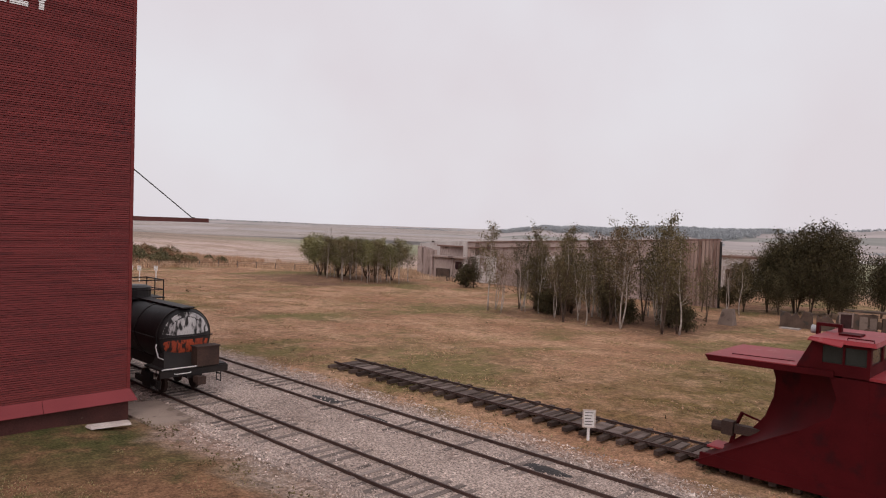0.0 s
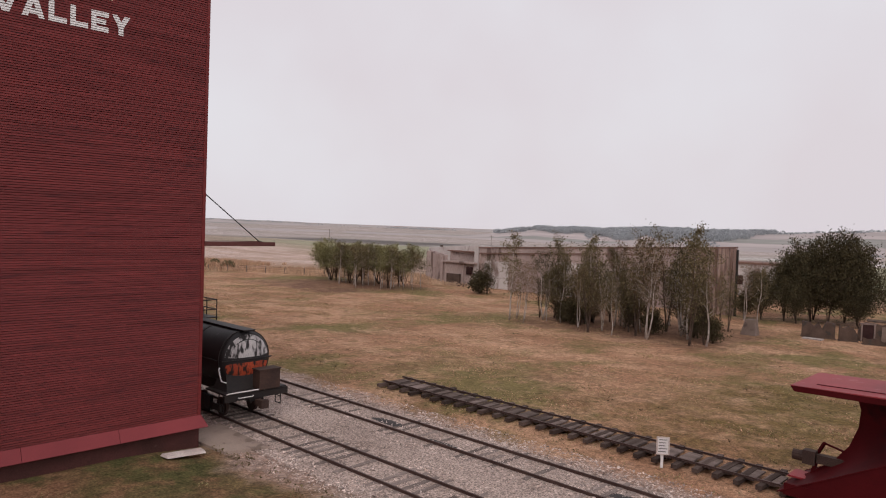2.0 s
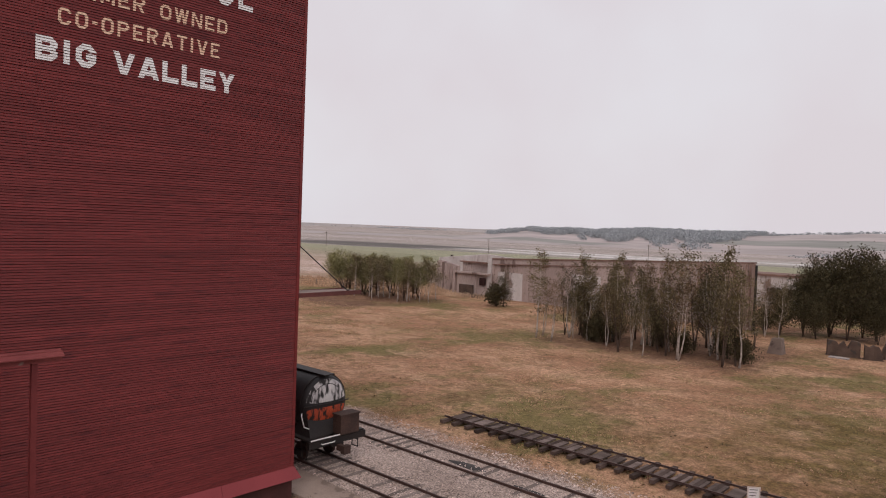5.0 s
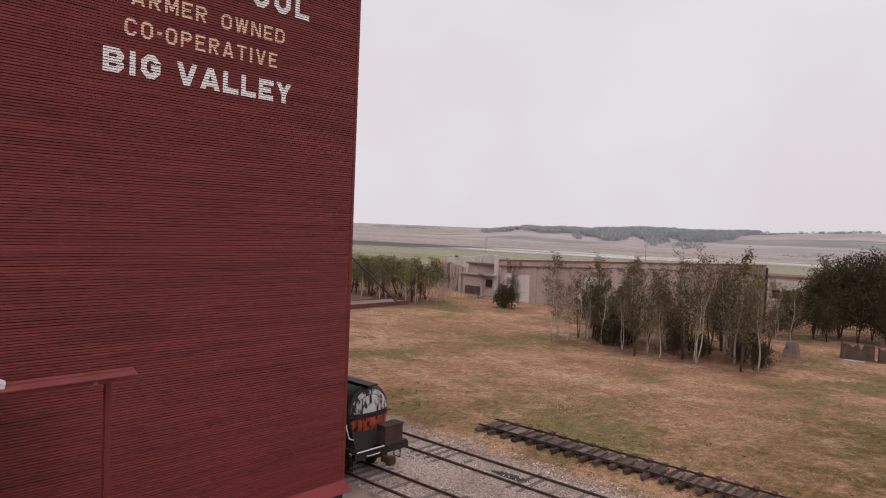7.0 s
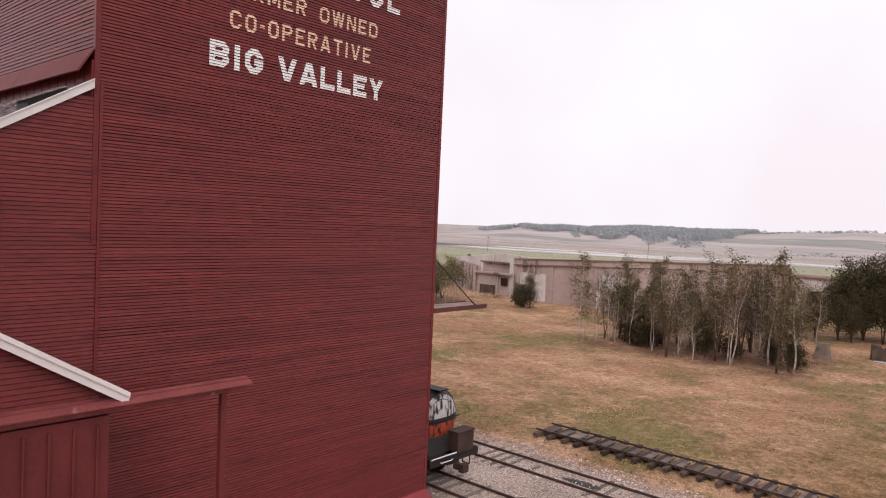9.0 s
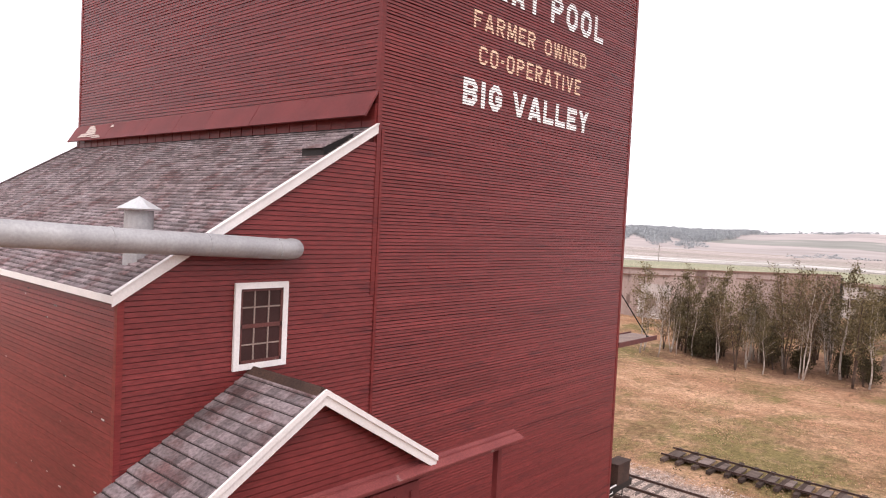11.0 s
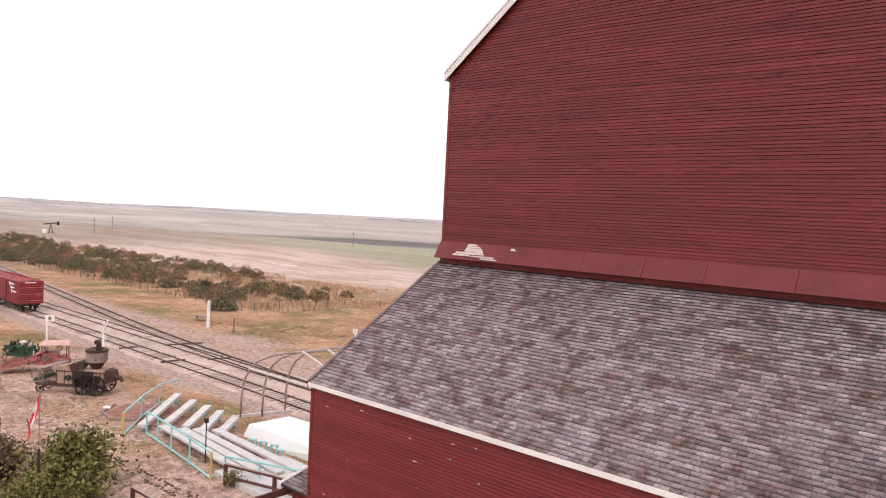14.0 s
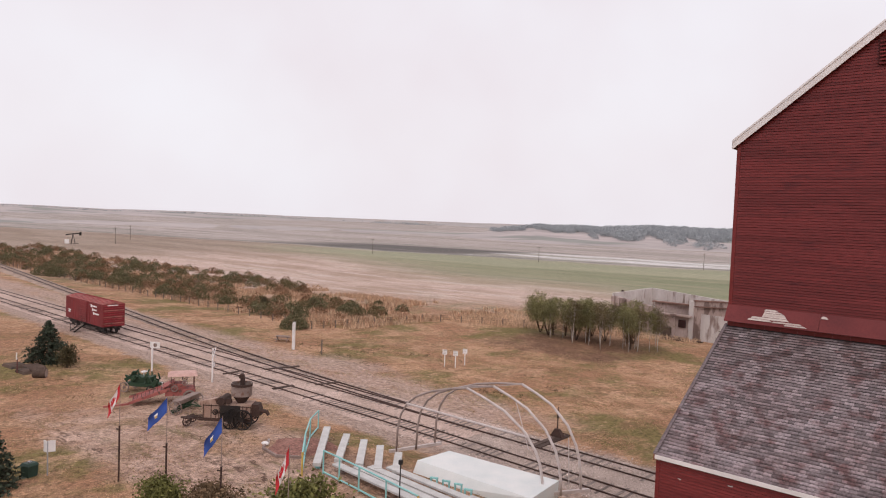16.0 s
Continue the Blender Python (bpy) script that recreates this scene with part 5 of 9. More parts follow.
for x in (TX1 - 0.3, -32.2, -34.9, -37.6):
    part("tank_band", M().grid([[(xx, T1 + rr_ * math.cos(2 * math.pi * j / 40), TZ + rr_ * math.sin(2 * math.pi * j / 40)) for j in range(41)] for xx, rr_ in ((x - 0.05, TR), (x - 0.05, TR + 0.03), (x + 0.05, TR + 0.03), (x + 0.05, TR))]), IRON, body, world=True)
def end_patch(a0, a1, r1, chord, material, lab):
    """A painted field that follows the domed tank end, from a level chord out to radius r1."""
    rows = []
    for i in range(9):
        row = []
        for j in range(17):
            a = radians(a0 + (a1 - a0) * j / 16)
            inner = min(r1 * 0.98, abs(chord / math.sin(a)))
            d = inner + (r1 - inner) * i / 8
            x = TX1 + 0.1 - 0.03 * (d / 0.5) ** 2 if d < 0.9 else TX1 + 0.003 - (d - 0.9) * 0.42
            row.append((x + 0.015, T1 + d * math.cos(a), TZ + d * math.sin(a)))
        rows.append(row)
    part("paint_patch", M().grid(rows), material, body, lab, world=True)
end_patch(9, 171, 1.1, 0.1, CHALK, "peeling streaked white paint")
end_patch(190, 350, 1.1, 0.13, ORANGE, "scorched orange paint with black drips")
part("seam_strap", M().tube([(TX1 + 0.12 - 0.12 * abs(u) ** 2 * 4, T1 + u * 2.5, TZ) for u in (-0.5, -0.3, -0.1, 0.1, 0.3, 0.5)], 0.03, 6), IRON, body, world=True)
part("side_rail", M().tube([(TX1 - 0.35, T1 - 1.31, TZ), (TX0 + 0.4, T1 - 1.31, TZ)], 0.025, 6), IRON, body, world=True)
part("running_board", M().box(TX0, TX1 + 0.15, T1 - 0.3, T1 + 0.3, TZ + TR + 0.02, TZ + TR + 0.07), IRON, tank, world=True)
# dome with its rail
part("dome", M().tube([(-35.2, T1, 3.7), (-35.2, T1, 4.5), (-35.2, T1, 4.6)], [0.75, 0.75, 0.5], 24), BLACK, tank, "manway dome", world=True)
rl = M()
for zz in (4.4, 4.88):
    rl.tube([(-34.2, T1 - 1.0, zz), (-34.2, T1 + 1.0, zz)], 0.03, 6).tube([(-36.2, T1 - 1.0, zz), (-36.2, T1 + 1.0, zz)], 0.03, 6)
    rl.tube([(-34.2, T1 - 1.0, zz), (-36.2, T1 - 1.0, zz)], 0.03, 6).tube([(-34.2, T1 + 1.0, zz), (-36.2, T1 + 1.0, zz)], 0.03, 6)
for xx in (-34.2, -35.2, -36.2):
    for yy in (-1, 1):
        rl.tube([(xx, T1 + yy, 3.85), (xx, T1 + yy, 4.92)], 0.03, 6)
part("dome_rail", rl, IRON, tank, "iron safety railing", world=True)
part("platform", M().box(-36.3, -34.1, T1 - 1.05, T1 + 1.05, 3.98, 4.03), IRON, tank, world=True)
part("underframe", M().box(TX0 - 0.3, -28.75, T1 - 0.35, T1 + 0.35, 1.0, 1.5), IRON, tank, world=True)
part("deck", M().box(-30.4, -28.72, T1 - 1.55, T1 + 1.5, 1.42, 1.5), IRON, tank, world=True)
part("end_beam", M().box(-28.82, -28.66, T1 - 1.6, T1 + 1.55, 1.15, 1.44), IRON, tank, "iron end beam", world=True)
part("grab_rail", M().tube([(-28.62, T1 - 1.55, 1.5), (-28.6, T1 - 1.5, 1.53), (-28.6, T1 + 0.25, 1.53), (-28.62, T1 + 0.3, 1.5)], 0.03, 6), WHITE, tank, "white painted grab rail", world=True)
part("grab_rail", M().tube([(-28.62, T1 - 1.0, 1.3), (-28.58, T1 - 0.95, 1.28), (-28.58, T1 - 0.3, 1.28), (-28.62, T1 - 0.25, 1.3)], 0.022, 6), WHITE, tank, world=True)
part("grab_rail", M().tube([(-29.5, T1 - 1.42, 2.5), (-29.4, T1 - 1.5, 2.4), (-29.3, T1 - 1.42, 1.95), (-29.25, T1 - 1.2, 1.85)], 0.028, 6), WHITE, tank, "white painted grab rail", world=True)
part("end_box", M().box(-29.1, -28.55, T1 + 0.0, T1 + 1.05, 1.5, 2.34), RUST, tank, "rusty brown steel box", world=True)
part("end_box_lid", M().box(-29.14, -28.51, T1 - 0.04, T1 + 1.09, 2.34, 2.39), RUST, tank, world=True)
part("saddle", M().hexa([(-30.2, T1 - 1.3, 1.5), (-29.0, T1 - 1.3, 1.5), (-29.0, T1 + 1.2, 1.5), (-30.2, T1 + 1.2, 1.5)], [(-30.2, T1 - 0.95, 2.2), (-29.75, T1 - 0.95, 2.2), (-29.75, T1 + 0.95, 2.2), (-30.2, T1 + 0.95, 2.2)]), IRON, tank, world=True)
for x in (-30.3, -32.0, -37.8, -39.5):
    for sy in (-0.755, 0.755):
        part("wheel", M().wheel((x, T1 + sy, 0.57), 0.42, 0.14, "y", 22, 0.3), RUST, tank, world=True)
for sy in (-1.05, 1.05):
    for xc in (-31.15, -38.65):
        part("truck_frame", M().box(xc - 1.25, xc + 1.25, T1 + sy - 0.06, T1 + sy + 0.06, 0.45, 0.72).box(xc - 0.4, xc + 0.4, T1 + sy - 0.08, T1 + sy + 0.08, 0.35, 1.0), IRON, tank, world=True)
for sy in (-1.45, 1.4):
    part("ladder", M().tube([(-29.0, T1 + sy, 0.6), (-29.0, T1 + sy, 1.4)], 0.025, 6).tube([(-29.4, T1 + sy, 0.6), (-29.4, T1 + sy, 1.4)], 0.025, 6).tube([(-29.0, T1 + sy, 0.62), (-29.4, T1 + sy, 0.62)], 0.025, 6).tube([(-29.0, T1 + sy, 0.95), (-29.4, T1 + sy, 0.95)], 0.025, 6), IRON, tank, world=True)
part("coupler", M().box(-28.66, -28.2, T1 - 0.12, T1 + 0.12, 0.85, 1.1).box(-28.3, -28.05, T1 - 0.18, T1 + 0.18, 0.8, 1.15), RUST, tank, world=True)

tank.matrix_basis = pose(-35.4, T1, 0.15)

# ---- snowplough on the spur ----
pl = thing("snowplough", "dark red steel railway snowplough with curved blade and cab", "snowplough", (-3.0, SPUR, 0.42))
PY0, PY1 = 23.42, 26.5
CAB_GLASS = mat("dusty_green_cab_glass", (0.03, 0.033, 0.03), (0.02, 0.022, 0.02), 0.2, grain=0.2, bump=0, spec=0.35)
# hollow mouldboard on either side: from the nose line out to where it meets the flat side plates
NOSE = ((-10.35, 0.32), (-9.6, 0.82), (-8.95, 1.35), (-8.45, 2.0), (-8.2, 2.7), (-8.15, 3.3), (-8.35, 3.95))
JOIN = ((-10.2, 0.34), (-8.52, 1.24), (-7.65, 1.72), (-6.91, 2.11), (-6.07, 2.7), (-5.91, 3.31), (-6.13, 3.95))
def along(line, u):
    ks = [i / (len(line) - 1) for i in range(len(line))]
    return float(np.interp(u, ks, [p[0] for p in line])), float(np.interp(u, ks, [p[1] for p in line]))
for edge_y in (PY0, PY1):
    rows = []
    for i in range(25):
        (nx_, nz_), (jx, jz) = along(NOSE, i / 24), along(JOIN, i / 24)
        row = []
        for j in range(15):
            u = j / 14
            row.append((nx_ + (jx - nx_) * u, SPUR + (edge_y - SPUR) * u ** (1 + 0.9 * S(0, 0.5, i / 24)), nz_ + (jz - nz_) * (u ** 1.6)))
        rows.append(row)
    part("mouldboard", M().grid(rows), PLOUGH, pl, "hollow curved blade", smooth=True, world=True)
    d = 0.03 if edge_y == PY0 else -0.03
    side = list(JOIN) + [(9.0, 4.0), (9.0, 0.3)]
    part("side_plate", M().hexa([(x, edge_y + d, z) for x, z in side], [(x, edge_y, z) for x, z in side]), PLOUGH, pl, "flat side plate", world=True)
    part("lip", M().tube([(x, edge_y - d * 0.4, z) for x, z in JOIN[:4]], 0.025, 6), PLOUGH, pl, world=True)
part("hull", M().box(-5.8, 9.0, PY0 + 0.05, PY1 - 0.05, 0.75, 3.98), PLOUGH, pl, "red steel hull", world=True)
for x in (-5.09, -2.4, 0.6):
    part("seam_strip", M().box(x - 0.03, x + 0.03, PY0 - 0.012, PY0, 0.32, 3.95), PLOUGH, pl, "riveted seam strip", world=True)
part("belt_strip", M().box(-5.05, 9.0, PY0 - 0.01, PY0, 2.42, 2.48), PLOUGH, pl, world=True)
part("hood", M().hexa([(-9.81, PY0 - 0.1, 3.88), (-6.0, PY0 - 0.1, 3.95), (-6.0, PY1 + 0.1, 3.95), (-9.81, PY1 + 0.1, 3.88)],
                      [(-9.93, PY0 - 0.1, 4.06), (-6.0, PY0 - 0.1, 4.14), (-6.0, PY1 + 0.1, 4.14), (-9.93, PY1 + 0.1, 4.06)]), PLOUGH, pl, world=True)
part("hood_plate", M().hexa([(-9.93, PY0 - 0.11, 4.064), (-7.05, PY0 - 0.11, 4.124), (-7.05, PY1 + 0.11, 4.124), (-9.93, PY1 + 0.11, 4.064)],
                            [(-9.93, PY0 - 0.11, 4.08), (-7.05, PY0 - 0.11, 4.16), (-7.05, PY1 + 0.11, 4.16), (-9.93, PY1 + 0.11, 4.08)]), PLOUGH_TOP, pl, "hood plate in the lighter top-lit red", world=True)
part("seam_strip", M().hexa([(-9.3, 24.0, 4.1), (-7.3, 24.0, 4.155), (-7.3, 24.05, 4.155), (-9.3, 24.05, 4.1)], [(-9.3, 24.0, 4.12), (-7.3, 24.0, 4.175), (-7.3, 24.05, 4.175), (-9.3, 24.05, 4.12)]), PLOUGH, pl, world=True)
# cab with a raked front, side and rear windows
cabp = part("cab", M().hexa([(-7.08, PY0, 4.14), (-6.36, PY0, 4.14), (-6.36, PY1, 4.14), (-7.08, PY1, 4.14)], [(-6.66, PY0 + 0.02, 4.98), (-6.36, PY0 + 0.02, 4.98), (-6.36, PY1 - 0.02, 4.98), (-6.66, PY1 - 0.02, 4.98)])
            .box(-6.36, -5.06, PY0, PY0 + 0.08, 4.0, 4.36).box(-6.36, -5.06, PY0 + 0.01, PY0 + 0.08, 4.88, 4.98).box(-5.8, -5.74, PY0, PY0 + 0.08, 4.36, 4.88).box(-5.16, -5.06, PY0, PY0 + 0.08, 4.36, 4.88)
            .box(-6.36, -5.06, PY1 - 0.08, PY1, 4.0, 4.98).box(-5.14, -5.06, PY0 + 0.08, PY1 - 0.08, 4.0, 4.4).box(-5.14, -5.06, PY0 + 0.08, PY1 - 0.08, 4.86, 4.98)
            .box(-5.14, -5.06, PY0 + 0.08, PY0 + 0.2, 4.4, 4.86).box(-5.14, -5.06, SPUR - 0.1, SPUR + 0.1, 4.4, 4.86), PLOUGH, pl, "low window cab", world=True)
for a, c in ((-6.36, -5.8), (-5.74, -5.16)):
    part("pane", M().box(a, c, PY0 + 0.05, PY0 + 0.06, 4.36, 4.88), CAB_GLASS, cabp, "dusty cab window", world=True)
for a, c in ((PY0 + 0.2, SPUR - 0.1), (SPUR + 0.1, PY1 - 0.08)):
    part("pane", M().box(-5.11, -5.1, a, c, 4.4, 4.86), CAB_GLASS, cabp, "dusty cab window", world=True)
part("cab_roof", M().hexa([(-6.78, PY0 - 0.12, 4.98), (-4.9, PY0 - 0.12, 4.98), (-4.9, PY1 + 0.12, 4.98), (-6.78, PY1 + 0.12, 4.98)], [(-6.72, PY0 - 0.02, 5.1), (-4.95, PY0 - 0.02, 5.1), (-4.95, PY1 + 0.02, 5.1), (-6.72, PY1 + 0.02, 5.1)]), PLOUGH_TOP, pl, "cab roof in the lighter top-lit red", world=True)
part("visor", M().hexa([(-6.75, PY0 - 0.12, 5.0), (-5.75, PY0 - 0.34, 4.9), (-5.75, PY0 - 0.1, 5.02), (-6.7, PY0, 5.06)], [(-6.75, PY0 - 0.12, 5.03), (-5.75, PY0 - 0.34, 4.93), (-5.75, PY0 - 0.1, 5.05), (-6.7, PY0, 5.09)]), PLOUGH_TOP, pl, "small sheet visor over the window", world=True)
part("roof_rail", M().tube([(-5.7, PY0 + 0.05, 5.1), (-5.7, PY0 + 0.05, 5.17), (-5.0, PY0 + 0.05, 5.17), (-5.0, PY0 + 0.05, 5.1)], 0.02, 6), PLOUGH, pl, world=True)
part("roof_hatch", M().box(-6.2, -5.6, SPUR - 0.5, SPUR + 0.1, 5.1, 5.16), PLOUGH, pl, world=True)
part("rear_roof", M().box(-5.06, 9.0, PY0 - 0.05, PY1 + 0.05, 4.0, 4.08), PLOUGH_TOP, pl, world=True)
part("headlamp_bracket", M().box(-7.05, -6.3, SPUR + 0.2, SPUR + 0.4, 5.26, 5.36).box(-7.05, -6.95, SPUR + 0.2, SPUR + 0.4, 4.6, 5.26).box(-6.4, -6.3, SPUR + 0.2, SPUR + 0.4, 5.1, 5.26), PLOUGH, pl, "red lamp bracket", world=True)
part("headlamp", M().tube([(-7.2, SPUR + 0.3, 5.12), (-7.05, SPUR + 0.3, 5.12)], 0.14, 14), GALV, pl, "grey headlamp", world=True)
# nose gear and coupler
part("coupler", M().box(-9.4, -8.3, SPUR - 0.14, SPUR + 0.14, 1.2, 1.5).tube([(-10.2, SPUR, 1.32), (-9.8, SPUR, 1.32)], 0.19, 12).box(-9.85, -9.45, SPUR - 0.18, SPUR + 0.18, 1.1, 1.58), RUST, pl, "raised coupler head", world=True)
part("coupler_strut", M().bar((-9.6, SPUR, 0.5), (-9.45, SPUR, 1.2), 0.12).bar((-9.55, SPUR + 0.3, 1.3), (-9.2, SPUR, 1.95), 0.09).bar((-9.2, SPUR, 1.93), (-8.2, SPUR + 0.1, 1.65), 0.06), PLOUGH, pl, world=True)
part("nose_plate", M().box(-10.2, -8.9, SPUR - 0.5, SPUR + 0.4, 0.62, 0.68), PLOUGH_TOP, pl, world=True)
for x in (-6.0, -4.2, 5.0, 6.8):
    for sy in (-0.755, 0.755):
        part("wheel", M().wheel((x, SPUR + sy, 0.84), 0.42, 0.13, "y", 20, 0.3), IRON, pl, world=True)
part("sill", M().box(-10.0, 9.0, PY0 - 0.02, PY0 + 0.1, 0.3, 0.7), PLOUGH, pl, world=True)

# ---- small things by the tracks ----
def info_sign(x, y, rz, w, hgt, zb, label, lines, group=""):
    """A white notice board on a post, its face along local -y."""
    t = thing("notice_board", label, "notice board", (x, y, zg(x, y)), rz, group)
    part("post", M().box(-0.05, 0.05, -0.02, 0.06, -0.3, zb + 0.15), WHITE, t)
    bd = part("board", M().box(-w / 2, w / 2, -0.06, -0.02, zb, zb + hgt), WHITE, t)
    for i in range(lines):
        z = zb + hgt - 0.1 - i * (hgt - 0.2) / max(1, lines - 1)
        part("writing_bar", M().box(-w / 2 + 0.07, w / 2 - 0.07 - 0.04 * (i % 3), -0.064, -0.06, z - 0.014, z + 0.014), PAINT_MARK, bd, "unreadable dark line of writing")
    return t


nb = info_sign(-14.5, 23.6, 38, 0.46, 0.66, 0.52, "small cream-framed notice board on a post beside the spur", 5)
for x0, x1, z0, z1 in ((-0.25, -0.2, 0.5, 1.2), (0.2, 0.25, 0.5, 1.2), (-0.2, 0.2, 1.16, 1.2), (-0.2, 0.2, 0.5, 0.54)):
    part("frame_strip", M().box(x0, x1, -0.075, -0.055, z0, z1), BARE, nb)
PAD_EARTH = mat("dusty_tan_concrete", (0.33, 0.25, 0.205), (0.25, 0.185, 0.15), 0.95, scale=0.7, grain=0.2, c3=(0.18, 0.13, 0.105), spots=0.58, spot_scale=1.4)
pad = M().hexa([(-29.9, 11.45, -0.1), (-26.3, 11.7, -0.1), (-25.9, 13.5, -0.1), (-29.9, 13.6, -0.1)], [(-29.9, 11.45, 0.17), (-26.4, 11.75, 0.13), (-26.0, 13.4, 0.1), (-29.9, 13.5, 0.12)])
solid("concrete_pad", pad, PAD_EARTH, "worn concrete pad at the elevator corner", "concrete pad", kind="structure")
solid("step_board", M().hexa([(-27.05, 9.55, 0.28), (-26.55, 9.6, 0.28), (-26.3, 10.95, 0.28), (-26.75, 11.0, 0.28)], [(-27.0, 9.6, 0.37), (-26.6, 9.62, 0.36), (-26.36, 10.93, 0.36), (-26.75, 10.97, 0.37)]), BARE, "white weathered board lying by the footing", "board")
COAL = mat("spilt_dark_oil_gravel", (0.035, 0.03, 0.03), (0.055, 0.045, 0.042), 0.8, fine=12, grain=0.4, bump=0.6)
def heap(x, y, rx, ry, hgt, name, label, material, z=None, cat="", seed=0):
    rr, rows = random.Random(seed), []
    for i in range(6):
        t = i / 5
        rows.append([(x + rx * t * (1 + 0.25 * noise.noise((math.cos(a) * 1.3, math.sin(a) * 1.3, seed))) * math.cos(a), y + ry * t * (1 + 0.25 * noise.noise((math.cos(a) * 1.3, math.sin(a) * 1.3, seed))) * math.sin(a),
                     (zg(x, y) if z is None else z) + hgt * (1 - t * t) - 0.02 * t) for a in [2 * math.pi * j / 22 for j in range(23)]])
    return solid(name, M().grid(rows), material, label, cat or name.replace("_", " "), smooth=True)
heap(-25.6, 19.5, 1.7, 0.5, 0.05, "oil_spill", "dark oily spill of gravel between the rails", COAL, 0.01, seed=1)
heap(-13.6, 19.45, 1.5, 0.5, 0.05, "oil_spill", "dark oily spill of gravel between the rails", COAL, 0.01, seed=2)
heap(-22.0, 19.15, 1.9, 0.3, 0.03, "oil_spill", "thin dark oil streak between the rails", COAL, 0.01, seed=3)
PIER = mat("brown_stained_concrete", (0.24, 0.18, 0.152), (0.176, 0.128, 0.108), 0.95, scale=0.9, grain=0.25, c3=(0.112, 0.08, 0.068), spots=0.58, spot_scale=1.5)
# old concrete pier and blocks in the field
pier = M().hexa([(-29.35, 71.4, zg(-29, 72) - 0.2), (-27.8, 71.4, zg(-29, 72) - 0.2), (-27.8, 72.8, zg(-29, 72) - 0.2), (-29.35, 72.8, zg(-29, 72) - 0.2)],
                [(-28.95, 71.7, 0.55), (-28.0, 71.7, 0.6), (-28.0, 72.5, 0.6), (-28.95, 72.5, 0.55)])
solid("concrete_pier", pier, PIER, "tapered old concrete pier standing in grass", "concrete pier")


def ruin_block(x, y, rz, sx, sy, sz, label):
    t = thing("concrete_block", label, "concrete ruin", (x, y, zg(x, y) - 0.1), rz, "broken roundhouse foundations")
    # the crown and the face are broken off unevenly
    rr, n_ = random.Random(int(sx * 100 - x * 10)), max(4, int(sx / 0.35))
    m, ends = M(), []
    for i in range(n_ + 1):
        low = -rr.uniform(0.25, 0.5) * sz if rr.random() < 0.16 else rr.uniform(-0.16, 0.08)
        ends.append((-sx / 2 + sx * i / n_, -sy / 2 + rr.uniform(-0.03, 0.05), sz + low, sz + low + rr.uniform(-0.1, 0.04)))
    m.grid([[(xa, ya, 0), (xa, ya + 0.04, za), (xa, sy / 2, wa), (xa, sy / 2, 0)] for xa, ya, za, wa in ends])
    m.f += [(3, 2, 1, 0), tuple(range(4 * n_, 4 * n_ + 4))]
    part("wall", m, RUIN_OLD, t)
    part("footing", M().box(-sx / 2 - 0.1, sx / 2 + 0.1, -sy / 2 - 0.12, sy / 2 + 0.12, -0.1, 0.16), RUIN_OLD, t)
    return t


RUIN_OLD = mat("dark_weathered_concrete", (0.13, 0.088, 0.07), (0.08, 0.055, 0.045), 0.95, scale=0.8, grain=0.25, c3=(0.072, 0.06, 0.052), spots=0.58, spot_scale=1.2, spec=0.08)
ruin_block(-23.6, 77.4, 20, 3.0, 0.9, 1.75, "broken dark concrete foundation wall in grass")
ruin_block(-20.9, 77.6, 20, 1.6, 0.7, 1.5, "broken dark concrete foundation wall in grass")
dw = ruin_block(-18.7, 79.9, 22, 3.6, 0.7, 2.0, "dark concrete wall stub with an empty doorway")
# dark slab in place of the unlit doorway opening
part("doorway", M().box(-1.5, -0.5, -0.42, -0.32, 0.1, 1.8), GLASS, dw, "dark slab for the shade in the doorway")
for x in (-1.62, -0.48):
    part("door_post", M().box(x, x + 0.13, -0.46, -0.34, 0.0, 1.85), WOOD, dw, "pale door post")
part("lintel", M().box(-1.75, -0.3, -0.46, -0.34, 1.85, 2.0), WOOD, dw)
part("panel", M().box(0.2, 0.9, -0.4, -0.34, 0.2, 1.7), PIER, dw, "paler plaster panel")
part("panel", M().box(1.1, 1.7, -0.4, -0.34, 0.2, 1.6), PIER, dw)
ruin_block(-13.6, 80.8, 18, 6.0, 0.9, 1.9, "long low broken concrete foundation wall")
ruin_block(-16.2, 77.6, 17, 6.6, 0.5, 0.75, "low concrete kerb of the old foundations")
ruin_block(-15.0, 86.5, 15, 9.0, 0.6, 0.9, "low far concrete kerb of the old foundations")
solid("roof_slab", M().hexa([(-19.6, 79.4, zg(-18, 80) + 2.0), (-9.0, 82.0, zg(-18, 80) + 1.95), (-9.4, 83.4, zg(-18, 80) + 1.95), (-20.0, 80.8, zg(-18, 80) + 2.0)], [(-19.6, 79.4, zg(-18, 80) + 2.15), (-9.0, 82.0, zg(-18, 80) + 2.2), (-9.4, 83.4, zg(-18, 80) + 2.2), (-20.0, 80.8, zg(-18, 80) + 2.15)]), RUIN_OLD, "cracked dark roof slab on the foundation walls", "roof slab")
solid("concrete_slab", M().box(-24.4, -22.6, 74.8, 75.8, zg(-23, 75) - 0.05, zg(-23, 75) + 0.1), CONCRETE, "flat concrete slab lying in the grass", "concrete slab")

# ---- ruined roundhouse ----
ruin = thing("roundhouse_ruin", "long roofless concrete roundhouse ruin with stained walls", "ruined building", (-60.0, 92.0, -1.5))


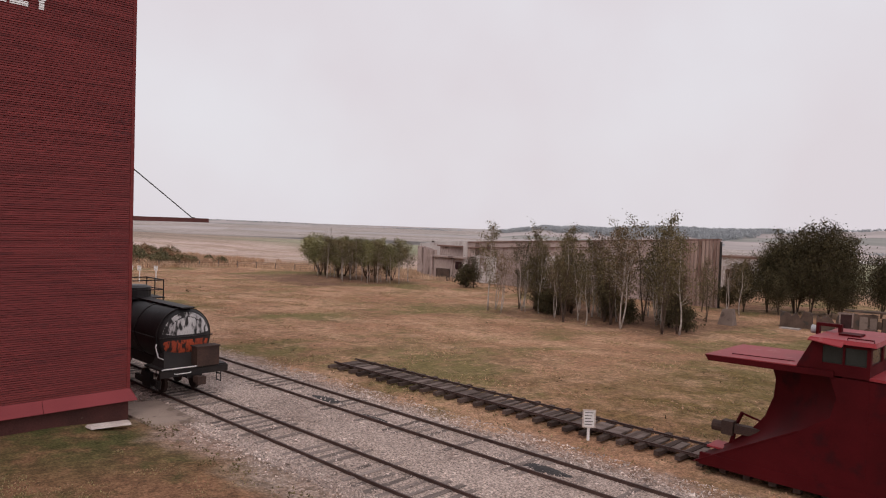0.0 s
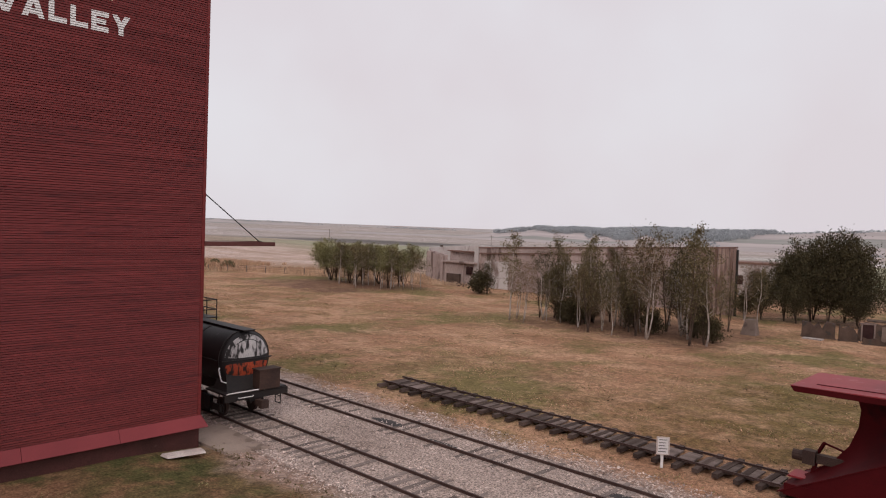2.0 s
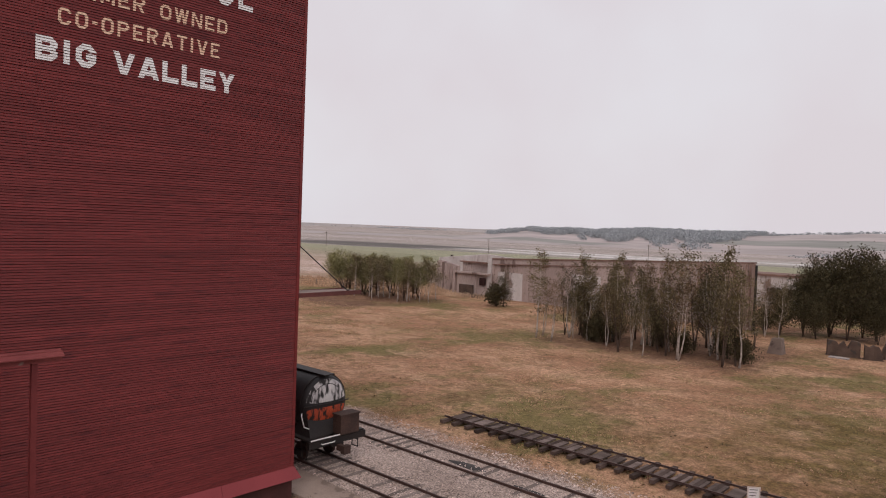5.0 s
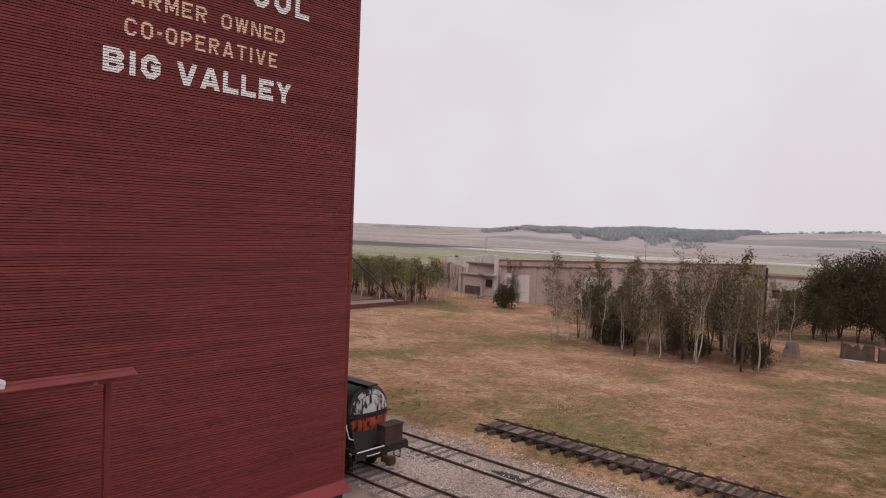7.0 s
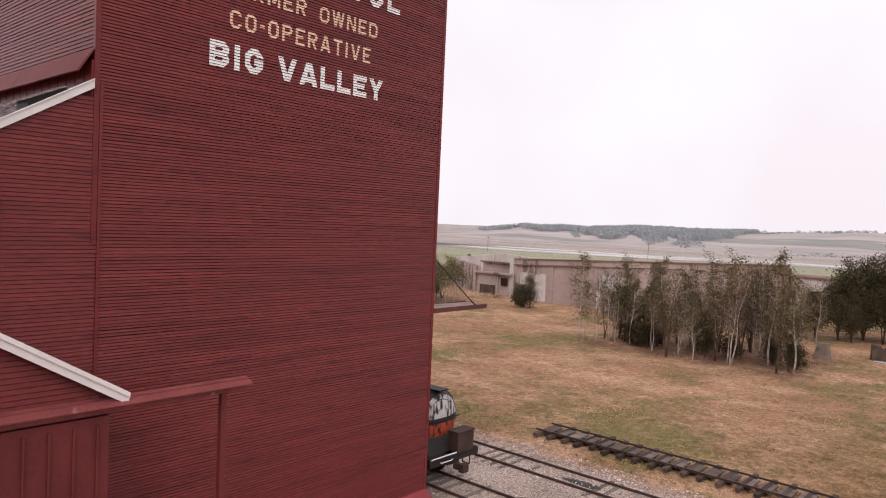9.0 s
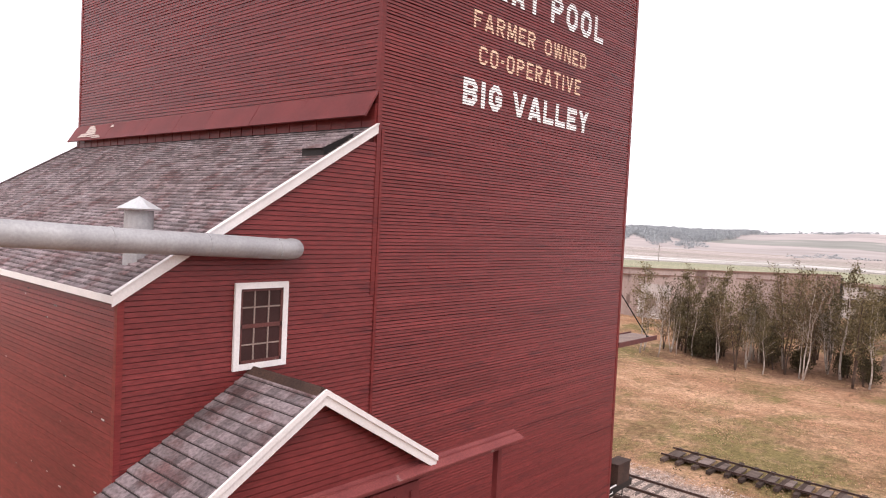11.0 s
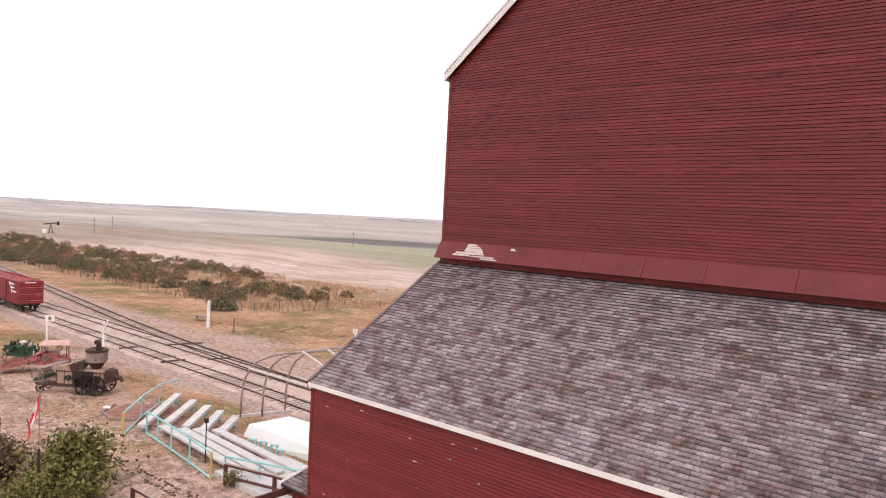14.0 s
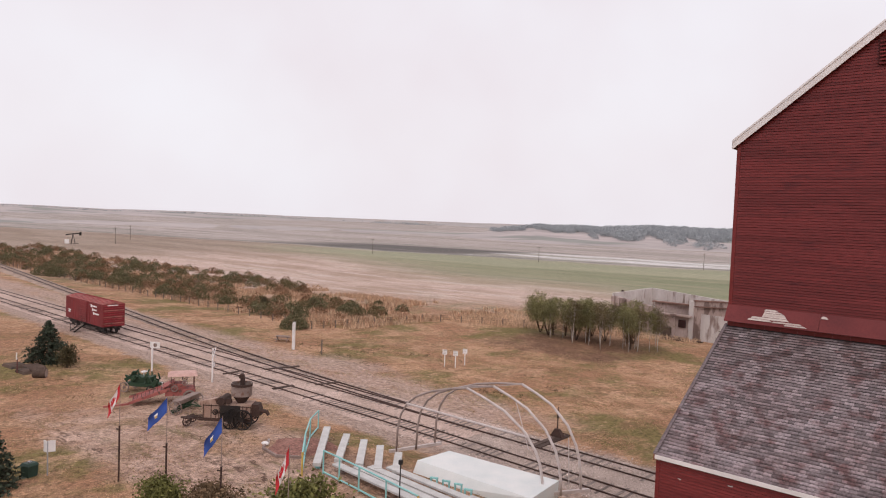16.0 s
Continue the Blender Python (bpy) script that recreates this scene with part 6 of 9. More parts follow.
def wall_run(a, c, za, zc, z0, th, material, label="", name="wall"):
    a, c = Vector((*a, 0)), Vector((*c, 0))
    n_ = (c - a).cross(Vector((0, 0, 1))).normalized() * th
    lo = [a, c, c - n_, a - n_]
    m = M().hexa([(p.x, p.y, z0) for p in lo], [(p.x, p.y, z) for p, z in zip(lo, (za, zc, zc, za))])
    return part(name, m, material, ruin, label, world=True)


A_, B_, C_, D_ = (-99.6, 97.6), (-88.6, 90.3), (-81.2, 91.0), (-37.3, 90.5)
zt = lambda x: 5.35 + (x + 81.2) * (7.45 - 5.35) / 43.9
main = wall_run(C_, D_, zt(-81.2), zt(-37.3), -2.2, 0.5, RUIN, "long stained concrete wall")
y_ = lambda x: 91.0 + (x + 81.2) * (90.5 - 91.0) / 43.9
xa, xb = -81.3, -37.3
cap = M().hexa([(xa, y_(xa) - 0.14, zt(xa) - 0.08), (xb, y_(xb) - 0.14, zt(xb) - 0.08), (xb, y_(xb) + 0.7, zt(xb) - 0.08), (xa, y_(xa) + 0.7, zt(xa) - 0.08)],
               [(xa, y_(xa) - 0.14, zt(xa) + 0.14), (xb, y_(xb) - 0.14, zt(xb) + 0.14), (xb, y_(xb) + 0.7, zt(xb) + 0.14), (xa, y_(xa) + 0.7, zt(xa) + 0.14)])
part("parapet", cap, RUIN_RUST, ruin, "rusty brown parapet", world=True)
for i in range(12):
    xa, xb = -81.2 + 36 * i / 12, -81.2 + 36 * (i + 1) / 12
    led = M().hexa([(xa, 90.75, zt(xa) - 1.0), (xb, 90.35, zt(xb) - 1.0), (xb, 91, zt(xb) - 1.0), (xa, 91, zt(xa) - 1.0)], [(xa, 90.75, zt(xa) - 0.85), (xb, 90.35, zt(xb) - 0.85), (xb, 91, zt(xb) - 0.85), (xa, 91, zt(xa) - 0.85)])
    part("ledge", led, RUIN_RUST, ruin, world=True)
y_ = lambda x: 91.0 + (x + 81.2) * (90.5 - 91.0) / 43.9
for x in (-81.0, -73.6, -66.2, -58.8, -51.4, -45.2):
    part("pilaster", M().box(x - 0.35, x + 0.35, y_(x) - 0.18, y_(x) + 0.05, -2.2, zt(x) - 1.0), RUIN, ruin, world=True)
for i, x in enumerate((-77.3, -69.9, -62.5, -55.1)):
    part("infill", M().box(x - 2.6, x + 2.6, y_(x) - 0.06, y_(x) + 0.05, -2.0, zt(x) - 2.3), RUIN_PALE if i % 2 == 0 else RUIN, ruin, "whitewashed bay", world=True)
# rusty cladding of the last bays
RUIN_CLAD = mat("faded_rust_cladding", (0.36, 0.25, 0.21), (0.27, 0.175, 0.145), 0.9, scale=0.7, stretch=(1, 1, 0.15), grain=0.2, c3=(0.17, 0.1, 0.08), spots=0.58, spot_scale=1.0)
for i in range(16):
    x = -45.0 + i * 0.5
    part("cladding_rib", M().box(x, x + 0.36, y_(x) - 0.14, y_(x) + 0.02, -1.6, zt(x) - 0.1), RUIN_CLAD, main, "faded rusty ribbed cladding", world=True)
wall_run((-37.5, 90.55), (-44.5, 108.0), 7.3, 6.2, -2.2, 0.45, RUIN_RUST, "dark end wall", "end_wall")
part("drainpipe", M().tube([(-37.0, 90.3, 7.2), (-37.0, 90.3, -1.5)], 0.16, 8), IRON, ruin, world=True)
# low office wing
wing = wall_run(B_, (-81.2, 90.9), 2.5, 2.5, -2.2, 0.45, RUIN, "low plastered wing wall")
part("ledge", M().box(-89.0, -81.2, 89.9, 90.9, 2.5, 2.78), RUIN, ruin, "projecting ledge", world=True)
wall_run((-88.4, 91.4), (-81.2, 92.2), 4.4, 4.4, 2.0, 0.4, RUIN, "upper set-back wall")
part("ledge", M().box(-88.8, -81.3, 91.0, 92.0, 4.4, 4.62), RUIN_RUST, ruin, world=True)
part("door_infill", M().box(-88.0, -84.9, 90.15, 90.5, -1.6, 0.5), RUIN_OLD, ruin, "grey boarded opening", world=True)
# dark slab in place of the shade inside the window
part("window_opening", M().box(-83.6, -82.4, 90.4, 90.85, 0.6, 1.9), GLASS, ruin, "dark slab for the shade in the window", world=True)
part("pilaster", M().box(-84.6, -84.2, 90.35, 90.7, -1.8, 2.4), RUIN, ruin, world=True)
part("pilaster", M().box(-81.9, -81.1, 90.5, 91.2, -2.0, 5.3), RUIN_PALE, ruin, world=True)
# side and back walls, open to the sky
sidew = wall_run(A_, B_, 4.0, 3.7, -2.2, 0.45, RUIN, "stained side wall with piers")
for i in range(7):
    u = i / 6.5
    px, py = A_[0] + (B_[0] - A_[0]) * u, A_[1] + (B_[1] - A_[1]) * u
    part("pilaster", M().box(px - 0.3, px + 0.3, py - 0.6, py + 0.1, -2.2, 3.9 - 0.3 * u), RUIN, ruin, world=True)
wall_run(A_, (-97.0, 109.0), 4.5, 5.2, -2.2, 0.45, RUIN_PALE, "whitewashed inner wall")
wall_run((-97.0, 109.0), (-79.0, 103.0), 5.2, 4.6, -2.2, 0.45, RUIN_PALE, "whitewashed inner wall")
wall_run((-79.0, 103.0), (-44.5, 108.0), 4.8, 6.2, -2.2, 0.45, RUIN, "back wall")
part("post", M().box(-99.6, -99.2, 100.5, 100.9, -1.5, 5.0), RUIN_OLD, ruin, world=True)
rub = M()
rr = random.Random(4)
for i in range(14):
    x, y = rr.uniform(-86, -80), rr.uniform(87.2, 89.6)
    rub.box(x, x + rr.uniform(0.5, 1.8), y, y + rr.uniform(0.3, 0.7), zg(x, y) - 0.1, zg(x, y) + rr.uniform(0.1, 0.35))
solid("rubble", rub, RUIN_OLD, "broken concrete rubble below the ruin wall", kind="stuff")
# second pale wall farther right
far = thing("concrete_outbuilding", "pale low concrete outbuilding behind the trees", "ruined building", (-45.0, 127.0, -2.0))
part("wall", M().box(-7.0, 9.5, -1, 6, -0.5, 6.1), RUIN_PALE, far)
part("roof", M().box(-7.3, 9.8, -1.3, 6.3, 6.1, 6.45), RUIN_RUST, far)
# dark slabs in place of the shade inside the openings
for i in range(4):
    part("window_opening", M().box(-5.5 + i * 3.6, -4.2 + i * 3.6, -1.05, -0.9, 2.4, 4.0), GLASS, far)

# ---- trees ----
def leaf_mesh(name, pts, size, material, seed, flat=0.0):
    rg = np.random.default_rng(seed)
    p = np.asarray(pts, float)
    n_ = len(p)
    a = rg.normal(size=(n_, 3))
    a[:, 2] *= 1 - flat
    a /= np.linalg.norm(a, axis=1)[:, None]
    b_ = np.cross(a, rg.normal(size=(n_, 3)))
    b_ /= np.linalg.norm(b_, axis=1)[:, None]
    s = (size * rg.uniform(0.55, 1.25, n_))[:, None]
    a, b_ = a * s, b_ * s * 0.62
    v = np.stack([p - a, p + b_ - a * 0.1, p + a, p - b_ - a * 0.1], 1).reshape(-1, 3)
    me = bpy.data.meshes.new(name)
    me.from_pydata(v.tolist(), [], np.arange(n_ * 4).reshape(-1, 4).tolist())
    me.materials.append(material)
    me.update()
    return me


def grow(seed, H, r0, nlimb, first, spread, rise=0.7, stems=1, splay=0.12):
    """Trunk mesh and the points that carry leaves."""
    rr, m, tips = random.Random(seed), M(), []
    for st in range(stems):
        az, lean = rr.uniform(0, 6.28), splay * rr.uniform(0.3, 1) * (1 if stems > 1 else 0.5)
        hh = H * (1 if st == 0 else rr.uniform(0.7, 0.97))
        path, rad = [], []
        for i in range(9):
            t = i / 8
            path.append(Vector((lean * hh * t * math.cos(az) + 0.035 * hh * noise.noise((t * 2.6, seed + st * 7, 0)), lean * hh * t * math.sin(az) + 0.035 * hh * noise.noise((t * 2.6, seed + st * 7, 9)), hh * t - 0.15)))
            rad.append(r0 * (1 - 0.9 * t) * (1.25 if i == 0 else 1))
        m.tube(path, rad, 7)
        for k in range(nlimb):
            t = first + (0.97 - first) * (k + rr.random()) / nlimb
            base = path[int(t * 8)].lerp(path[min(8, int(t * 8) + 1)], t * 8 % 1)
            az2, L = rr.uniform(0, 6.28), spread * (1.05 - 0.75 * ((t - first) / (1 - first)) ** 1.2) * rr.uniform(0.55, 1.1)
            d = Vector((math.cos(az2), math.sin(az2), rise * rr.uniform(0.5, 1.4)))
            limb = [base]
            for j in range(1, 5):
                limb.append(base + d * (L * j / 4) + Vector((0, 0, 0.12 * L * (j / 4) ** 2)) + Vector((rr.gauss(0, 0.06), rr.gauss(0, 0.06), 0)) * L)
            rb = r0 * 0.3 * (1 - 0.7 * t)
            m.tube(limb, [rb, rb * 0.8, rb * 0.6, rb * 0.4, rb * 0.15], 5, cap=False)
            for j in range(1, 5):
                tips.append((limb[j], L))
                for q in range(2):
                    e = limb[j] + Vector((rr.gauss(0, 0.35), rr.gauss(0, 0.35), rr.uniform(-0.05, 0.5))) * L * 0.55
                    m.tube([limb[j], limb[j].lerp(e, 0.5) + Vector((0, 0, 0.03)), e], [rb * 0.35, rb * 0.25, rb * 0.1], 4, cap=False)
                    tips.append((e, L))
    return m, tips


def tree_proto(name, label, seed, H, r0, bark, leaf, nlimb, first, spread, nleaf, size, cluster, rise=0.7, stems=1, splay=0.12, group=""):
    m, tips = grow(seed, H, r0, nlimb, first, spread, rise, stems, splay)
    rr = random.Random(seed + 99)
    pts = []
    for i in range(nleaf):
        p, L = rr.choice(tips)
        c = cluster * (0.5 + 0.5 * L / spread)
        pts.append((p.x + rr.gauss(0, c), p.y + rr.gauss(0, c), max(0.12, p.z + rr.gauss(0, c * 0.8))))
    t = thing(name, label, "bush" if "bush" in name else "tree", (0, 0, 0), 0, group)
    part("trunk", m, bark, t, smooth=True)
    o = new("crown", leaf_mesh("crown", pts, size, leaf, seed))
    o.parent = t
    return t


def place(proto, x, y, s=1.0, rz=0.0, label="", sink=0.0, sz=None):
    ob = copy_thing(proto, Matrix.Translation((x, y, zg(x, y) - sink)) @ Matrix.Rotation(radians(rz), 4, "Z") @ Matrix.Diagonal((s, s, sz or s, 1)))
    return tagged(ob, label)


protos = []
birch = [tree_proto("birch_tree", "slender pale-barked birch with thin olive leaves", 31 + i, 9.6, (0.095, 0.08, 0.085, 0.08)[i], (BARK_PALE, BARK_PALE, BARK_DARK, BARK_PALE)[i], (LEAF, LEAF_DRY, LEAF, LEAF_DARK)[i], 19, (0.28, 0.34, 0.24, 0.28)[i], 1.9, (1900, 1300, 2000, 2000)[i], 0.09, 0.34, 0.85, (1, 2, 2, 3)[i], 0.16, "grove of birches in the field") for i in range(4)]
dense = [tree_proto("poplar_tree", "leafy dark olive poplar on a brown trunk", 51 + i, 8.2, 0.13, BARK_DARK, (LEAF_DARK, LEAF_DRY)[i], 20, 0.14, 2.4, 3000, 0.1, 0.45, 0.65, 3, 0.2, "grove of birches in the field") for i in range(2)]
round_ = [tree_proto("poplar_tree", "broad leafy green tree on slender brown trunks", 61 + i, 6.6, 0.06, BARK_DARK, (LEAF_FRESH, LEAF_DARK)[i], (13, 20)[i], (0.36, 0.2)[i], (2.6, 3.1)[i], (7000, 15000)[i], (0.1, 0.09)[i], (0.5, 0.5)[i], (0.35, 0.5)[i], 6, (0.55, 0.34)[i], "trees round the field") for i in range(2)]
young = [tree_proto("birch_tree", "young slender birch with olive leaves and a bare lower trunk", 101 + i, 6.2, 0.055, BARK_PALE, (LEAF_FRESH, LEAF)[i], 14, 0.4, 1.7, 1500, 0.09, 0.36, 0.6, (1, 2)[i], 0.1, "young birches at the field edge") for i in range(2)]
bush = [tree_proto("round_bush", "dense dark green round bush", 71 + i, (1.9, 2.6)[i], 0.05, BARK_DARK, (LEAF_DARK, LEAF_DARK)[i], 14, 0.08, 1.2, 2600, 0.085, 0.26, 0.5, 4, 0.3, "bushes") for i in range(2)]
protos = birch + dense + round_ + bush + young

# birch grove: front row, then depth
rr = random.Random(8)
front = [(-49.0, 58.4), (-46.7, 57.8), (-48.6, 63.4), (-47.2, 62.1), (-46.3, 61.5), (-46.0, 63.1), (-44.7, 61.8), (-41.4, 60.0), (-38.9, 57.9), (-38.6, 60.0), (-36.4, 58.0), (-35.1, 60.3), (-33.6, 59.4), (-33.1, 58.7), (-34.6, 65.8), (-32.3, 64.2), (-30.8, 62.4), (-29.1, 58.9), (-28.0, 60.0), (-49.4, 60.2), (-43.0, 62.6)]
tall = (1.0, 0.66, 0.72, 0.86, 0.6, 1.0, 0.75, 0.64, 0.92, 0.7, 0.62, 1.02, 0.74, 1.0, 1.1, 0.8, 1.14, 1.02, 0.96, 0.7, 0.84)
for i, ((x, y), k) in enumerate(zip(front, tall)):
    place(birch[(0, 1, 2, 3, 0, 2)[i % 6]], x, y, k, rr.uniform(0, 360))
for i in range(26):
    x = rr.uniform(-48.5, -28.0)
    y = rr.uniform(63.0, 74) - 0.06 * (x + 40)
    if i % 6:
        place(birch[rr.randrange(3)], x, y, rr.uniform(0.6, 1.05), rr.uniform(0, 360))
    else:
        place(dense[rr.randrange(2)], x, y, rr.uniform(0.5, 0.78), rr.uniform(0, 360))
for x, y, s in ((-43.5, 61.7, 1.15), (-44.6, 62.3, 0.8), (-38.2, 65.9, 1.3), (-34.4, 62.6, 1.0), (-28.4, 62.4, 1.0), (-30.9, 64, 1.0)):
    place(bush[1], x, y, s, rr.uniform(0, 360), "dark undergrowth bush below the birches")
# bush before the ruin wall
place(dense[0], -70.5, 80.5, 0.72, 30, "leafy dark bush tree before the ruin wall")
place(bush[0], -71.6, 80.0, 1.7, 0)
# left clump
for i, (x, y, s) in enumerate(((-98.4, 72.6, 1.08), (-101.2, 74.4, 0.95), (-92.8, 72.0, 1.0), (-95.2, 75.2, 1.0), (-89.4, 75.4, 0.95), (-85.6, 77.4, 0.85))):
    place(round_[0], x, y, s, i * 77)
for i, (x, y) in enumerate(((-95.5, 72.4), (-93.3, 71.6), (-89.3, 69.9), (-86.0, 67.6), (-82.4, 69.5), (-81.6, 70.8), (-80.5, 72.4), (-88.8, 72.6), (-85.4, 74.5), (-83.7, 74.7), (-86.4, 79.7), (-81.7, 77.4), (-90.6, 71.2), (-87.6, 70.4), (-84.4, 71.6), (-79.7, 73.6), (-97.0, 70.9), (-91.6, 68.8), (-83.0, 72.8))):
    place(young[i % 2], x, y, rr.uniform(0.85, 1.12), rr.uniform(0, 360))
    if i % 4 == 0:
        place(dense[1], x - 0.8, y + 2.2, rr.uniform(0.5, 0.66), rr.uniform(0, 360))
# dark trees on the right
for i, (x, y, s, sz) in enumerate(((-26.6, 92.4, 1.15, 1.68), (-31.2, 91.0, 1.0, 1.3), (-29.0, 94.2, 1.2, 1.55), (-24.0, 95.0, 1.15, 1.35), (-33.4, 89.2, 0.8, 0.9), (-20.6, 99.0, 1.1, 1.1), (-26.0, 97.5, 1.2, 1.5), (-35.0, 88.0, 0.5, 0.55), (-29.4, 89.8, 0.75, 0.85), (-23.2, 92.0, 0.8, 0.8))):
    place(round_[1], x, y, s, i * 61, "large dark leafy tree beside the ruin", 0.0, sz)
for i, (x, y, s) in enumerate(((-31.9, 84.0, 0.7), (-34.2, 86.0, 0.75), (-36.0, 83.0, 0.6))):
    place(birch[i % 3], x, y, s, i * 50)
for i in range(14):
    place(round_[1] if i % 2 else dense[0], -16 + i * 4.2 + rr.uniform(-1, 1), 112 + rr.uniform(0, 22), rr.uniform(0.8, 1.15), rr.uniform(0, 360), "dark tree in the farther row")
# brown undergrowth of saplings in the grove
for i in range(8):
    x = rr.uniform(-45.5, -27.6)
    place(dense[i % 2], x, rr.uniform(61.2, 66.5) - 0.06 * (x + 40), rr.uniform(0.36, 0.62), rr.uniform(0, 360), "low brown sapling below the birches")
for ob, (x, y, s) in zip(protos, ((-42.6, 63.5, 1.0), (-39.9, 64.6, 0.95), (-36.8, 66.0, 1.05), (-32.6, 65.4, 1.0), (-44.8, 66.5, 0.85), (-34.6, 69.0, 0.9), (-93.5, 78.5, 0.95), (-29.5, 97.0, 1.2), (-150.0, 52.0, 1.1), (-46.2, 64.8, 0.9), (-91.0, 73.2, 1.0), (-86.8, 72.0, 1.05))):
    ob.matrix_basis = Matrix.Translation((x, y, zg(x, y))) @ Matrix.Diagonal((s, s, s, 1))

# brush, tall grass and fence towards the valley
def band(rr, near, far_, x0=-360, x1=-124):
    x = rr.uniform(x0, x1)
    u = rr.random()
    return x, 44.5 + (-124 - x) * 0.012 + near + (far_ - near) * u, rr.uniform(0.6, 1.5)


def shrubs(name, label, material, seed, centres, per, size, kind="stuff", cat=""):
    """Rounded shrubs with ragged tops, as one mesh of leaves."""
    rr, pts = random.Random(seed), []
    for x, y, s in centres:
        squash, tall = (1.05, 1.15) if cat else (rr.uniform(0.8, 1.4), rr.uniform(0.85, 1.4))
        for k in range(int(per * s * s)):
            u, az_ = rr.random() ** 1.35, rr.uniform(0, 6.28)
            lump = 1 + 0.35 * noise.noise((math.cos(az_) * 1.5 + x, math.sin(az_) * 1.5 + y, u * 2))
            q = math.sqrt(max(0.05, 1 - u * u)) * s * lump * rr.uniform(0.6, 1.05)
            pts.append((x + q * math.cos(az_) * squash, y + q * math.sin(az_), zg(x, y) + s * tall * (0.06 + 0.95 * u * lump * rr.uniform(0.85, 1.1))))
    return tagged(new(name, leaf_mesh(name, pts, size, material, seed)), label, cat, kind=kind)


rr = random.Random(41)
dark = [(-145, 61, 2.3), (-147.5, 62, 1.6), (-135, 61, 2.4), (-138, 62.5, 1.7), (-136, 50, 1.9), (-138.6, 50.5, 2.0), (-142, 46.5, 1.9), (-139.5, 47.5, 1.5), (-146, 48, 1.7), (-178, 46.5, 2.0), (-181, 47.5, 1.5), (-216, 49, 2.3),
        (-220, 50, 1.8), (-133, 73, 1.4), (-177, 54, 2.0), (-142, 75, 1.2), (-232, 42.6, 3.6), (-229, 43.5, 2.2), (-205, 50, 2.2), (-209, 49, 1.7), (-160, 50, 1.6), (-170, 49, 1.4), (-151, 55, 1.3), (-132, 66, 1.3)]
for i in range(85):
    x = rr.uniform(-340, -190)
    dark.append((x, rr.uniform(46, 84), rr.uniform(0.9, 2.4)))
shrubs("brush", "rounded dark green shrubs along the railway fence", LEAF_BRUSH, 3, dark, 210, 0.16)
def in_brush(lo, hi):
    """A spot in the brush, which widens away from the elevator."""
    while True:
        x, y = rr.uniform(-390, -128), rr.uniform(45, 98)
        if y < 72 + 22 * S(-150, -200, x) and noise.noise((x * 0.06, y * 0.09, 3)) > -0.18:
            return x, y, rr.uniform(lo, hi)
shrubs("brush", "dull olive shrubs in dry grass", LEAF, 4, [in_brush(0.8, 1.9) for i in range(240)], 150, 0.16)
shrubs("brush", "rust brown autumn shrubs in dry grass", LEAF_RUST, 5, [in_brush(0.6, 1.8) for i in range(400)], 150, 0.15)


def blades(name, label, material, seed, n_, region, hgt, wid):
    """Upright grass blades, each one thin leaning triangle."""
    rg, rr = np.random.default_rng(seed), random.Random(seed)
    base = np.array([region(rr) for i in range(n_)])
    az_, ln = rg.uniform(0, 6.28, n_), rg.normal(0, 0.25, (n_, 2))
    hh = hgt * rg.uniform(0.5, 1.3, n_)
    w_ = wid * rg.uniform(0.6, 1.3, n_)
    d = np.stack([np.cos(az_) * w_, np.sin(az_) * w_, np.zeros(n_)], 1)
    tip = base + np.stack([ln[:, 0] * hh, ln[:, 1] * hh, hh], 1)
    v = np.stack([base - d, base + d, tip], 1).reshape(-1, 3)
    me = bpy.data.meshes.new(name)
    me.from_pydata(v.tolist(), [], np.arange(n_ * 3).reshape(-1, 3).tolist())
    me.materials.append(material)
    me.update()
    return tagged(new(name, me), label, kind="stuff")


def weeds(name, label, material, seed, n_, x0, x1, y0, y1, lo, hi, thr=0.0):
    rr, spots_ = random.Random(seed), []
    while len(spots_) < n_:
        x, y = rr.uniform(x0, x1), rr.uniform(y0, y1)
        if noise.noise((x * 0.12, y * 0.25, seed)) > thr and not 12 < y < 23:
            spots_.append((x, y, rr.uniform(lo, hi)))
    return shrubs(name, label, material, seed, spots_, 260, 0.05)
weeds("weeds", "low dark weeds scattered over the mown field", LEAF_DARK, 61, 150, -112, -74, 29, 42, 0.12, 0.38, 0.12)
weeds("weeds", "brown withered weeds in the yard", LEAF_DRY, 62, 260, -116, -60, -14, 9, 0.08, 0.26, 0.1)
weeds("weeds", "small green weeds in the yard", LEAF, 63, 160, -116, -60, -14, 11, 0.08, 0.24, 0.12)
weeds("weeds", "small dark weeds in the mown field", LEAF_DARK, 64, 170, -45, 0, 24, 55, 0.06, 0.17, 0.15)
GRASS_RED = mat("rusty_tall_grass", (0.46, 0.27, 0.17), (0.36, 0.21, 0.135), 0.9, scale=0.12, fine=2, grain=0.2, island=0.35, bump=0)
def on_band(rr):
    while True:
        x, y, s = band(rr, -1.5, 50, -360, -120)
        if noise.noise((x * 0.08, y * 0.1, 6)) + 0.6 * noise.noise((x * 0.4, y * 0.4, 2)) > -0.12 + 0.5 * S(72, 95, y):
            break
    return x, y, zg(x, y) - 0.03
def on_back(rr):
    u, v = rr.random(), rr.random()
    x, y = -121.5 + 42 * u, 46 + 22 * S(0, 0.06, u) + 20 * u + 30 * v * (1 - 0.4 * u)
    return x, y, zg(x, y) - 0.03
blades("tall_grass", "dry tan tall grass beside the fence", DRY_GRASS, 6, 60000, on_band, 0.7, 0.1)
blades("tall_grass", "reddish brown tall grass in the brush", GRASS_RED, 8, 26000, on_band, 0.85, 0.11)
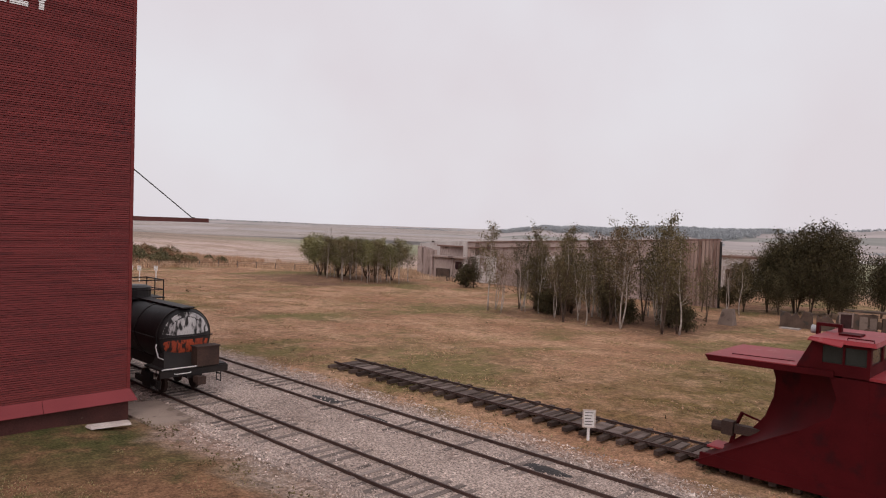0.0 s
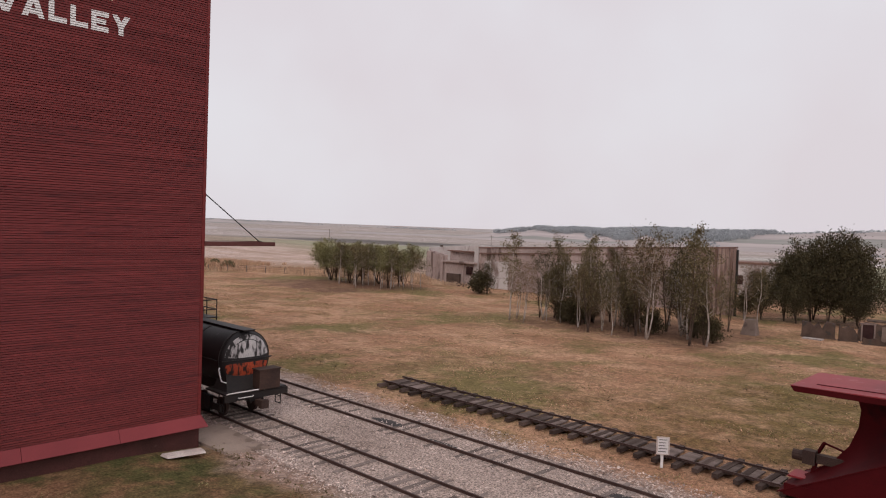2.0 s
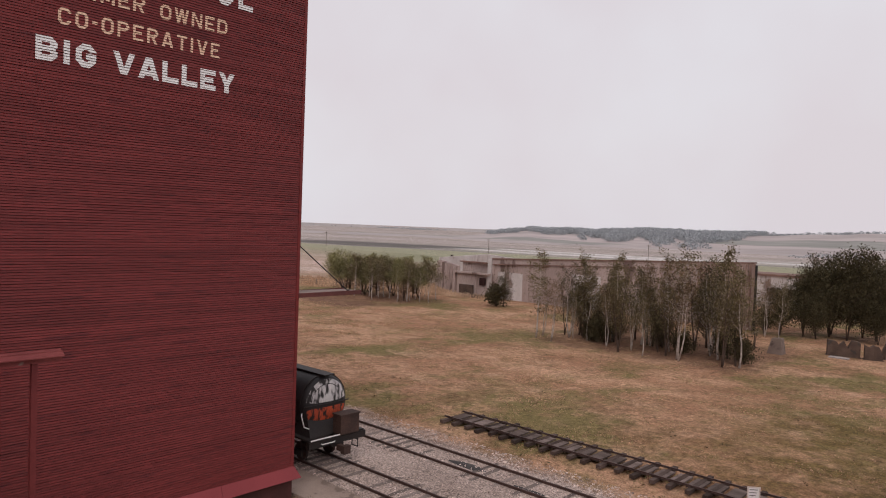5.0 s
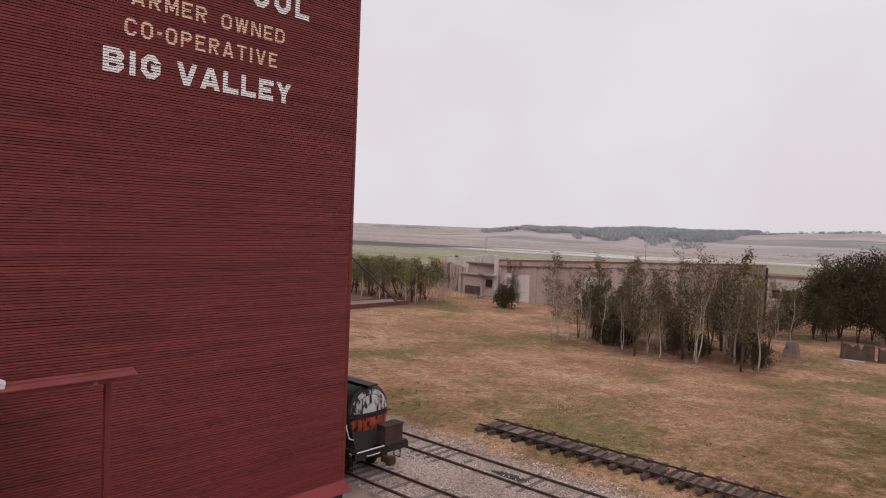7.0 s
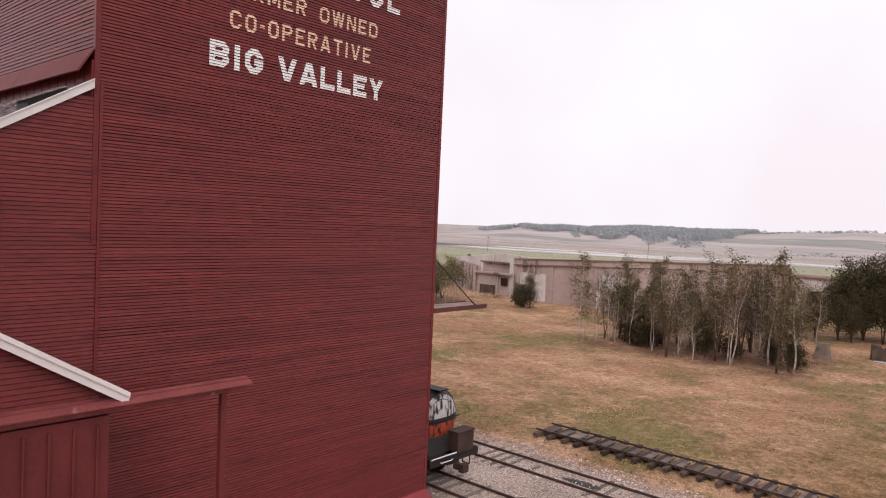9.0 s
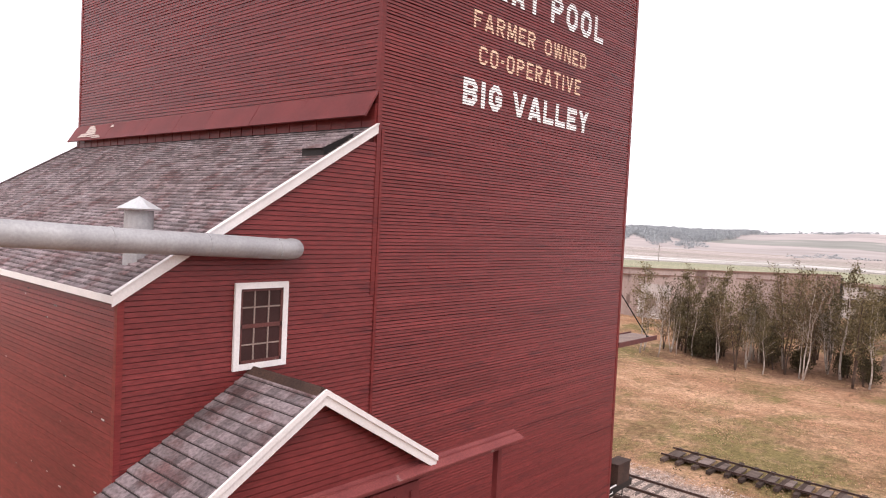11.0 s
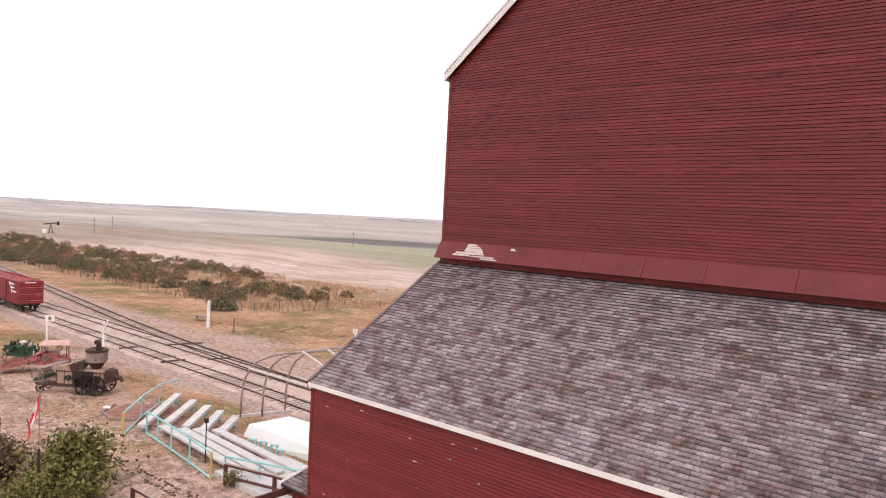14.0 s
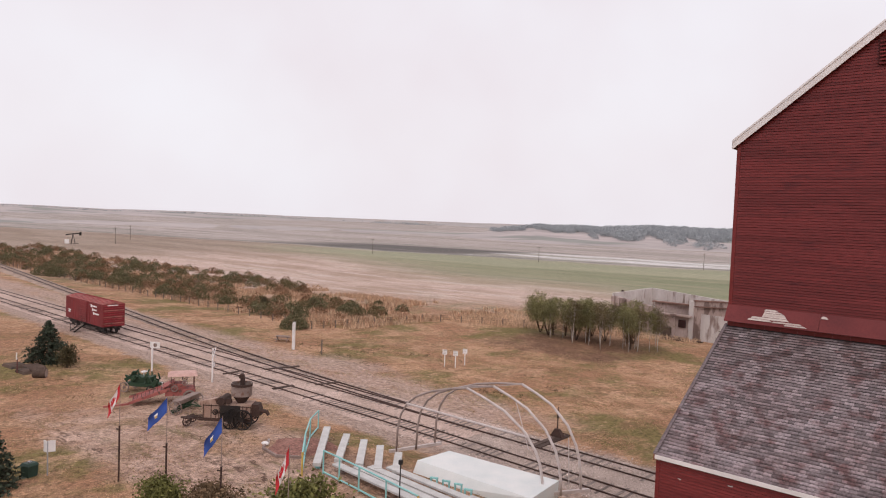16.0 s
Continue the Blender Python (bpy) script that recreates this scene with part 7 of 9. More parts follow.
blades("tall_grass", "dry tan tall grass behind the fence", DRY_GRASS, 7, 14000, on_back, 0.6, 0.07)


def tuft_field(x0, x1, y0, y1, thr, f=0.3):
    def pick(rr):
        while True:
            x, y = rr.uniform(x0, x1), rr.uniform(y0, y1)
            if noise.noise((x * f, y * f * 1.6, 2.5)) + 0.5 * noise.noise((x * 1.3, y * 1.3, 7)) > thr and not 11.5 < y < 22.3:
                return x + rr.gauss(0, 0.06), y + rr.gauss(0, 0.06), zg(x, y) - 0.02
    return pick
TURF_STRAW = mat("straw_turf", (0.6, 0.385, 0.26), (0.48, 0.3, 0.2), 0.95, scale=0.3, fine=3, grain=0.2, island=0.4, bump=0)
TURF_GREEN = mat("olive_turf", (0.3, 0.26, 0.12), (0.36, 0.28, 0.15), 0.95, scale=0.3, fine=3, grain=0.2, island=0.4, bump=0)
TURF_BROWN = mat("brown_turf", (0.38, 0.235, 0.15), (0.3, 0.185, 0.115), 0.95, scale=0.3, fine=3, grain=0.2, island=0.4, bump=0)
for i, (mt, thr, lb) in enumerate(((TURF_STRAW, 0.0, "dry straw-coloured grass tufts"), (TURF_GREEN, 0.1, "dull green grass tufts in the mown field"), (TURF_BROWN, 0.05, "brown withered grass tufts"))):
    blades("grass_tufts", lb, mt, 20 + i, 26000, tuft_field(-80, 4, 22.4, 62, thr), 0.06, 0.05)
    if i:
        blades("grass_tufts", lb, mt, 30 + i, 9000, tuft_field(-26, -8, -6, 11.5, thr), 0.06, 0.03)
    blades("grass_tufts", lb, mt, 40 + i, 12000, tuft_field(-118, -62, -16, 11.5, thr), 0.06, 0.045)
    blades("grass_tufts", lb, mt, 50 + i, 12000, tuft_field(-118, -60, 22.4, 60, thr), 0.07, 0.055)
rr = random.Random(71)
edge_weeds = []
for i in range(90):
    x = rr.uniform(-27, -6)
    edge_weeds.append((x, 11.75 + 0.5 * noise.noise((x * 0.4, 2, 0)) + rr.gauss(0, 0.28), rr.uniform(0.06, 0.2)))
for i in range(60):
    x = rr.uniform(-31, 2)
    edge_weeds.append((x, 22.9 + 0.5 * noise.noise((x * 0.4, 5, 0)) + rr.gauss(0, 0.35), rr.uniform(0.06, 0.18)))
shrubs("weeds", "small green weeds along the edges of the gravel", LEAF, 65, edge_weeds, 420, 0.045)
shrubs("round_bush", "round dark green bush near the fence", LEAF_BRUSH, 91, [(-124.6, 40.2, 2.0)], 900, 0.12, "", "bush")

fence = thing("wire_fence", "grey wooden post fence with thin wires along the brush", "fence", (-123.0, 43.5, 0.0))
FENCE_A = ((-123.0, 42.4), (-122.3, 52.0), (-120.8, 67.0), (-108.0, 76.0), (-95.0, 85.0))
def fence_pt(i):
    if i < 60:
        x = -330 + i * 3.45
        return x, 42.3 + (-124 - x) * 0.012
    k = (i - 60) * 0.24
    j = min(3, int(k))
    p, q = FENCE_A[j], FENCE_A[j + 1]
    return p[0] + (q[0] - p[0]) * (k - j), p[1] + (q[1] - p[1]) * (k - j)
fp = [fence_pt(i) for i in range(78)]
for x, y in fp:
    part("post", M().box(x - 0.06, x + 0.06, y - 0.06, y + 0.06, zg(x, y) - 0.3, zg(x, y) + 1.25), FENCE_WOOD, fence, world=True)
for hgt in (0.45, 0.8, 1.15):
    part("wire", M().tube([(x, y, zg(x, y) + hgt) for x, y in fp], 0.012, 4), IRON, fence, world=True)

# far woods on the valley side
def crowns(name, label, material, seed, spots_, per, size):
    """Many round tree crowns seen from afar, one mesh of leaf clumps."""
    rr, pts = random.Random(seed), []
    for x, y, z, rad, hgt in spots_:
        for k in range(per):
            u, az_ = rr.random(), rr.uniform(0, 6.28)
            q = math.sqrt(1 - u * u) * rad * rr.uniform(0.75, 1.05)
            pts.append((x + q * math.cos(az_), y + q * math.sin(az_), z + hgt * (0.15 + 0.85 * u * rr.uniform(0.8, 1.05))))
    return tagged(new(name, leaf_mesh(name, pts, size, material, seed)), label, kind="stuff")


def polar(a, r, rad, hgt):
    return CX + r * math.cos(radians(a)), CY + r * math.sin(radians(a)), hill_z(a, r) - 0.5, rad, hgt


rr = random.Random(17)
spots_ = []
WOOD_A = (105.8, 107.3, 109, 110.2, 111.2, 112.2, 114, 117.5, 120, 122.3, 125, 127.5, 128)
WOOD_R = (1150, 980, 930, 880, 840, 850, 870, 880, 900, 980, 1050, 1090, 1150)
for i in range(5200):
    a, r = rr.uniform(105.8, 128), rr.uniform(720, 1200)
    edge = float(np.interp(a, WOOD_A, WOOD_R)) + 110 * noise.noise((a * 0.9, r * 0.004, 4)) + 50 * noise.noise((a * 2.6, r * 0.01, 14))
    if r > edge and noise.noise((a * 0.9, r * 0.012, 9)) > -0.12 - 0.4 * S(0, 160, r - edge):
        k = rr.uniform(0.7, 1.25)
        spots_.append(polar(a, r, 4.6 * k, 6.6 * k))
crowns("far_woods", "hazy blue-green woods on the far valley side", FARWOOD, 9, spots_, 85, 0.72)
spots_ = []
for a0, r0_, n_, w_, k0 in ((104.9, 1150, 26, 0.9, 0.55), (101.2, 1150, 34, 0.9, 0.7), (98, 1150, 30, 1.4, 0.6), (110.9, 790, 26, 0.5, 1.0), (113.2, 830, 14, 0.4, 0.9), (102.4, 640, 9, 0.5, 1.0), (100.4, 660, 10, 0.6, 1.1), (98, 650, 12, 1.0, 1.0), (133.6, 2250, 60, 1.0, 1.5),
                            (136.4, 2400, 36, 1.0, 1.3), (124, 1500, 12, 2.0, 1.0), (151, 2600, 50, 2.5, 0.9), (160, 2650, 60, 3.0, 0.9), (145, 2600, 40, 3.0, 0.8), (90, 1150, 50, 4.0, 0.7), (82, 900, 40, 4.0, 0.9)):
    for i in range(n_):
        a, r = a0 + rr.gauss(0, w_), r0_ + rr.gauss(0, 25)
        k = k0 * rr.uniform(0.7, 1.3)
        spots_.append(polar(a, r, 4.2 * k, 5.2 * k))
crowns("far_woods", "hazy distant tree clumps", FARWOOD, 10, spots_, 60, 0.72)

# loose ballast stones near the camera's side
rg = np.random.default_rng(12)
n_ = 85000
bx_, by_ = np.where(rg.random(n_) < 0.75, rg.uniform(-34, 6, n_), rg.uniform(-75, -34, n_)), rg.uniform(11.8, 22.4, n_)
keep = np.minimum(np.abs(np.abs(by_ - T1) - 0.755), np.abs(np.abs(by_ - T2) - 0.755)) > 0.09
keep &= (np.minimum(np.abs(by_ - T1), np.abs(by_ - T2)) > 1.25) | (rg.random(n_) < 0.4)
bx_, by_ = bx_[keep], by_[keep]
n_ = len(bx_)
tet = rg.normal(size=(n_, 4, 3)) * rg.uniform(0.02, 0.05, n_)[:, None, None]
tet[:, :, 2] *= 0.7
edge_ = np.where((by_ > 12.8) & (by_ < 21.4), 0.012, -0.02)
tet += np.stack([bx_, by_, edge_ + 0.01], 1)[:, None, :]
me = bpy.data.meshes.new("ballast_stones")
base = np.arange(n_)[:, None] * 4
me.from_pydata(tet.reshape(-1, 3).tolist(), [], np.concatenate([base + np.array(f) for f in ((0, 1, 2), (0, 2, 3), (0, 3, 1), (1, 3, 2))], 0).tolist())
me.materials.append(mat("loose_ballast_stone", (0.62, 0.51, 0.46), (0.46, 0.36, 0.315), 0.95, scale=0.5, fine=6, grain=0.15, island=0.5, bump=0))
me.update()
tagged(new("ballast_stones", me), "loose pale crushed stones on the track bed", kind="stuff")

# ---- yard west of the elevator: boxcar, signs, machines, stage ----
bx = thing("boxcar", "faded red steel boxcar with white lettering on the siding", "boxcar", (-138.4, t1y(-138), 0.15))
bx.scale = (1, 1, 1.07)
BL, BW = 12.4, 1.5
part("body", M().box(-BL / 2, BL / 2, -BW, BW, 0.95, 3.85), BOX_RED, bx, "oxide red ribbed body")
rf = M().hexa([(-BL / 2 - 0.05, -BW - 0.05, 3.85), (BL / 2 + 0.05, -BW - 0.05, 3.85), (BL / 2 + 0.05, BW + 0.05, 3.85), (-BL / 2 - 0.05, BW + 0.05, 3.85)],
              [(-BL / 2 - 0.05, -0.2, 4.12), (BL / 2 + 0.05, -0.2, 4.12), (BL / 2 + 0.05, 0.2, 4.12), (-BL / 2 - 0.05, 0.2, 4.12)])
part("roof", rf, RED_IRON, bx, "paler pinkish roof")
for i in range(15):
    x = -BL / 2 + 0.4 + i * (BL - 0.8) / 14
    part("roof_rib", M().hexa([(x - 0.05, -BW, 3.9), (x + 0.05, -BW, 3.9), (x + 0.05, BW, 3.9), (x - 0.05, BW, 3.9)], [(x - 0.05, -0.2, 4.17), (x + 0.05, -0.2, 4.17), (x + 0.05, 0.2, 4.17), (x - 0.05, 0.2, 4.17)]), PLOUGH_TOP, bx)
for i in range(10):
    z = 1.1 + i * 0.275
    for s in (-1, 1):
        part("end_rib", M().tube([(s * (BL / 2 + 0.02), -BW + 0.12, z), (s * (BL / 2 + 0.06), 0, z), (s * (BL / 2 + 0.02), BW - 0.12, z)], 0.075, 6), RED_IRON if i % 3 == 1 else PLOUGH_TOP, bx, "scuffed pale rib" if i % 3 == 1 else "")
for i in range(16):
    x = -BL / 2 + 0.3 + i * (BL - 0.6) / 15
    if abs(x) > 1.5:
        part("side_rib", M().box(x - 0.04, x + 0.04, -BW - 0.03, -BW, 1.0, 3.8), BOX_RED, bx)
dr_ = part("door", M().box(-1.45, 1.2, -BW - 0.1, -BW - 0.02, 1.05, 3.7), BOX_RED, bx, "red ribbed sliding door")
for i in range(9):
    part("door_rib", M().box(-1.4, 1.15, -BW - 0.14, -BW - 0.1, 1.2 + i * 0.28, 1.28 + i * 0.28), BOX_RED, dr_)
for i, (x, w) in enumerate(((2.6, 1.7), (3.1, 1.2), (3.4, 1.7))):
    z = 3.35 - i * 0.46
    part("writing_bar", M().box(x - 0.2, x + 0.16, -BW - 0.045, -BW - 0.035, z - 0.19, z + 0.19), LETTER, bx, "white painted initial shape")
    part("writing_bar", M().box(x + 0.22, x + w, -BW - 0.045, -BW - 0.035, z - 0.08, z + 0.1), LETTER, bx, "white painted word")
part("writing_bar", M().box(-5.2, -4.3, -BW - 0.045, -BW - 0.035, 2.05, 2.2), LETTER, bx, "small white markings")
part("writing_bar", M().box(-5.2, -4.5, -BW - 0.045, -BW - 0.035, 1.8, 1.95), LETTER, bx, "small white markings")
part("writing_bar", M().box(BL / 2 + 0.05, BL / 2 + 0.06, -0.9, 0.5, 3.62, 3.74), LETTER, bx, "small white markings")
part("underframe", M().box(-BL / 2 + 0.2, BL / 2 - 0.2, -1.2, 1.2, 0.72, 0.95), IRON, bx)
for xc in (-4.5, 4.5):
    for dx in (-0.85, 0.85):
        for sy in (-0.755, 0.755):
            part("wheel", M().wheel((xc + dx, sy, 0.42), 0.42, 0.13, "y", 18, 0.3), IRON, bx)
    for sy in (-1.05, 1.05):
        part("truck_frame", M().box(xc - 1.2, xc + 1.2, sy - 0.07, sy + 0.07, 0.35, 0.62), IRON, bx)
part("coupler", M().box(BL / 2, BL / 2 + 0.55, -0.14, 0.14, 0.7, 1.0), IRON, bx)
st = thing("boxcar_steps", "dark wooden steps with handrail up to the boxcar", "steps", (-137.6, t1y(-138) - 2.4, zg(-137.6, 13.0)))
for i in range(5):
    part("tread", M().box(-0.6, 0.6, -0.9 + i * 0.3, -0.64 + i * 0.3, 0.14 + i * 0.2, 0.19 + i * 0.2), WOOD, st)
for s in (-0.6, 0.6):
    part("stringer", M().bar((s, -0.95, 0.05), (s, 0.6, 1.05), 0.06, 0.2), IRON, st)
    part("handrail", M().tube([(s, -0.9, 0.1), (s, -0.9, 1.0), (s, 0.55, 2.0), (s, 0.55, 1.0)], 0.03, 6), IRON, st)

# posts, signs, crossing
def post(name, label, cat, x, y, h, w, material):
    t = thing(name, label, cat, (x, y, zg(x, y)))
    part("shaft", M().hexa([(-w / 2, -w / 2, -0.3), (w / 2, -w / 2, -0.3), (w / 2, w / 2, -0.3), (-w / 2, w / 2, -0.3)], [(-w / 2, -w / 2, h), (w / 2, -w / 2, h), (w / 2, w / 2, h), (-w / 2, w / 2, h)]), material, t)
    return t
p_ = post("white_post", "white painted mile post beside the siding", "post", -109.5, 28.7, 3.3, 0.3, WHITE)
part("cap", M().hexa([(-0.15, -0.15, 3.3), (0.15, -0.15, 3.3), (0.15, 0.15, 3.3), (-0.15, 0.15, 3.3)], [(0.0, -0.15, 3.6), (0.15, -0.15, 3.6), (0.15, 0.15, 3.6), (0.0, 0.15, 3.6)]), WHITE, p_)
post("grey_post", "short grey post in the grass", "post", -104.6, 29.4, 1.9, 0.12, FENCE_WOOD)
pt = thing("picnic_table", "small weathered grey picnic table on grass", "picnic table", (-115.3, 31.2, zg(-115.3, 31.2)), 40)
part("tabletop", M().box(-0.95, 0.95, -0.4, 0.4, 0.72, 0.78), WOOD, pt)
for s in (-1, 1):
    part("seat", M().box(-0.95, 0.95, s * 0.75 - 0.14, s * 0.75 + 0.14, 0.42, 0.47), WOOD, pt)
    part("leg", M().bar((s * 0.7, -0.75, 0), (s * 0.7, 0.35, 0.72), 0.09).bar((s * 0.7, 0.75, 0), (s * 0.7, -0.35, 0.72), 0.09), WOOD, pt)
for i, (x, y) in enumerate(((-90.9, 37.4), (-89.6, 37.9), (-90.0, 40.2))):
    info_sign(x, y, 25, 0.58, 0.6, 1.45, "small white notice board on a post in the field", 3, "row of notice boards")
cs = thing("crossing_sign", "white station sign with round emblem on a post", "sign", (-107.6, 8.7, zg(-107.6, 8.7)), 30)
part("post", M().box(-0.07, 0.07, -0.1, 0.04, -0.3, 3.1), WHITE, cs)
part("board", M().box(-0.2, 0.95, -0.14, -0.1, 2.55, 3.2), WHITE, cs)
part("emblem", M().tube([(0.4, -0.145, 2.87), (0.4, -0.155, 2.87)], 0.22, 16), STRAW, cs, "grey round emblem")
cb = thing("crossbuck", "white wooden railway crossbuck on a post", "crossing sign", (-99.8, 11.2, zg(-99.8, 11.2)), 135)
part("post", M().box(-0.07, 0.07, -0.07, 0.07, -0.3, 3.5), WHITE, cb)
for s in (-1, 1):
    part("arm", M().bar((-0.75 * s, -0.13, 2.4), (0.75 * s, -0.13, 3.5), 0.04, 0.15, (0, 0, 1)), WHITE, cb)
part("sign_plate", M().box(-0.3, 0.3, -0.14, -0.1, 1.6, 2.0), WHITE, cb)
for i, (xa, ya, xb, yb) in enumerate(((-102.3, 14.0, -102.2, 15.9), (-101.4, 18.6, -100.4, 22.7), (-93.6, 14.2, -93.4, 16.6), (-92.2, 18.5, -91.6, 21.0))):
    solid("crossing_timber", M().bar((xa, ya, 0.06), (xb, yb, 0.06), 0.26, 0.16), TIE_DARK, "dark timber of the level crossing", "timber", group="level crossing timbers")
sw = thing("switch_stand", "rusty iron switch stand with a tall target", "switch stand", (-65.8, 22.4, 0.0), 0)
part("head_tie", M().box(-0.2, 0.2, -3.6, 1.0, -0.1, 0.12), TIE_DARK, sw).matrix_basis = pose(0.2, 0, 0)
part("head_tie", M().box(0.5, 0.9, -3.6, 1.0, -0.1, 0.12), TIE_DARK, sw)
part("base", M().hexa([(-0.25, -0.25, 0.12), (0.9, -0.25, 0.12), (0.9, 0.25, 0.12), (-0.25, 0.25, 0.12)], [(0.1, -0.12, 0.75), (0.5, -0.12, 0.75), (0.5, 0.12, 0.75), (0.1, 0.12, 0.75)]), RUST, sw)
part("mast", M().tube([(0.3, 0, 0.7), (0.3, 0, 2.6)], [0.06, 0.035], 8), RUST, sw)
part("target", M().box(0.28, 0.32, -0.14, 0.14, 1.7, 2.3), RUST, sw)
part("lever", M().bar((0.3, 0.1, 0.5), (1.5, 0.5, 0.3), 0.07), RUST, sw)

# flags
def flag(x, y, blue, rz, label, drop):
    g_ = zg(x, y)
    t = thing("flagpole", label, "flagpole", (x, y, g_), rz, "row of flagpoles")
    part("lower_pole", M().tube([(0, 0, -0.3), (0, 0, 3.4)], 0.055, 8), RUST, t, "brown steel lower pole")
    part("upper_pole", M().tube([(0, 0, 3.3), (0, 0, 6.0)], 0.022, 6), WOOD, t)
    part("cleat", M().box(-0.22, 0.0, -0.02, 0.02, 3.15, 3.22), RUST, t)
    nu, nv, W, Hh = 19, 9, 1.75, 0.85
    def P(u, v_):
        x_ = u * W * math.cos(radians(drop)) + 0.05 * u * math.sin(v_ * 5)
        z_ = 5.95 - v_ * Hh * (1 - 0.2 * u) - u * W * math.sin(radians(drop)) + 0.04 * math.sin(u * 9 + v_)
        return (-x_, 0.17 * math.sin(u * 7 + v_ * 2.4) * u + 0.06 * math.sin(v_ * 5), z_)
    def strip(u0, u1, v0, v1, m, off=0.0):
        n1, n2 = max(2, int(nu * (u1 - u0)) + 1), max(2, int(nv * (v1 - v0)) + 1)
        rows_ = [[tuple(Vector(P(u0 + (u1 - u0) * i / (n1 - 1), v0 + (v1 - v0) * j / (n2 - 1))) + Vector((0, off, 0))) for i in range(n1)] for j in range(n2)]
        return m.grid(rows_)
    if blue:
        cl = part("cloth", strip(0, 1, 0, 1, M()), BLUE, t, "blue provincial flag cloth", smooth=True)
        for off in (-0.012, 0.012):
            part("emblem", strip(0.44, 0.58, 0.34, 0.48, M(), off), FLAG_WHITE, cl, "pale shield emblem")
            part("emblem", strip(0.45, 0.57, 0.48, 0.64, M(), off), YELLOW, cl, "yellow shield emblem")
    else:
        part("cloth", strip(0, 0.26, 0, 1, M()), FLAG_RED, t, "red flag bar", smooth=True)
        mid = part("cloth", strip(0.26, 0.74, 0, 1, M()), FLAG_WHITE, t, "white flag field", smooth=True)
        part("cloth", strip(0.74, 1, 0, 1, M()), FLAG_RED, t, "red flag bar", smooth=True)
        for off in (-0.012, 0.012):
            leaf = M()
            leaf.add([tuple(Vector(P(0.5 + du, 0.5 + dv)) + Vector((0, off, 0))) for du, dv in ((0, -0.4), (0.05, -0.2), (0.12, -0.25), (0.1, -0.02), (0.19, -0.06), (0.14, 0.14), (0.06, 0.2), (0.01, 0.22), (0.01, 0.38), (-0.01, 0.38), (-0.01, 0.22), (-0.06, 0.2), (-0.14, 0.14), (-0.19, -0.06), (-0.1, -0.02), (-0.12, -0.25), (-0.05, -0.2))],
                     [tuple(range(17))])
            part("maple_leaf", leaf, FLAG_RED, mid, "red maple leaf emblem")
    return t
flag(-76.9, -8.7, False, 30, "brown pole with a red and white maple leaf flag", 60)
flag(-71.8, -8.4, True, 34, "brown pole with a blue provincial flag", 47)
flag(-66.5, -8.25, True, 36, "brown pole with a blue provincial flag", 56)
flag(-60.6, -8.5, False, 32, "brown pole with a drooping red and white flag", 68)

# yard shrubs and conifers
yb = [tree_proto("garden_bush", ("rust brown and green garden bush in the yard", "full bright green garden bush in the yard")[i], 81 + i, (2.3, 2.6)[i], 0.05, BARK_DARK, (LEAF_DRY, LEAF_GARDEN)[i], 18, 0.05, 1.7, (5200, 8000)[i], 0.1, 0.3, 0.45, 6, 0.4, "garden bushes") for i in range(2)]
for ob, x, y, s in ((yb[0], -66.2, -8.6, 1.0), (yb[1], -62.4, -6.5, 1.3)):
    ob.matrix_basis = Matrix.Translation((x, y, zg(x, y) - 0.05)) @ Matrix.Diagonal((s, s, s, 1))
place(yb[0], -68.4, -7.6, 0.8, 120)
place(yb[1], -70.6, -9.2, 0.62, 200, "small green garden bush in the yard")
place(yb[1], -60.2, -8.9, 0.7, 80, "small green garden bush in the yard")


def spruce(x, y, H, R, seed, label):
    t = thing("spruce_tree", label, "tree", (x, y, zg(x, y)))
    part("trunk", M().tube([(0, 0, -0.2), (0, 0, H * 0.96)], [0.13, 0.02], 8), BARK_DARK, t)
    rr, pts, br = random.Random(seed), [], M()
    n_ = 26
    for i in range(n_):
        z = 0.25 + (H - 0.35) * i / n_
        L = R * (1 - z / H) ** 1.05 + 0.08
        for k in range(13):
            a = rr.uniform(0, 6.28)
            l_ = L * rr.uniform(0.65, 1.12)
            br.tube([(0, 0, z), (l_ * math.cos(a), l_ * math.sin(a), z - 0.18 * l_)], [0.02, 0.006], 4, cap=False)
            for q in range(int(12 * l_) + 4):
                u = rr.uniform(0.2, 1.05)
                pts.append((u * l_ * math.cos(a) + rr.gauss(0, 0.06), u * l_ * math.sin(a) + rr.gauss(0, 0.06), z - 0.18 * u * l_ + rr.gauss(0, 0.05)))
    part("branches", br, BARK_DARK, t)
    o = new("crown", leaf_mesh("crown", pts, 0.13, NEEDLE, seed, 0.4))
    o.parent = t
    return t
spruce(-117.2, 1.8, 4.7, 3.2, 1, "dark green spruce in dry grass")
spruce(-80.6, -14.5, 4.7, 1.9, 3, "dark green spruce at the yard edge")
place(bush[1], -113.2, 2.2, 1.1, 10, "dark bush beside the spruce")

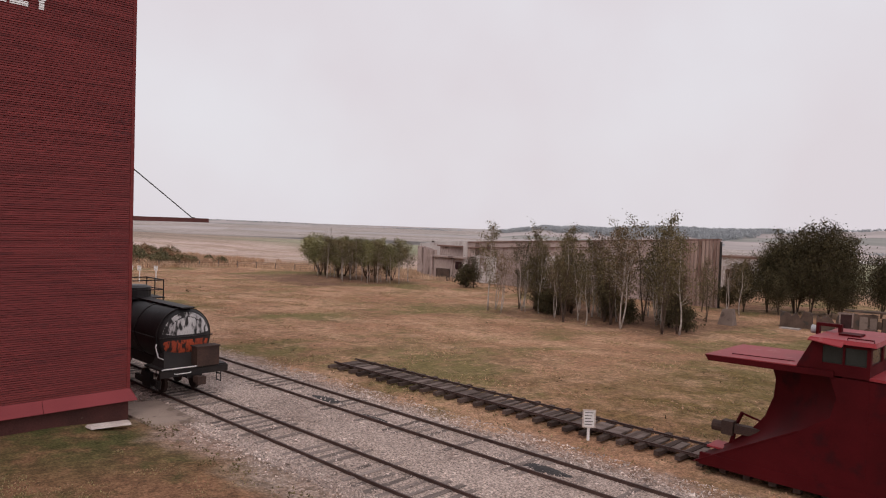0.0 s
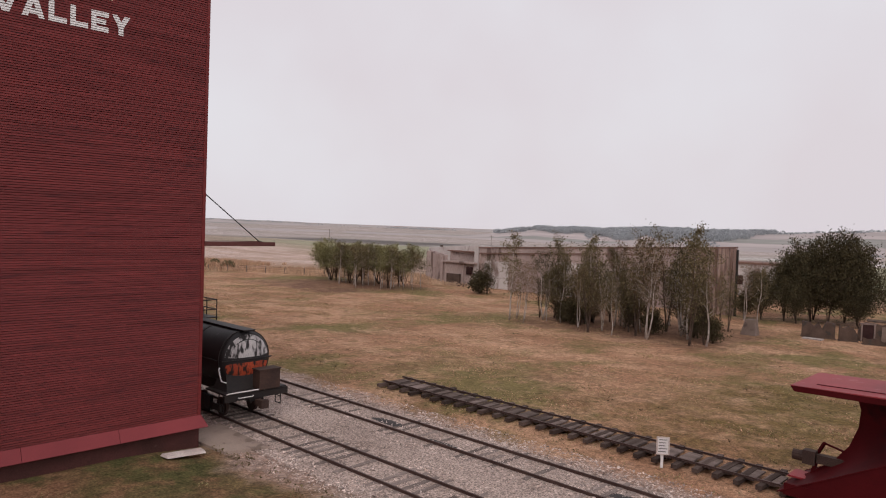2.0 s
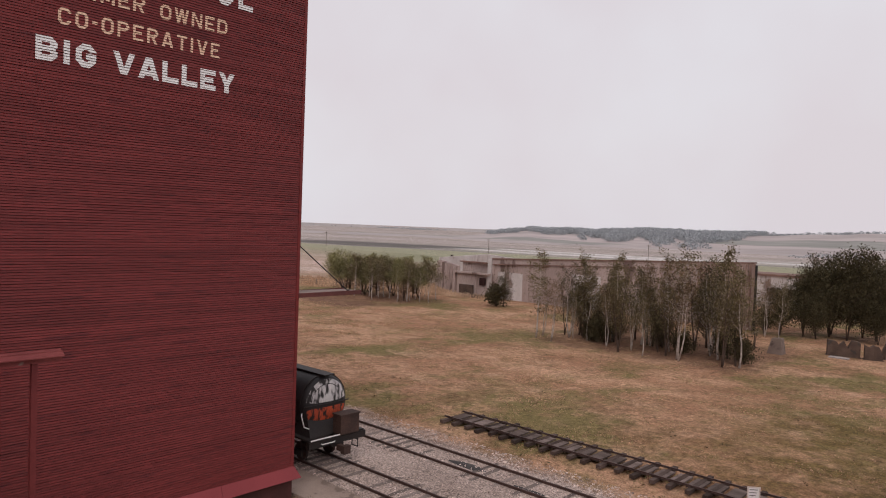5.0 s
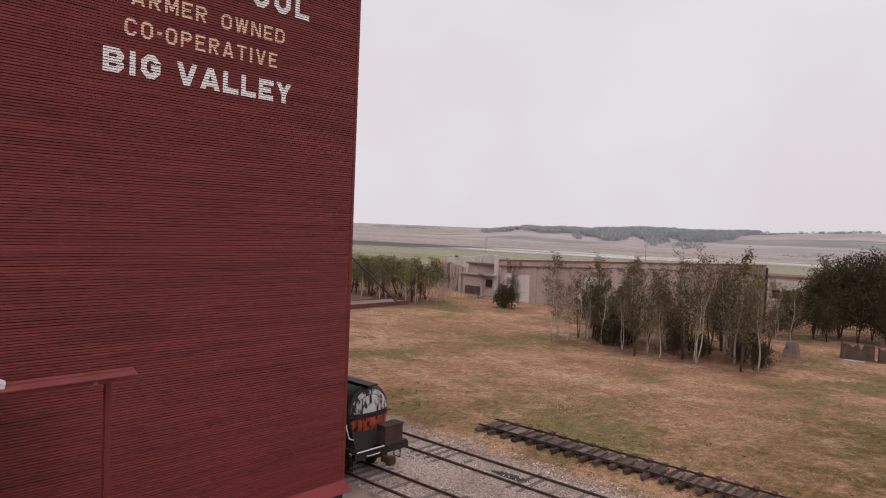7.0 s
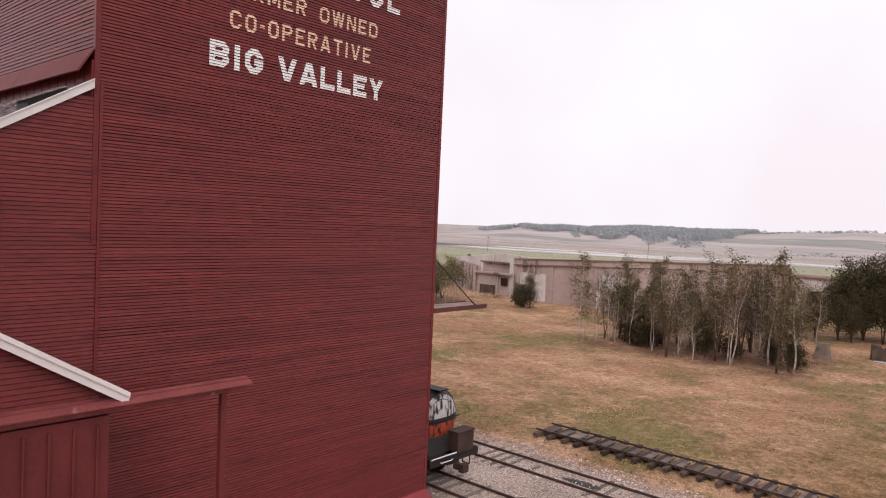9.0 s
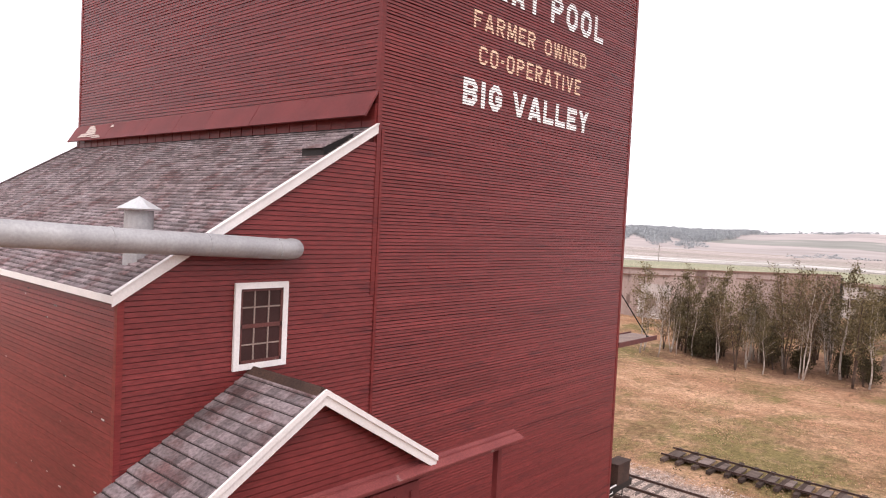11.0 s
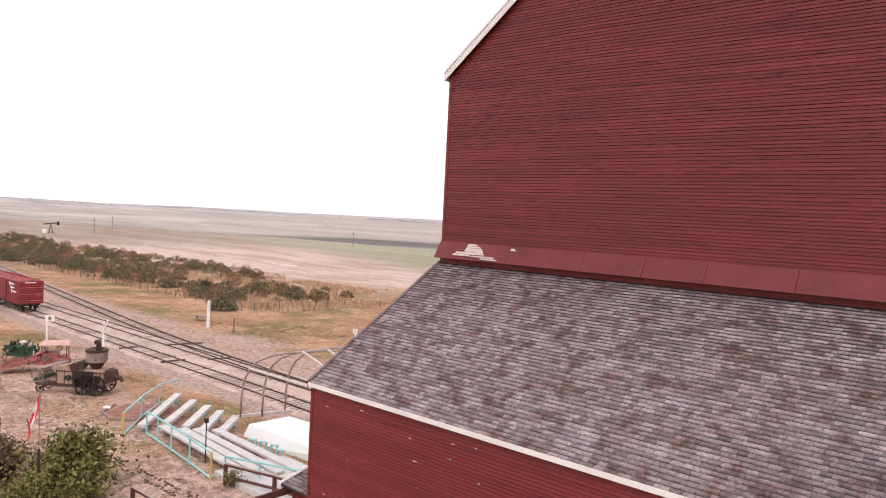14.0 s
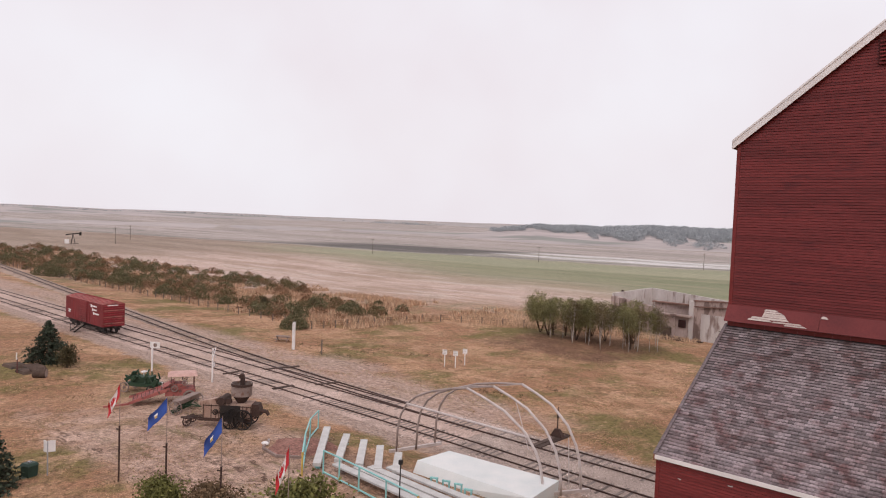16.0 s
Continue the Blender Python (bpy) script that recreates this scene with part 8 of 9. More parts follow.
# small yard things
bn = thing("litter_bin", "dark green square litter bin with domed lid", "litter bin", (-81.6, -12.0, zg(-81.6, -12.0)), 20)
bn.scale = (0.72, 0.72, 0.72)
part("body", M().hexa([(-0.42, -0.42, 0), (0.42, -0.42, 0), (0.42, 0.42, 0), (-0.42, 0.42, 0)], [(-0.48, -0.48, 1.0), (0.48, -0.48, 1.0), (0.48, 0.48, 1.0), (-0.48, 0.48, 1.0)]), PINE_GREEN, bn)
part("lid", M().hexa([(-0.52, -0.52, 1.0), (0.52, -0.52, 1.0), (0.52, 0.52, 1.0), (-0.52, 0.52, 1.0)], [(-0.4, -0.4, 1.2), (0.4, -0.4, 1.2), (0.4, 0.4, 1.2), (-0.4, 0.4, 1.2)]), PINE_GREEN, bn)
part("lid_knob", M().box(-0.12, 0.12, -0.12, 0.12, 1.2, 1.3), GALV, bn)
ds = thing("double_signboard", "two white boards back to back on a post", "signboard", (-81.0, -11.2, zg(-81.0, -11.2)), 35)
ds.scale = (0.8, 0.8, 0.82)
part("post", M().tube([(0, 0, -0.3), (0, 0, 2.6)], 0.05, 8), GALV, ds)
part("board", M().bar((-0.04, 0.02, 2.15), (-0.5, 0.25, 2.15), 0.03, 0.85), WHITE, ds)
part("board", M().bar((0.04, 0.02, 2.2), (0.45, 0.28, 2.2), 0.03, 0.85), WHITE, ds)
gb = thing("garden_bench", "green slatted garden bench on the lawn", "bench", (-69.8, -11.6, zg(-69.8, -11.6)), 60)
for i in range(4):
    part("slat", M().box(-0.9, 0.9, -0.25 + i * 0.14, -0.14 + i * 0.14, 0.44, 0.47), TEAL, gb)
for i in range(3):
    part("back_slat", M().box(-0.9, 0.9, 0.3 + i * 0.03, 0.33 + i * 0.03, 0.55 + i * 0.16, 0.66 + i * 0.16), PINE_GREEN, gb)
for s in (-0.8, 0.8):
    part("leg", M().box(s - 0.03, s + 0.03, -0.25, 0.35, 0, 0.44), IRON, gb)
for i, (x, y, r, l) in enumerate(((-110.4, -1.4, 0.45, 1.2), (-112.6, -0.9, 0.3, 1.3))):
    lg = thing("log", "short sawn brown log lying in the yard", "log", (x, y, zg(x, y) + r * 0.9), 50 + i * 20, "logs")
    part("bark", M().tube([(-l / 2, 0, 0), (-l / 4, 0.02, 0.01), (l / 4, 0, 0), (l / 2, 0, 0)], [r, r * 0.96, r * 1.02, r * 0.97], 18), BARK_DARK, lg, smooth=False)
    part("cut_face", M().tube([(l / 2, 0, 0), (l / 2 + 0.01, 0, 0)], r * 0.9, 18), WOOD, lg, "pale sawn end")
for i, (x, y, sx, sy) in enumerate(((-114.8, -0.5, 1.6, 1.0), (-116.8, -1.6, 1.3, 0.9), (-113.4, -1.6, 1.1, 0.8))):
    solid("flat_stone", M().hexa([(x - sx, y - sy, zg(x, y) - 0.1), (x + sx, y - sy * 0.8, zg(x, y) - 0.1), (x + sx * 0.9, y + sy, zg(x, y) - 0.1), (x - sx * 0.8, y + sy, zg(x, y) - 0.1)],
          [(x - sx * 0.85, y - sy * 0.8, zg(x, y) + 0.3), (x + sx * 0.85, y - sy * 0.6, zg(x, y) + 0.25), (x + sx * 0.7, y + sy * 0.8, zg(x, y) + 0.35), (x - sx * 0.65, y + sy * 0.8, zg(x, y) + 0.3)]), RUIN_OLD, "flat grey boulder in the grass", "boulder", group="boulders")
mk = post("marker_post", "brown marker post with a pale plate", "post", -113.6, -2.4, 1.5, 0.09, BROWN)
part("plate", M().box(-0.12, 0.12, -0.08, -0.05, 1.4, 2.1), WHITE, mk)

# farm machines
def place_scaled(t, s):
    t.matrix_basis = t.matrix_basis @ Matrix.Diagonal((s, s, s, 1))
    return t


def threshing_machine(x, y, rz):
    t = thing("threshing_machine", "weathered steel threshing machine with round hopper on iron wheels", "threshing machine", (x, y, zg(x, y)), rz)
    bd = part("body", M().hexa([(-2.6, -0.75, 0.85), (1.9, -0.75, 0.85), (1.9, 0.75, 0.85), (-2.6, 0.75, 0.85)], [(-2.6, -0.75, 2.15), (1.9, -0.75, 2.4), (1.9, 0.75, 2.4), (-2.6, 0.75, 2.15)]), THRESH, t, "weathered tan body panels")
    for sy in (-1, 1):
        part("shadow_frame", M().box(-1.0, 0.9, sy * 0.8 - 0.03, sy * 0.8 + 0.03, 0.9, 2.2), IRON, bd, "dark sheet over the middle of the body side")
        part("panel_strap", M().box(-2.6, 1.9, sy * 0.77 - 0.03, sy * 0.77 + 0.03, 0.85, 0.95).box(-2.6, 1.9, sy * 0.77 - 0.03, sy * 0.77 + 0.03, 2.08, 2.16), RUST, bd)
    part("front_panel", M().box(-2.68, -2.6, -0.7, 0.7, 0.9, 2.1), THRESH, bd, "pale tin front panel")
    for i in range(7):
        xx = -2.6 + i * 0.75
        part("panel_strap", M().box(xx - 0.035, xx + 0.035, -0.79, -0.75, 0.85, 2.2), RUST, bd)
        part("panel_strap", M().box(xx - 0.035, xx + 0.035, 0.75, 0.79, 0.85, 2.2), RUST, bd)
    part("rear_hood", M().hexa([(1.9, -0.6, 1.1), (2.8, -0.5, 1.35), (2.8, 0.5, 1.35), (1.9, 0.6, 1.1)], [(1.9, -0.6, 2.35), (2.5, -0.5, 2.3), (2.5, 0.5, 2.3), (1.9, 0.6, 2.35)]), RUST, t, "rusty blower hood")
    part("spout", M().tube([(2.7, -0.3, 1.75), (3.3, -0.4, 1.7), (3.5, -0.45, 1.4)], [0.2, 0.18, 0.14], 10), RUST, t)
    part("hopper", lathe([(0.28, 2.2), (0.75, 2.95), (0.95, 3.05), (0.95, 4.15), (0.88, 4.15), (0.88, 3.1), (0.0, 2.9)], (0.75, 0.0), 24), STRAW, t, "round galvanised hopper")
    part("hopper_cone", lathe([(0.3, 2.2), (0.8, 3.0), (0.96, 3.06)], (0.75, 0.0), 24), RUST, t, "rusty hopper cone")
    part("hopper_band", lathe([(0.955, 3.95), (0.985, 3.97), (0.985, 4.17), (0.955, 4.19)], (0.75, 0.0), 24), RUST, t)
    part("elevator_head", M().box(0.5, 0.85, 0.25, 0.6, 3.9, 4.7).tube([(0.55, 0.2, 4.75), (0.55, 0.7, 4.75)], 0.22, 10), RUST, t)
    part("feeder", M().hexa([(-2.6, -0.6, 1.6), (-1.5, -0.6, 2.1), (-1.5, 0.6, 2.1), (-2.6, 0.6, 1.6)], [(-3.2, -0.6, 2.35), (-1.4, -0.6, 2.75), (-1.4, 0.6, 2.75), (-3.2, 0.6, 2.35)]), THRESH, t, "worn tan feeder cover")
    part("pulley_stack", M().tube([(-0.9, -0.9, 2.55), (-0.9, 0.9, 2.55)], 0.38, 14).tube([(-0.2, -0.95, 2.6), (-0.2, -0.6, 2.6)], 0.28, 12), RUST, t, "belt pulleys and drum")
    for xx, zz, r in ((0.2, 1.6, 0.42), (-0.6, 1.3, 0.3), (-1.4, 1.55, 0.26), (1.3, 1.5, 0.3)):
        part("pulley", M().wheel((xx, -0.92, zz), r, 0.12, "y", 16, 0.07, 4), IRON, t)
    part("frame", M().box(-3.0, 2.0, -0.8, -0.65, 0.65, 0.85).box(-3.0, 2.0, 0.65, 0.8, 0.65, 0.85).bar((-2.9, 0, 0.75), (-5.0, -0.1, 0.65), 0.16).bar((-3.0, -0.7, 0.75), (-4.4, -0.35, 0.7), 0.1).bar((-3.0, 0.7, 0.75), (-4.4, 0.35, 0.7), 0.1), RUST, t, "rusty iron frame and drawbar")
    for sy in (-0.95, 0.95):
        part("rear_wheel", M().wheel((1.2, sy * 1.05, 0.95), 0.95, 0.22, "y", 24, 0.09, 10), IRON, t)
        part("middle_wheel", M().wheel((0.0, sy * 1.0, 0.7), 0.7, 0.16, "y", 22, 0.08, 10), IRON, t)
        part("front_wheel", M().wheel((-4.2, sy * 0.72, 0.4), 0.4, 0.14, "y", 20, 0.07, 8), RUST, t)
    part("front_axle", M().bar((-4.2, -0.8, 0.4), (-4.2, 0.8, 0.4), 0.1).box(-4.6, -3.8, -0.5, 0.5, 0.62, 0.72), RUST, t)
    return t
place_scaled(threshing_machine(-82.4, 2.6, 38), 0.82)


def seed_drill(x, y, rz):
    t = thing("seed_drill", "old grain drill with pale wheel rims and dark gear", "farm machine", (x, y, zg(x, y)), rz)
    part("box", M().hexa([(-1.7, -0.25, 0.95), (1.7, -0.25, 0.95), (1.7, 0.25, 0.95), (-1.7, 0.25, 0.95)], [(-1.7, -0.38, 1.35), (1.7, -0.38, 1.35), (1.7, 0.38, 1.35), (-1.7, 0.38, 1.35)]), STRAW, t, "grey seed box")
    part("lid", M().box(-1.75, 1.75, -0.4, 0.4, 1.36, 1.41), WOOD, t)
    for s in (-1.85, 1.85):
        part("wheel", M().wheel((s, 0, 0.7), 0.7, 0.1, "x", 24, 0.06, 12), STRAW, t, "pale steel wheel")
    for i in range(12):
        xx = -1.5 + i * 0.27
        part("disc_arm", M().bar((xx, -0.1, 0.9), (xx, 0.55, 0.25), 0.05).tube([(xx - 0.01, 0.55, 0.22), (xx + 0.01, 0.55, 0.22)], 0.2, 10), GREEN_IRON, t)
    part("drawbar", M().bar((0, -0.3, 0.7), (0, -2.4, 0.5), 0.09).bar((-0.8, -0.3, 0.7), (0, -1.6, 0.55), 0.06).bar((0.8, -0.3, 0.7), (0, -1.6, 0.55), 0.06), GREEN_IRON, t)
    for s in (-0.25, 0.25):
        part("fore_wheel", M().wheel((s, -2.4, 0.4), 0.4, 0.08, "x", 20, 0.05, 8), YELLOW, t, "pale yellow spoked wheel")
    return t
place_scaled(seed_drill(-89.4, 2.6, 118), 0.85)


def swather(x, y, rz):
    t = thing("swather", "faded red farm swather with canopy and sloping deck", "farm machine", (x, y, zg(x, y)), rz)
    part("chassis", M().box(-0.2, 2.4, -0.8, 0.8, 0.7, 1.3).box(0.2, 1.6, -0.6, 0.6, 1.3, 1.75), RED_IRON, t, "faded red body")
    part("deck", M().hexa([(-3.0, -1.2, 0.25), (-0.1, -0.9, 1.25), (-0.1, 0.9, 1.25), (-3.0, 1.2, 0.25)], [(-3.0, -1.2, 0.33), (-0.1, -0.9, 1.33), (-0.1, 0.9, 1.33), (-3.0, 1.2, 0.33)]), RED_IRON, t, "sloping slatted deck")
    for i in range(9):
        u = i / 8
        part("deck_slat", M().bar((-2.9 + 2.7 * u, -1.1 + 0.25 * u, 0.4 + 0.93 * u), (-2.9 + 2.7 * u, 1.1 - 0.25 * u, 0.4 + 0.93 * u), 0.06), BROWN, t)
    for s in (-1, 1):
        part("deck_side", M().hexa([(-3.3, s * 1.25, 0.2), (0.2, s * 0.95, 1.2), (0.2, s * 0.9, 1.2), (-3.3, s * 1.2, 0.2)], [(-3.3, s * 1.25, 0.42), (0.2, s * 0.95, 1.55), (0.2, s * 0.9, 1.55), (-3.3, s * 1.2, 0.42)]), RED_IRON, t)
        for xx in (0.3, 2.3):
            part("canopy_post", M().bar((xx, s * 0.75, 1.3), (xx, s * 0.75, 2.5), 0.07), BROWN, t)
        part("wheel", M().wheel((1.9, s * 0.95, 0.6), 0.6, 0.2, "y", 20, 0.14, 8), WOOD, t, "pale rimmed wheel")
        part("pulley", M().wheel((0.6, s * 0.9, 1.4), 0.3, 0.1, "y", 16, 0.08, 4), WOOD, t)
        part("pulley", M().wheel((1.5, s * 0.9, 1.9), 0.26, 0.1, "y", 16, 0.08, 4), WOOD, t)
    part("canopy", M().hexa([(0.0, -1.0, 2.5), (2.6, -1.0, 2.5), (2.6, 1.0, 2.5), (0.0, 1.0, 2.5)], [(0.25, -0.75, 2.7), (2.4, -0.75, 2.7), (2.4, 0.75, 2.7), (0.25, 0.75, 2.7)]), mat("pale_pink_canopy_paint", (0.6, 0.38, 0.33), (0.5, 0.3, 0.26)), t, "pale pink weathered canopy")
    part("hood_sheet", M().hexa([(-0.4, -0.8, 1.4), (0.6, -0.8, 1.9), (0.6, 0.8, 1.9), (-0.4, 0.8, 1.4)], [(-0.4, -0.8, 1.5), (0.6, -0.8, 2.0), (0.6, 0.8, 2.0), (-0.4, 0.8, 1.5)]), RED_IRON, t)
    part("plate", M().box(-0.5, -0.45, -0.25, 0.25, 1.45, 1.8), WHITE, t, "white plate")
    part("boom", M().bar((-3.3, -1.3, 0.3), (-5.2, -2.0, 0.35), 0.16), RED_IRON, t)
    return t
place_scaled(swather(-93.4, 3.0, 62), 0.95)


def green_machine(x, y, rz):
    t = thing("green_machine", "green spoked farm machine with many gears and tines", "farm machine", (x, y, zg(x, y)), rz)
    part("frame", M().box(-1.6, 1.6, -0.7, 0.7, 0.6, 0.9).box(-1.1, 0.9, -0.5, 0.5, 0.9, 1.5), GREEN_IRON, t)
    rr = random.Random(44)
    for i in range(40):
        a = (rr.uniform(-1.6, 1.6), rr.uniform(-0.9, 0.9), rr.uniform(0.7, 1.5))
        b_ = (a[0] + rr.uniform(-0.6, 0.6), a[1] + rr.uniform(-0.4, 0.4), a[2] + rr.uniform(0.2, 0.8))
        part("tine", M().bar(a, b_, rr.uniform(0.06, 0.22), rr.uniform(0.05, 0.35)), GREEN_IRON, t)
    part("seat", M().box(-0.2, 0.25, -0.25, 0.25, 1.9, 2.0).bar((0, 0, 1.4), (0, 0, 1.9), 0.07), WHITE, t, "pale seat")
    for xx, s, r in ((-1.5, -0.9, 0.5), (-1.5, 0.9, 0.5), (1.3, -0.9, 0.42), (1.3, 0.9, 0.42)):
        part("wheel", M().wheel((xx, s, r), r, 0.12, "y", 18, 0.07, 8), WOOD if xx < 0 else IRON, t)
    part("drawbar", M().bar((1.5, 0, 0.6), (3.2, 0.2, 0.45), 0.12), RED_IRON, t)
    return t
place_scaled(green_machine(-98.6, 3.4, 30), 0.95)

# mulch bed with its timber edge and a garden swan
heap(-74.2, 3.0, 2.9, 2.2, 0.12, "mulch_bed", "red-brown mulch bed edged with timber", MULCH, zg(-75, 3) - 0.02, "flower bed", 6)
edge_pts = [(-77.4, 2.4), (-76.0, 0.9), (-74.0, 0.6), (-72.6, 1.6)]
for a, c in zip(edge_pts, edge_pts[1:]):
    solid("edging_timber", M().bar((*a, zg(*a) + 0.07), (*c, zg(*c) + 0.07), 0.16, 0.18), WOOD, "pale timber edging of the mulch bed", "edging", group="mulch bed edging")
sn = thing("garden_swan", "small white garden swan ornament beside the mulch bed", "garden ornament", (-76.6, 1.5, zg(-76.6, 1.5)), 30)
sn.scale = (0.6, 0.6, 0.6)
part("body", M().tube([(-0.5, 0, 0.3), (-0.3, 0, 0.28), (0.1, 0, 0.26), (0.4, 0, 0.28), (0.5, 0, 0.34)], [0.04, 0.2, 0.26, 0.18, 0.05], 10), WHITE, sn, smooth=True)
part("neck", M().tube([(0.38, 0, 0.35), (0.52, 0, 0.55), (0.46, 0, 0.75), (0.58, 0, 0.82)], [0.08, 0.06, 0.05, 0.04], 8), WHITE, sn, smooth=True)

# dark clods pressed up along the wheel track of the drive
rr, clods = random.Random(55), M()
for i in range(170):
    u = rr.random()
    x, y = -70.6 + 16.5 * u, -2.8 + 0.8 * u + rr.choice((-0.28, 0.28)) + rr.gauss(0, 0.09)
    s, q, z = rr.uniform(0.05, 0.17), rr.uniform(0.03, 0.09), zg(x, y)
    clods.hexa([(x - s, y - q, z - 0.03), (x + s, y - q * 0.7, z - 0.03), (x + s * 0.8, y + q, z - 0.03), (x - s * 0.9, y + q, z - 0.03)], [(x - s * 0.6, y - q * 0.5, z + 0.05), (x + s * 0.6, y - q * 0.4, z + 0.04), (x + s * 0.5, y + q * 0.5, z + 0.05), (x - s * 0.5, y + q * 0.5, z + 0.04)])
CLOD = mat("dark_pressed_earth", (0.17, 0.105, 0.085), (0.12, 0.075, 0.06), 0.95, grain=0.3, island=0.3)
solid("earth_clods", clods, CLOD, "dark earth clods along a wheel track", kind="stuff")

# stage with its hoop frame
st_ = thing("stage", "low white concrete stage platform under pipe hoops", "stage", (-61.9, 7.8, 1.0), 4)
zz0, zz1 = -0.3, 0.85
part("slab", M().hexa([(-4.3, -2.2, zz0), (4.6, -2.0, zz0), (4.4, 1.7, zz0), (-3.9, 1.5, zz0)], [(-4.3, -1.5, zz1), (4.55, -1.95, zz1), (4.4, 1.7, zz1), (-3.9, 1.5, zz1)]), STAGE, st_, "white painted slab")
part("skirt_seam", M().box(-4.2, 4.5, -2.22, -2.18, -0.1, -0.05), CONCRETE, st_)
hf = thing("hoop_frame", "brown and pale steel pipe hoops arching over the stage", "pipe frame", (-63.5, 9.4, 1.1))
HL = [(-69.7, 7.7), (-69.0, 9.0), (-68.9, 10.9)]
HR = [(-58.0, 8.6), (-57.2, 9.4), (-56.7, 10.9)]
for i in range(3):
    a, c = Vector((*HL[i], 1.15)), Vector((*HR[i], 1.15))
    mid = Vector(((-64.3, -62.7, -61.2)[i], (8.7, 9.5, 10.6)[i], (6.55, 6.85, 7.1)[i]))
    apex_top = mid.z
    def side_path(base, right=False):
        """Upright leg, bend, straight slope to the apex."""
        flat = Vector((mid.x - base.x, mid.y - base.y, 0))
        knots = [(0, 0), (0.01, 0.3), (0.05, 0.5), (0.14, 0.66), (0.28, 0.78), (0.5, 0.88), (0.75, 0.95), (1, 1)]
        if right:
            knots = [(0, 0), (0.01, 0.16), (0.04, 0.32), (0.1, 0.47), (0.24, 0.66), (0.5, 0.84), (0.75, 0.93), (1, 1)]
        return [base + flat * u + Vector((0, 0, (apex_top - base.z) * w)) for u, w in knots]
    part("hoop", M().tube(side_path(a), 0.075, 8), HOOP, hf, "brown half hoop", smooth=True, world=True)
    part("hoop", M().tube(side_path(c, True), 0.085, 8), HOOP_PALE, hf, "pale half hoop", smooth=True, world=True)
a1 = Vector((*HL[0], 1.15)); c1 = Vector((*HR[0], 1.15))
part("tie_bar", M().tube([(-68.9, 7.75, 4.75), (-59.2, 8.6, 4.45)], 0.075, 8), HOOP_PALE, hf, "pale tie bar", world=True)
part("ridge_wire", M().tube([(-64.3, 8.7, 6.55), (-62.7, 9.5, 6.85), (-61.2, 10.6, 7.1)], 0.03, 6), HOOP, hf, world=True)
part("ground_sill", M().bar((-69.9, 7.2, 1.22), (-68.7, 11.4, 1.18), 0.18, 0.2), HOOP_PALE, hf, "pale sill", world=True)
part("ground_sill", M().bar((-58.2, 8.2, 1.22), (-56.4, 11.4, 1.18), 0.18, 0.2), HOOP_PALE, hf, "pale sill", world=True)
part("strut", M().tube([(-59.3, 8.8, 3.6), (-60.9, 9.5, 6.3)], 0.03, 6), HOOP_PALE, hf, world=True)
part("strut", M().tube([(-56.9, 9.8, 1.6), (-57.2, 10.0, 4.6)], 0.03, 6), HOOP_PALE, hf, world=True)


# plank benches
def plank_bench(x0, y0, x1, y1, h, w, label, legs=True, group="plank benches"):
    mx, my = (x0 + x1) / 2, (y0 + y1) / 2
    t = thing("plank_bench", label, "bench", (mx, my, zg(mx, my)), 0, group)
    part("plank", M().bar((x0, y0, zg(mx, my) + h), (x1, y1, zg(mx, my) + h), w, 0.22 if legs else 0.12), PLANK, t, world=True)
    for u in (0.08, 0.92):
        px, py = x0 + (x1 - x0) * u, y0 + (y1 - y0) * u
        part("leg", M().box(px - 0.1, px + 0.1, py - 0.1, py + 0.1, zg(mx, my) - 0.1, zg(mx, my) + h - 0.04), TEAL if legs else WOOD, t, "turquoise painted leg" if legs else "", world=True)
        part("brace", M().bar((px - 0.25, py, zg(mx, my) + 0.06), (px + 0.25, py, zg(mx, my) + 0.06), 0.08), TEAL if legs else WOOD, t, world=True)
    return t
for i, (a, c) in enumerate((((-75.5, 6.2), (-69.9, 0.7)), ((-73.3, 6.2), (-69.6, 2.2)), ((-71.5, 6.25), (-68.1, 2.7)), ((-69.85, 6.25), (-66.7, 3.0)), ((-68.0, 6.2), (-65.7, 3.6)))):
    plank_bench(*a, *c, 0.5, 0.5, "white plank bench facing the stage")
for i, (a, c) in enumerate((((-69.3, 1.75), (-59.6, 1.1)), ((-68.0, 2.35), (-58.6, 1.75)), ((-67.4, 3.0), (-57.9, 2.5)), ((-66.6, 3.9), (-57.6, 3.5)))):
    plank_bench(*a, *c, 0.4, 0.55, "long white plank bench beside the rail", False)
solid("boardwalk", M().hexa([(-60.6, 0.2, zg(-59, 2) - 0.2), (-52.0, 0.2, zg(-59, 2) - 0.2), (-52.0, 4.4, zg(-59, 2) - 0.2), (-60.2, 4.4, zg(-59, 2) - 0.2)], [(-60.6, 0.2, zg(-59, 2) + 0.3), (-52.0, 0.2, zg(-59, 2) + 0.3), (-52.0, 4.4, zg(-59, 2) + 0.3), (-60.2, 4.4, zg(-59, 2) + 0.3)]), PLANK, "pale plank boardwalk by the stage", "boardwalk")


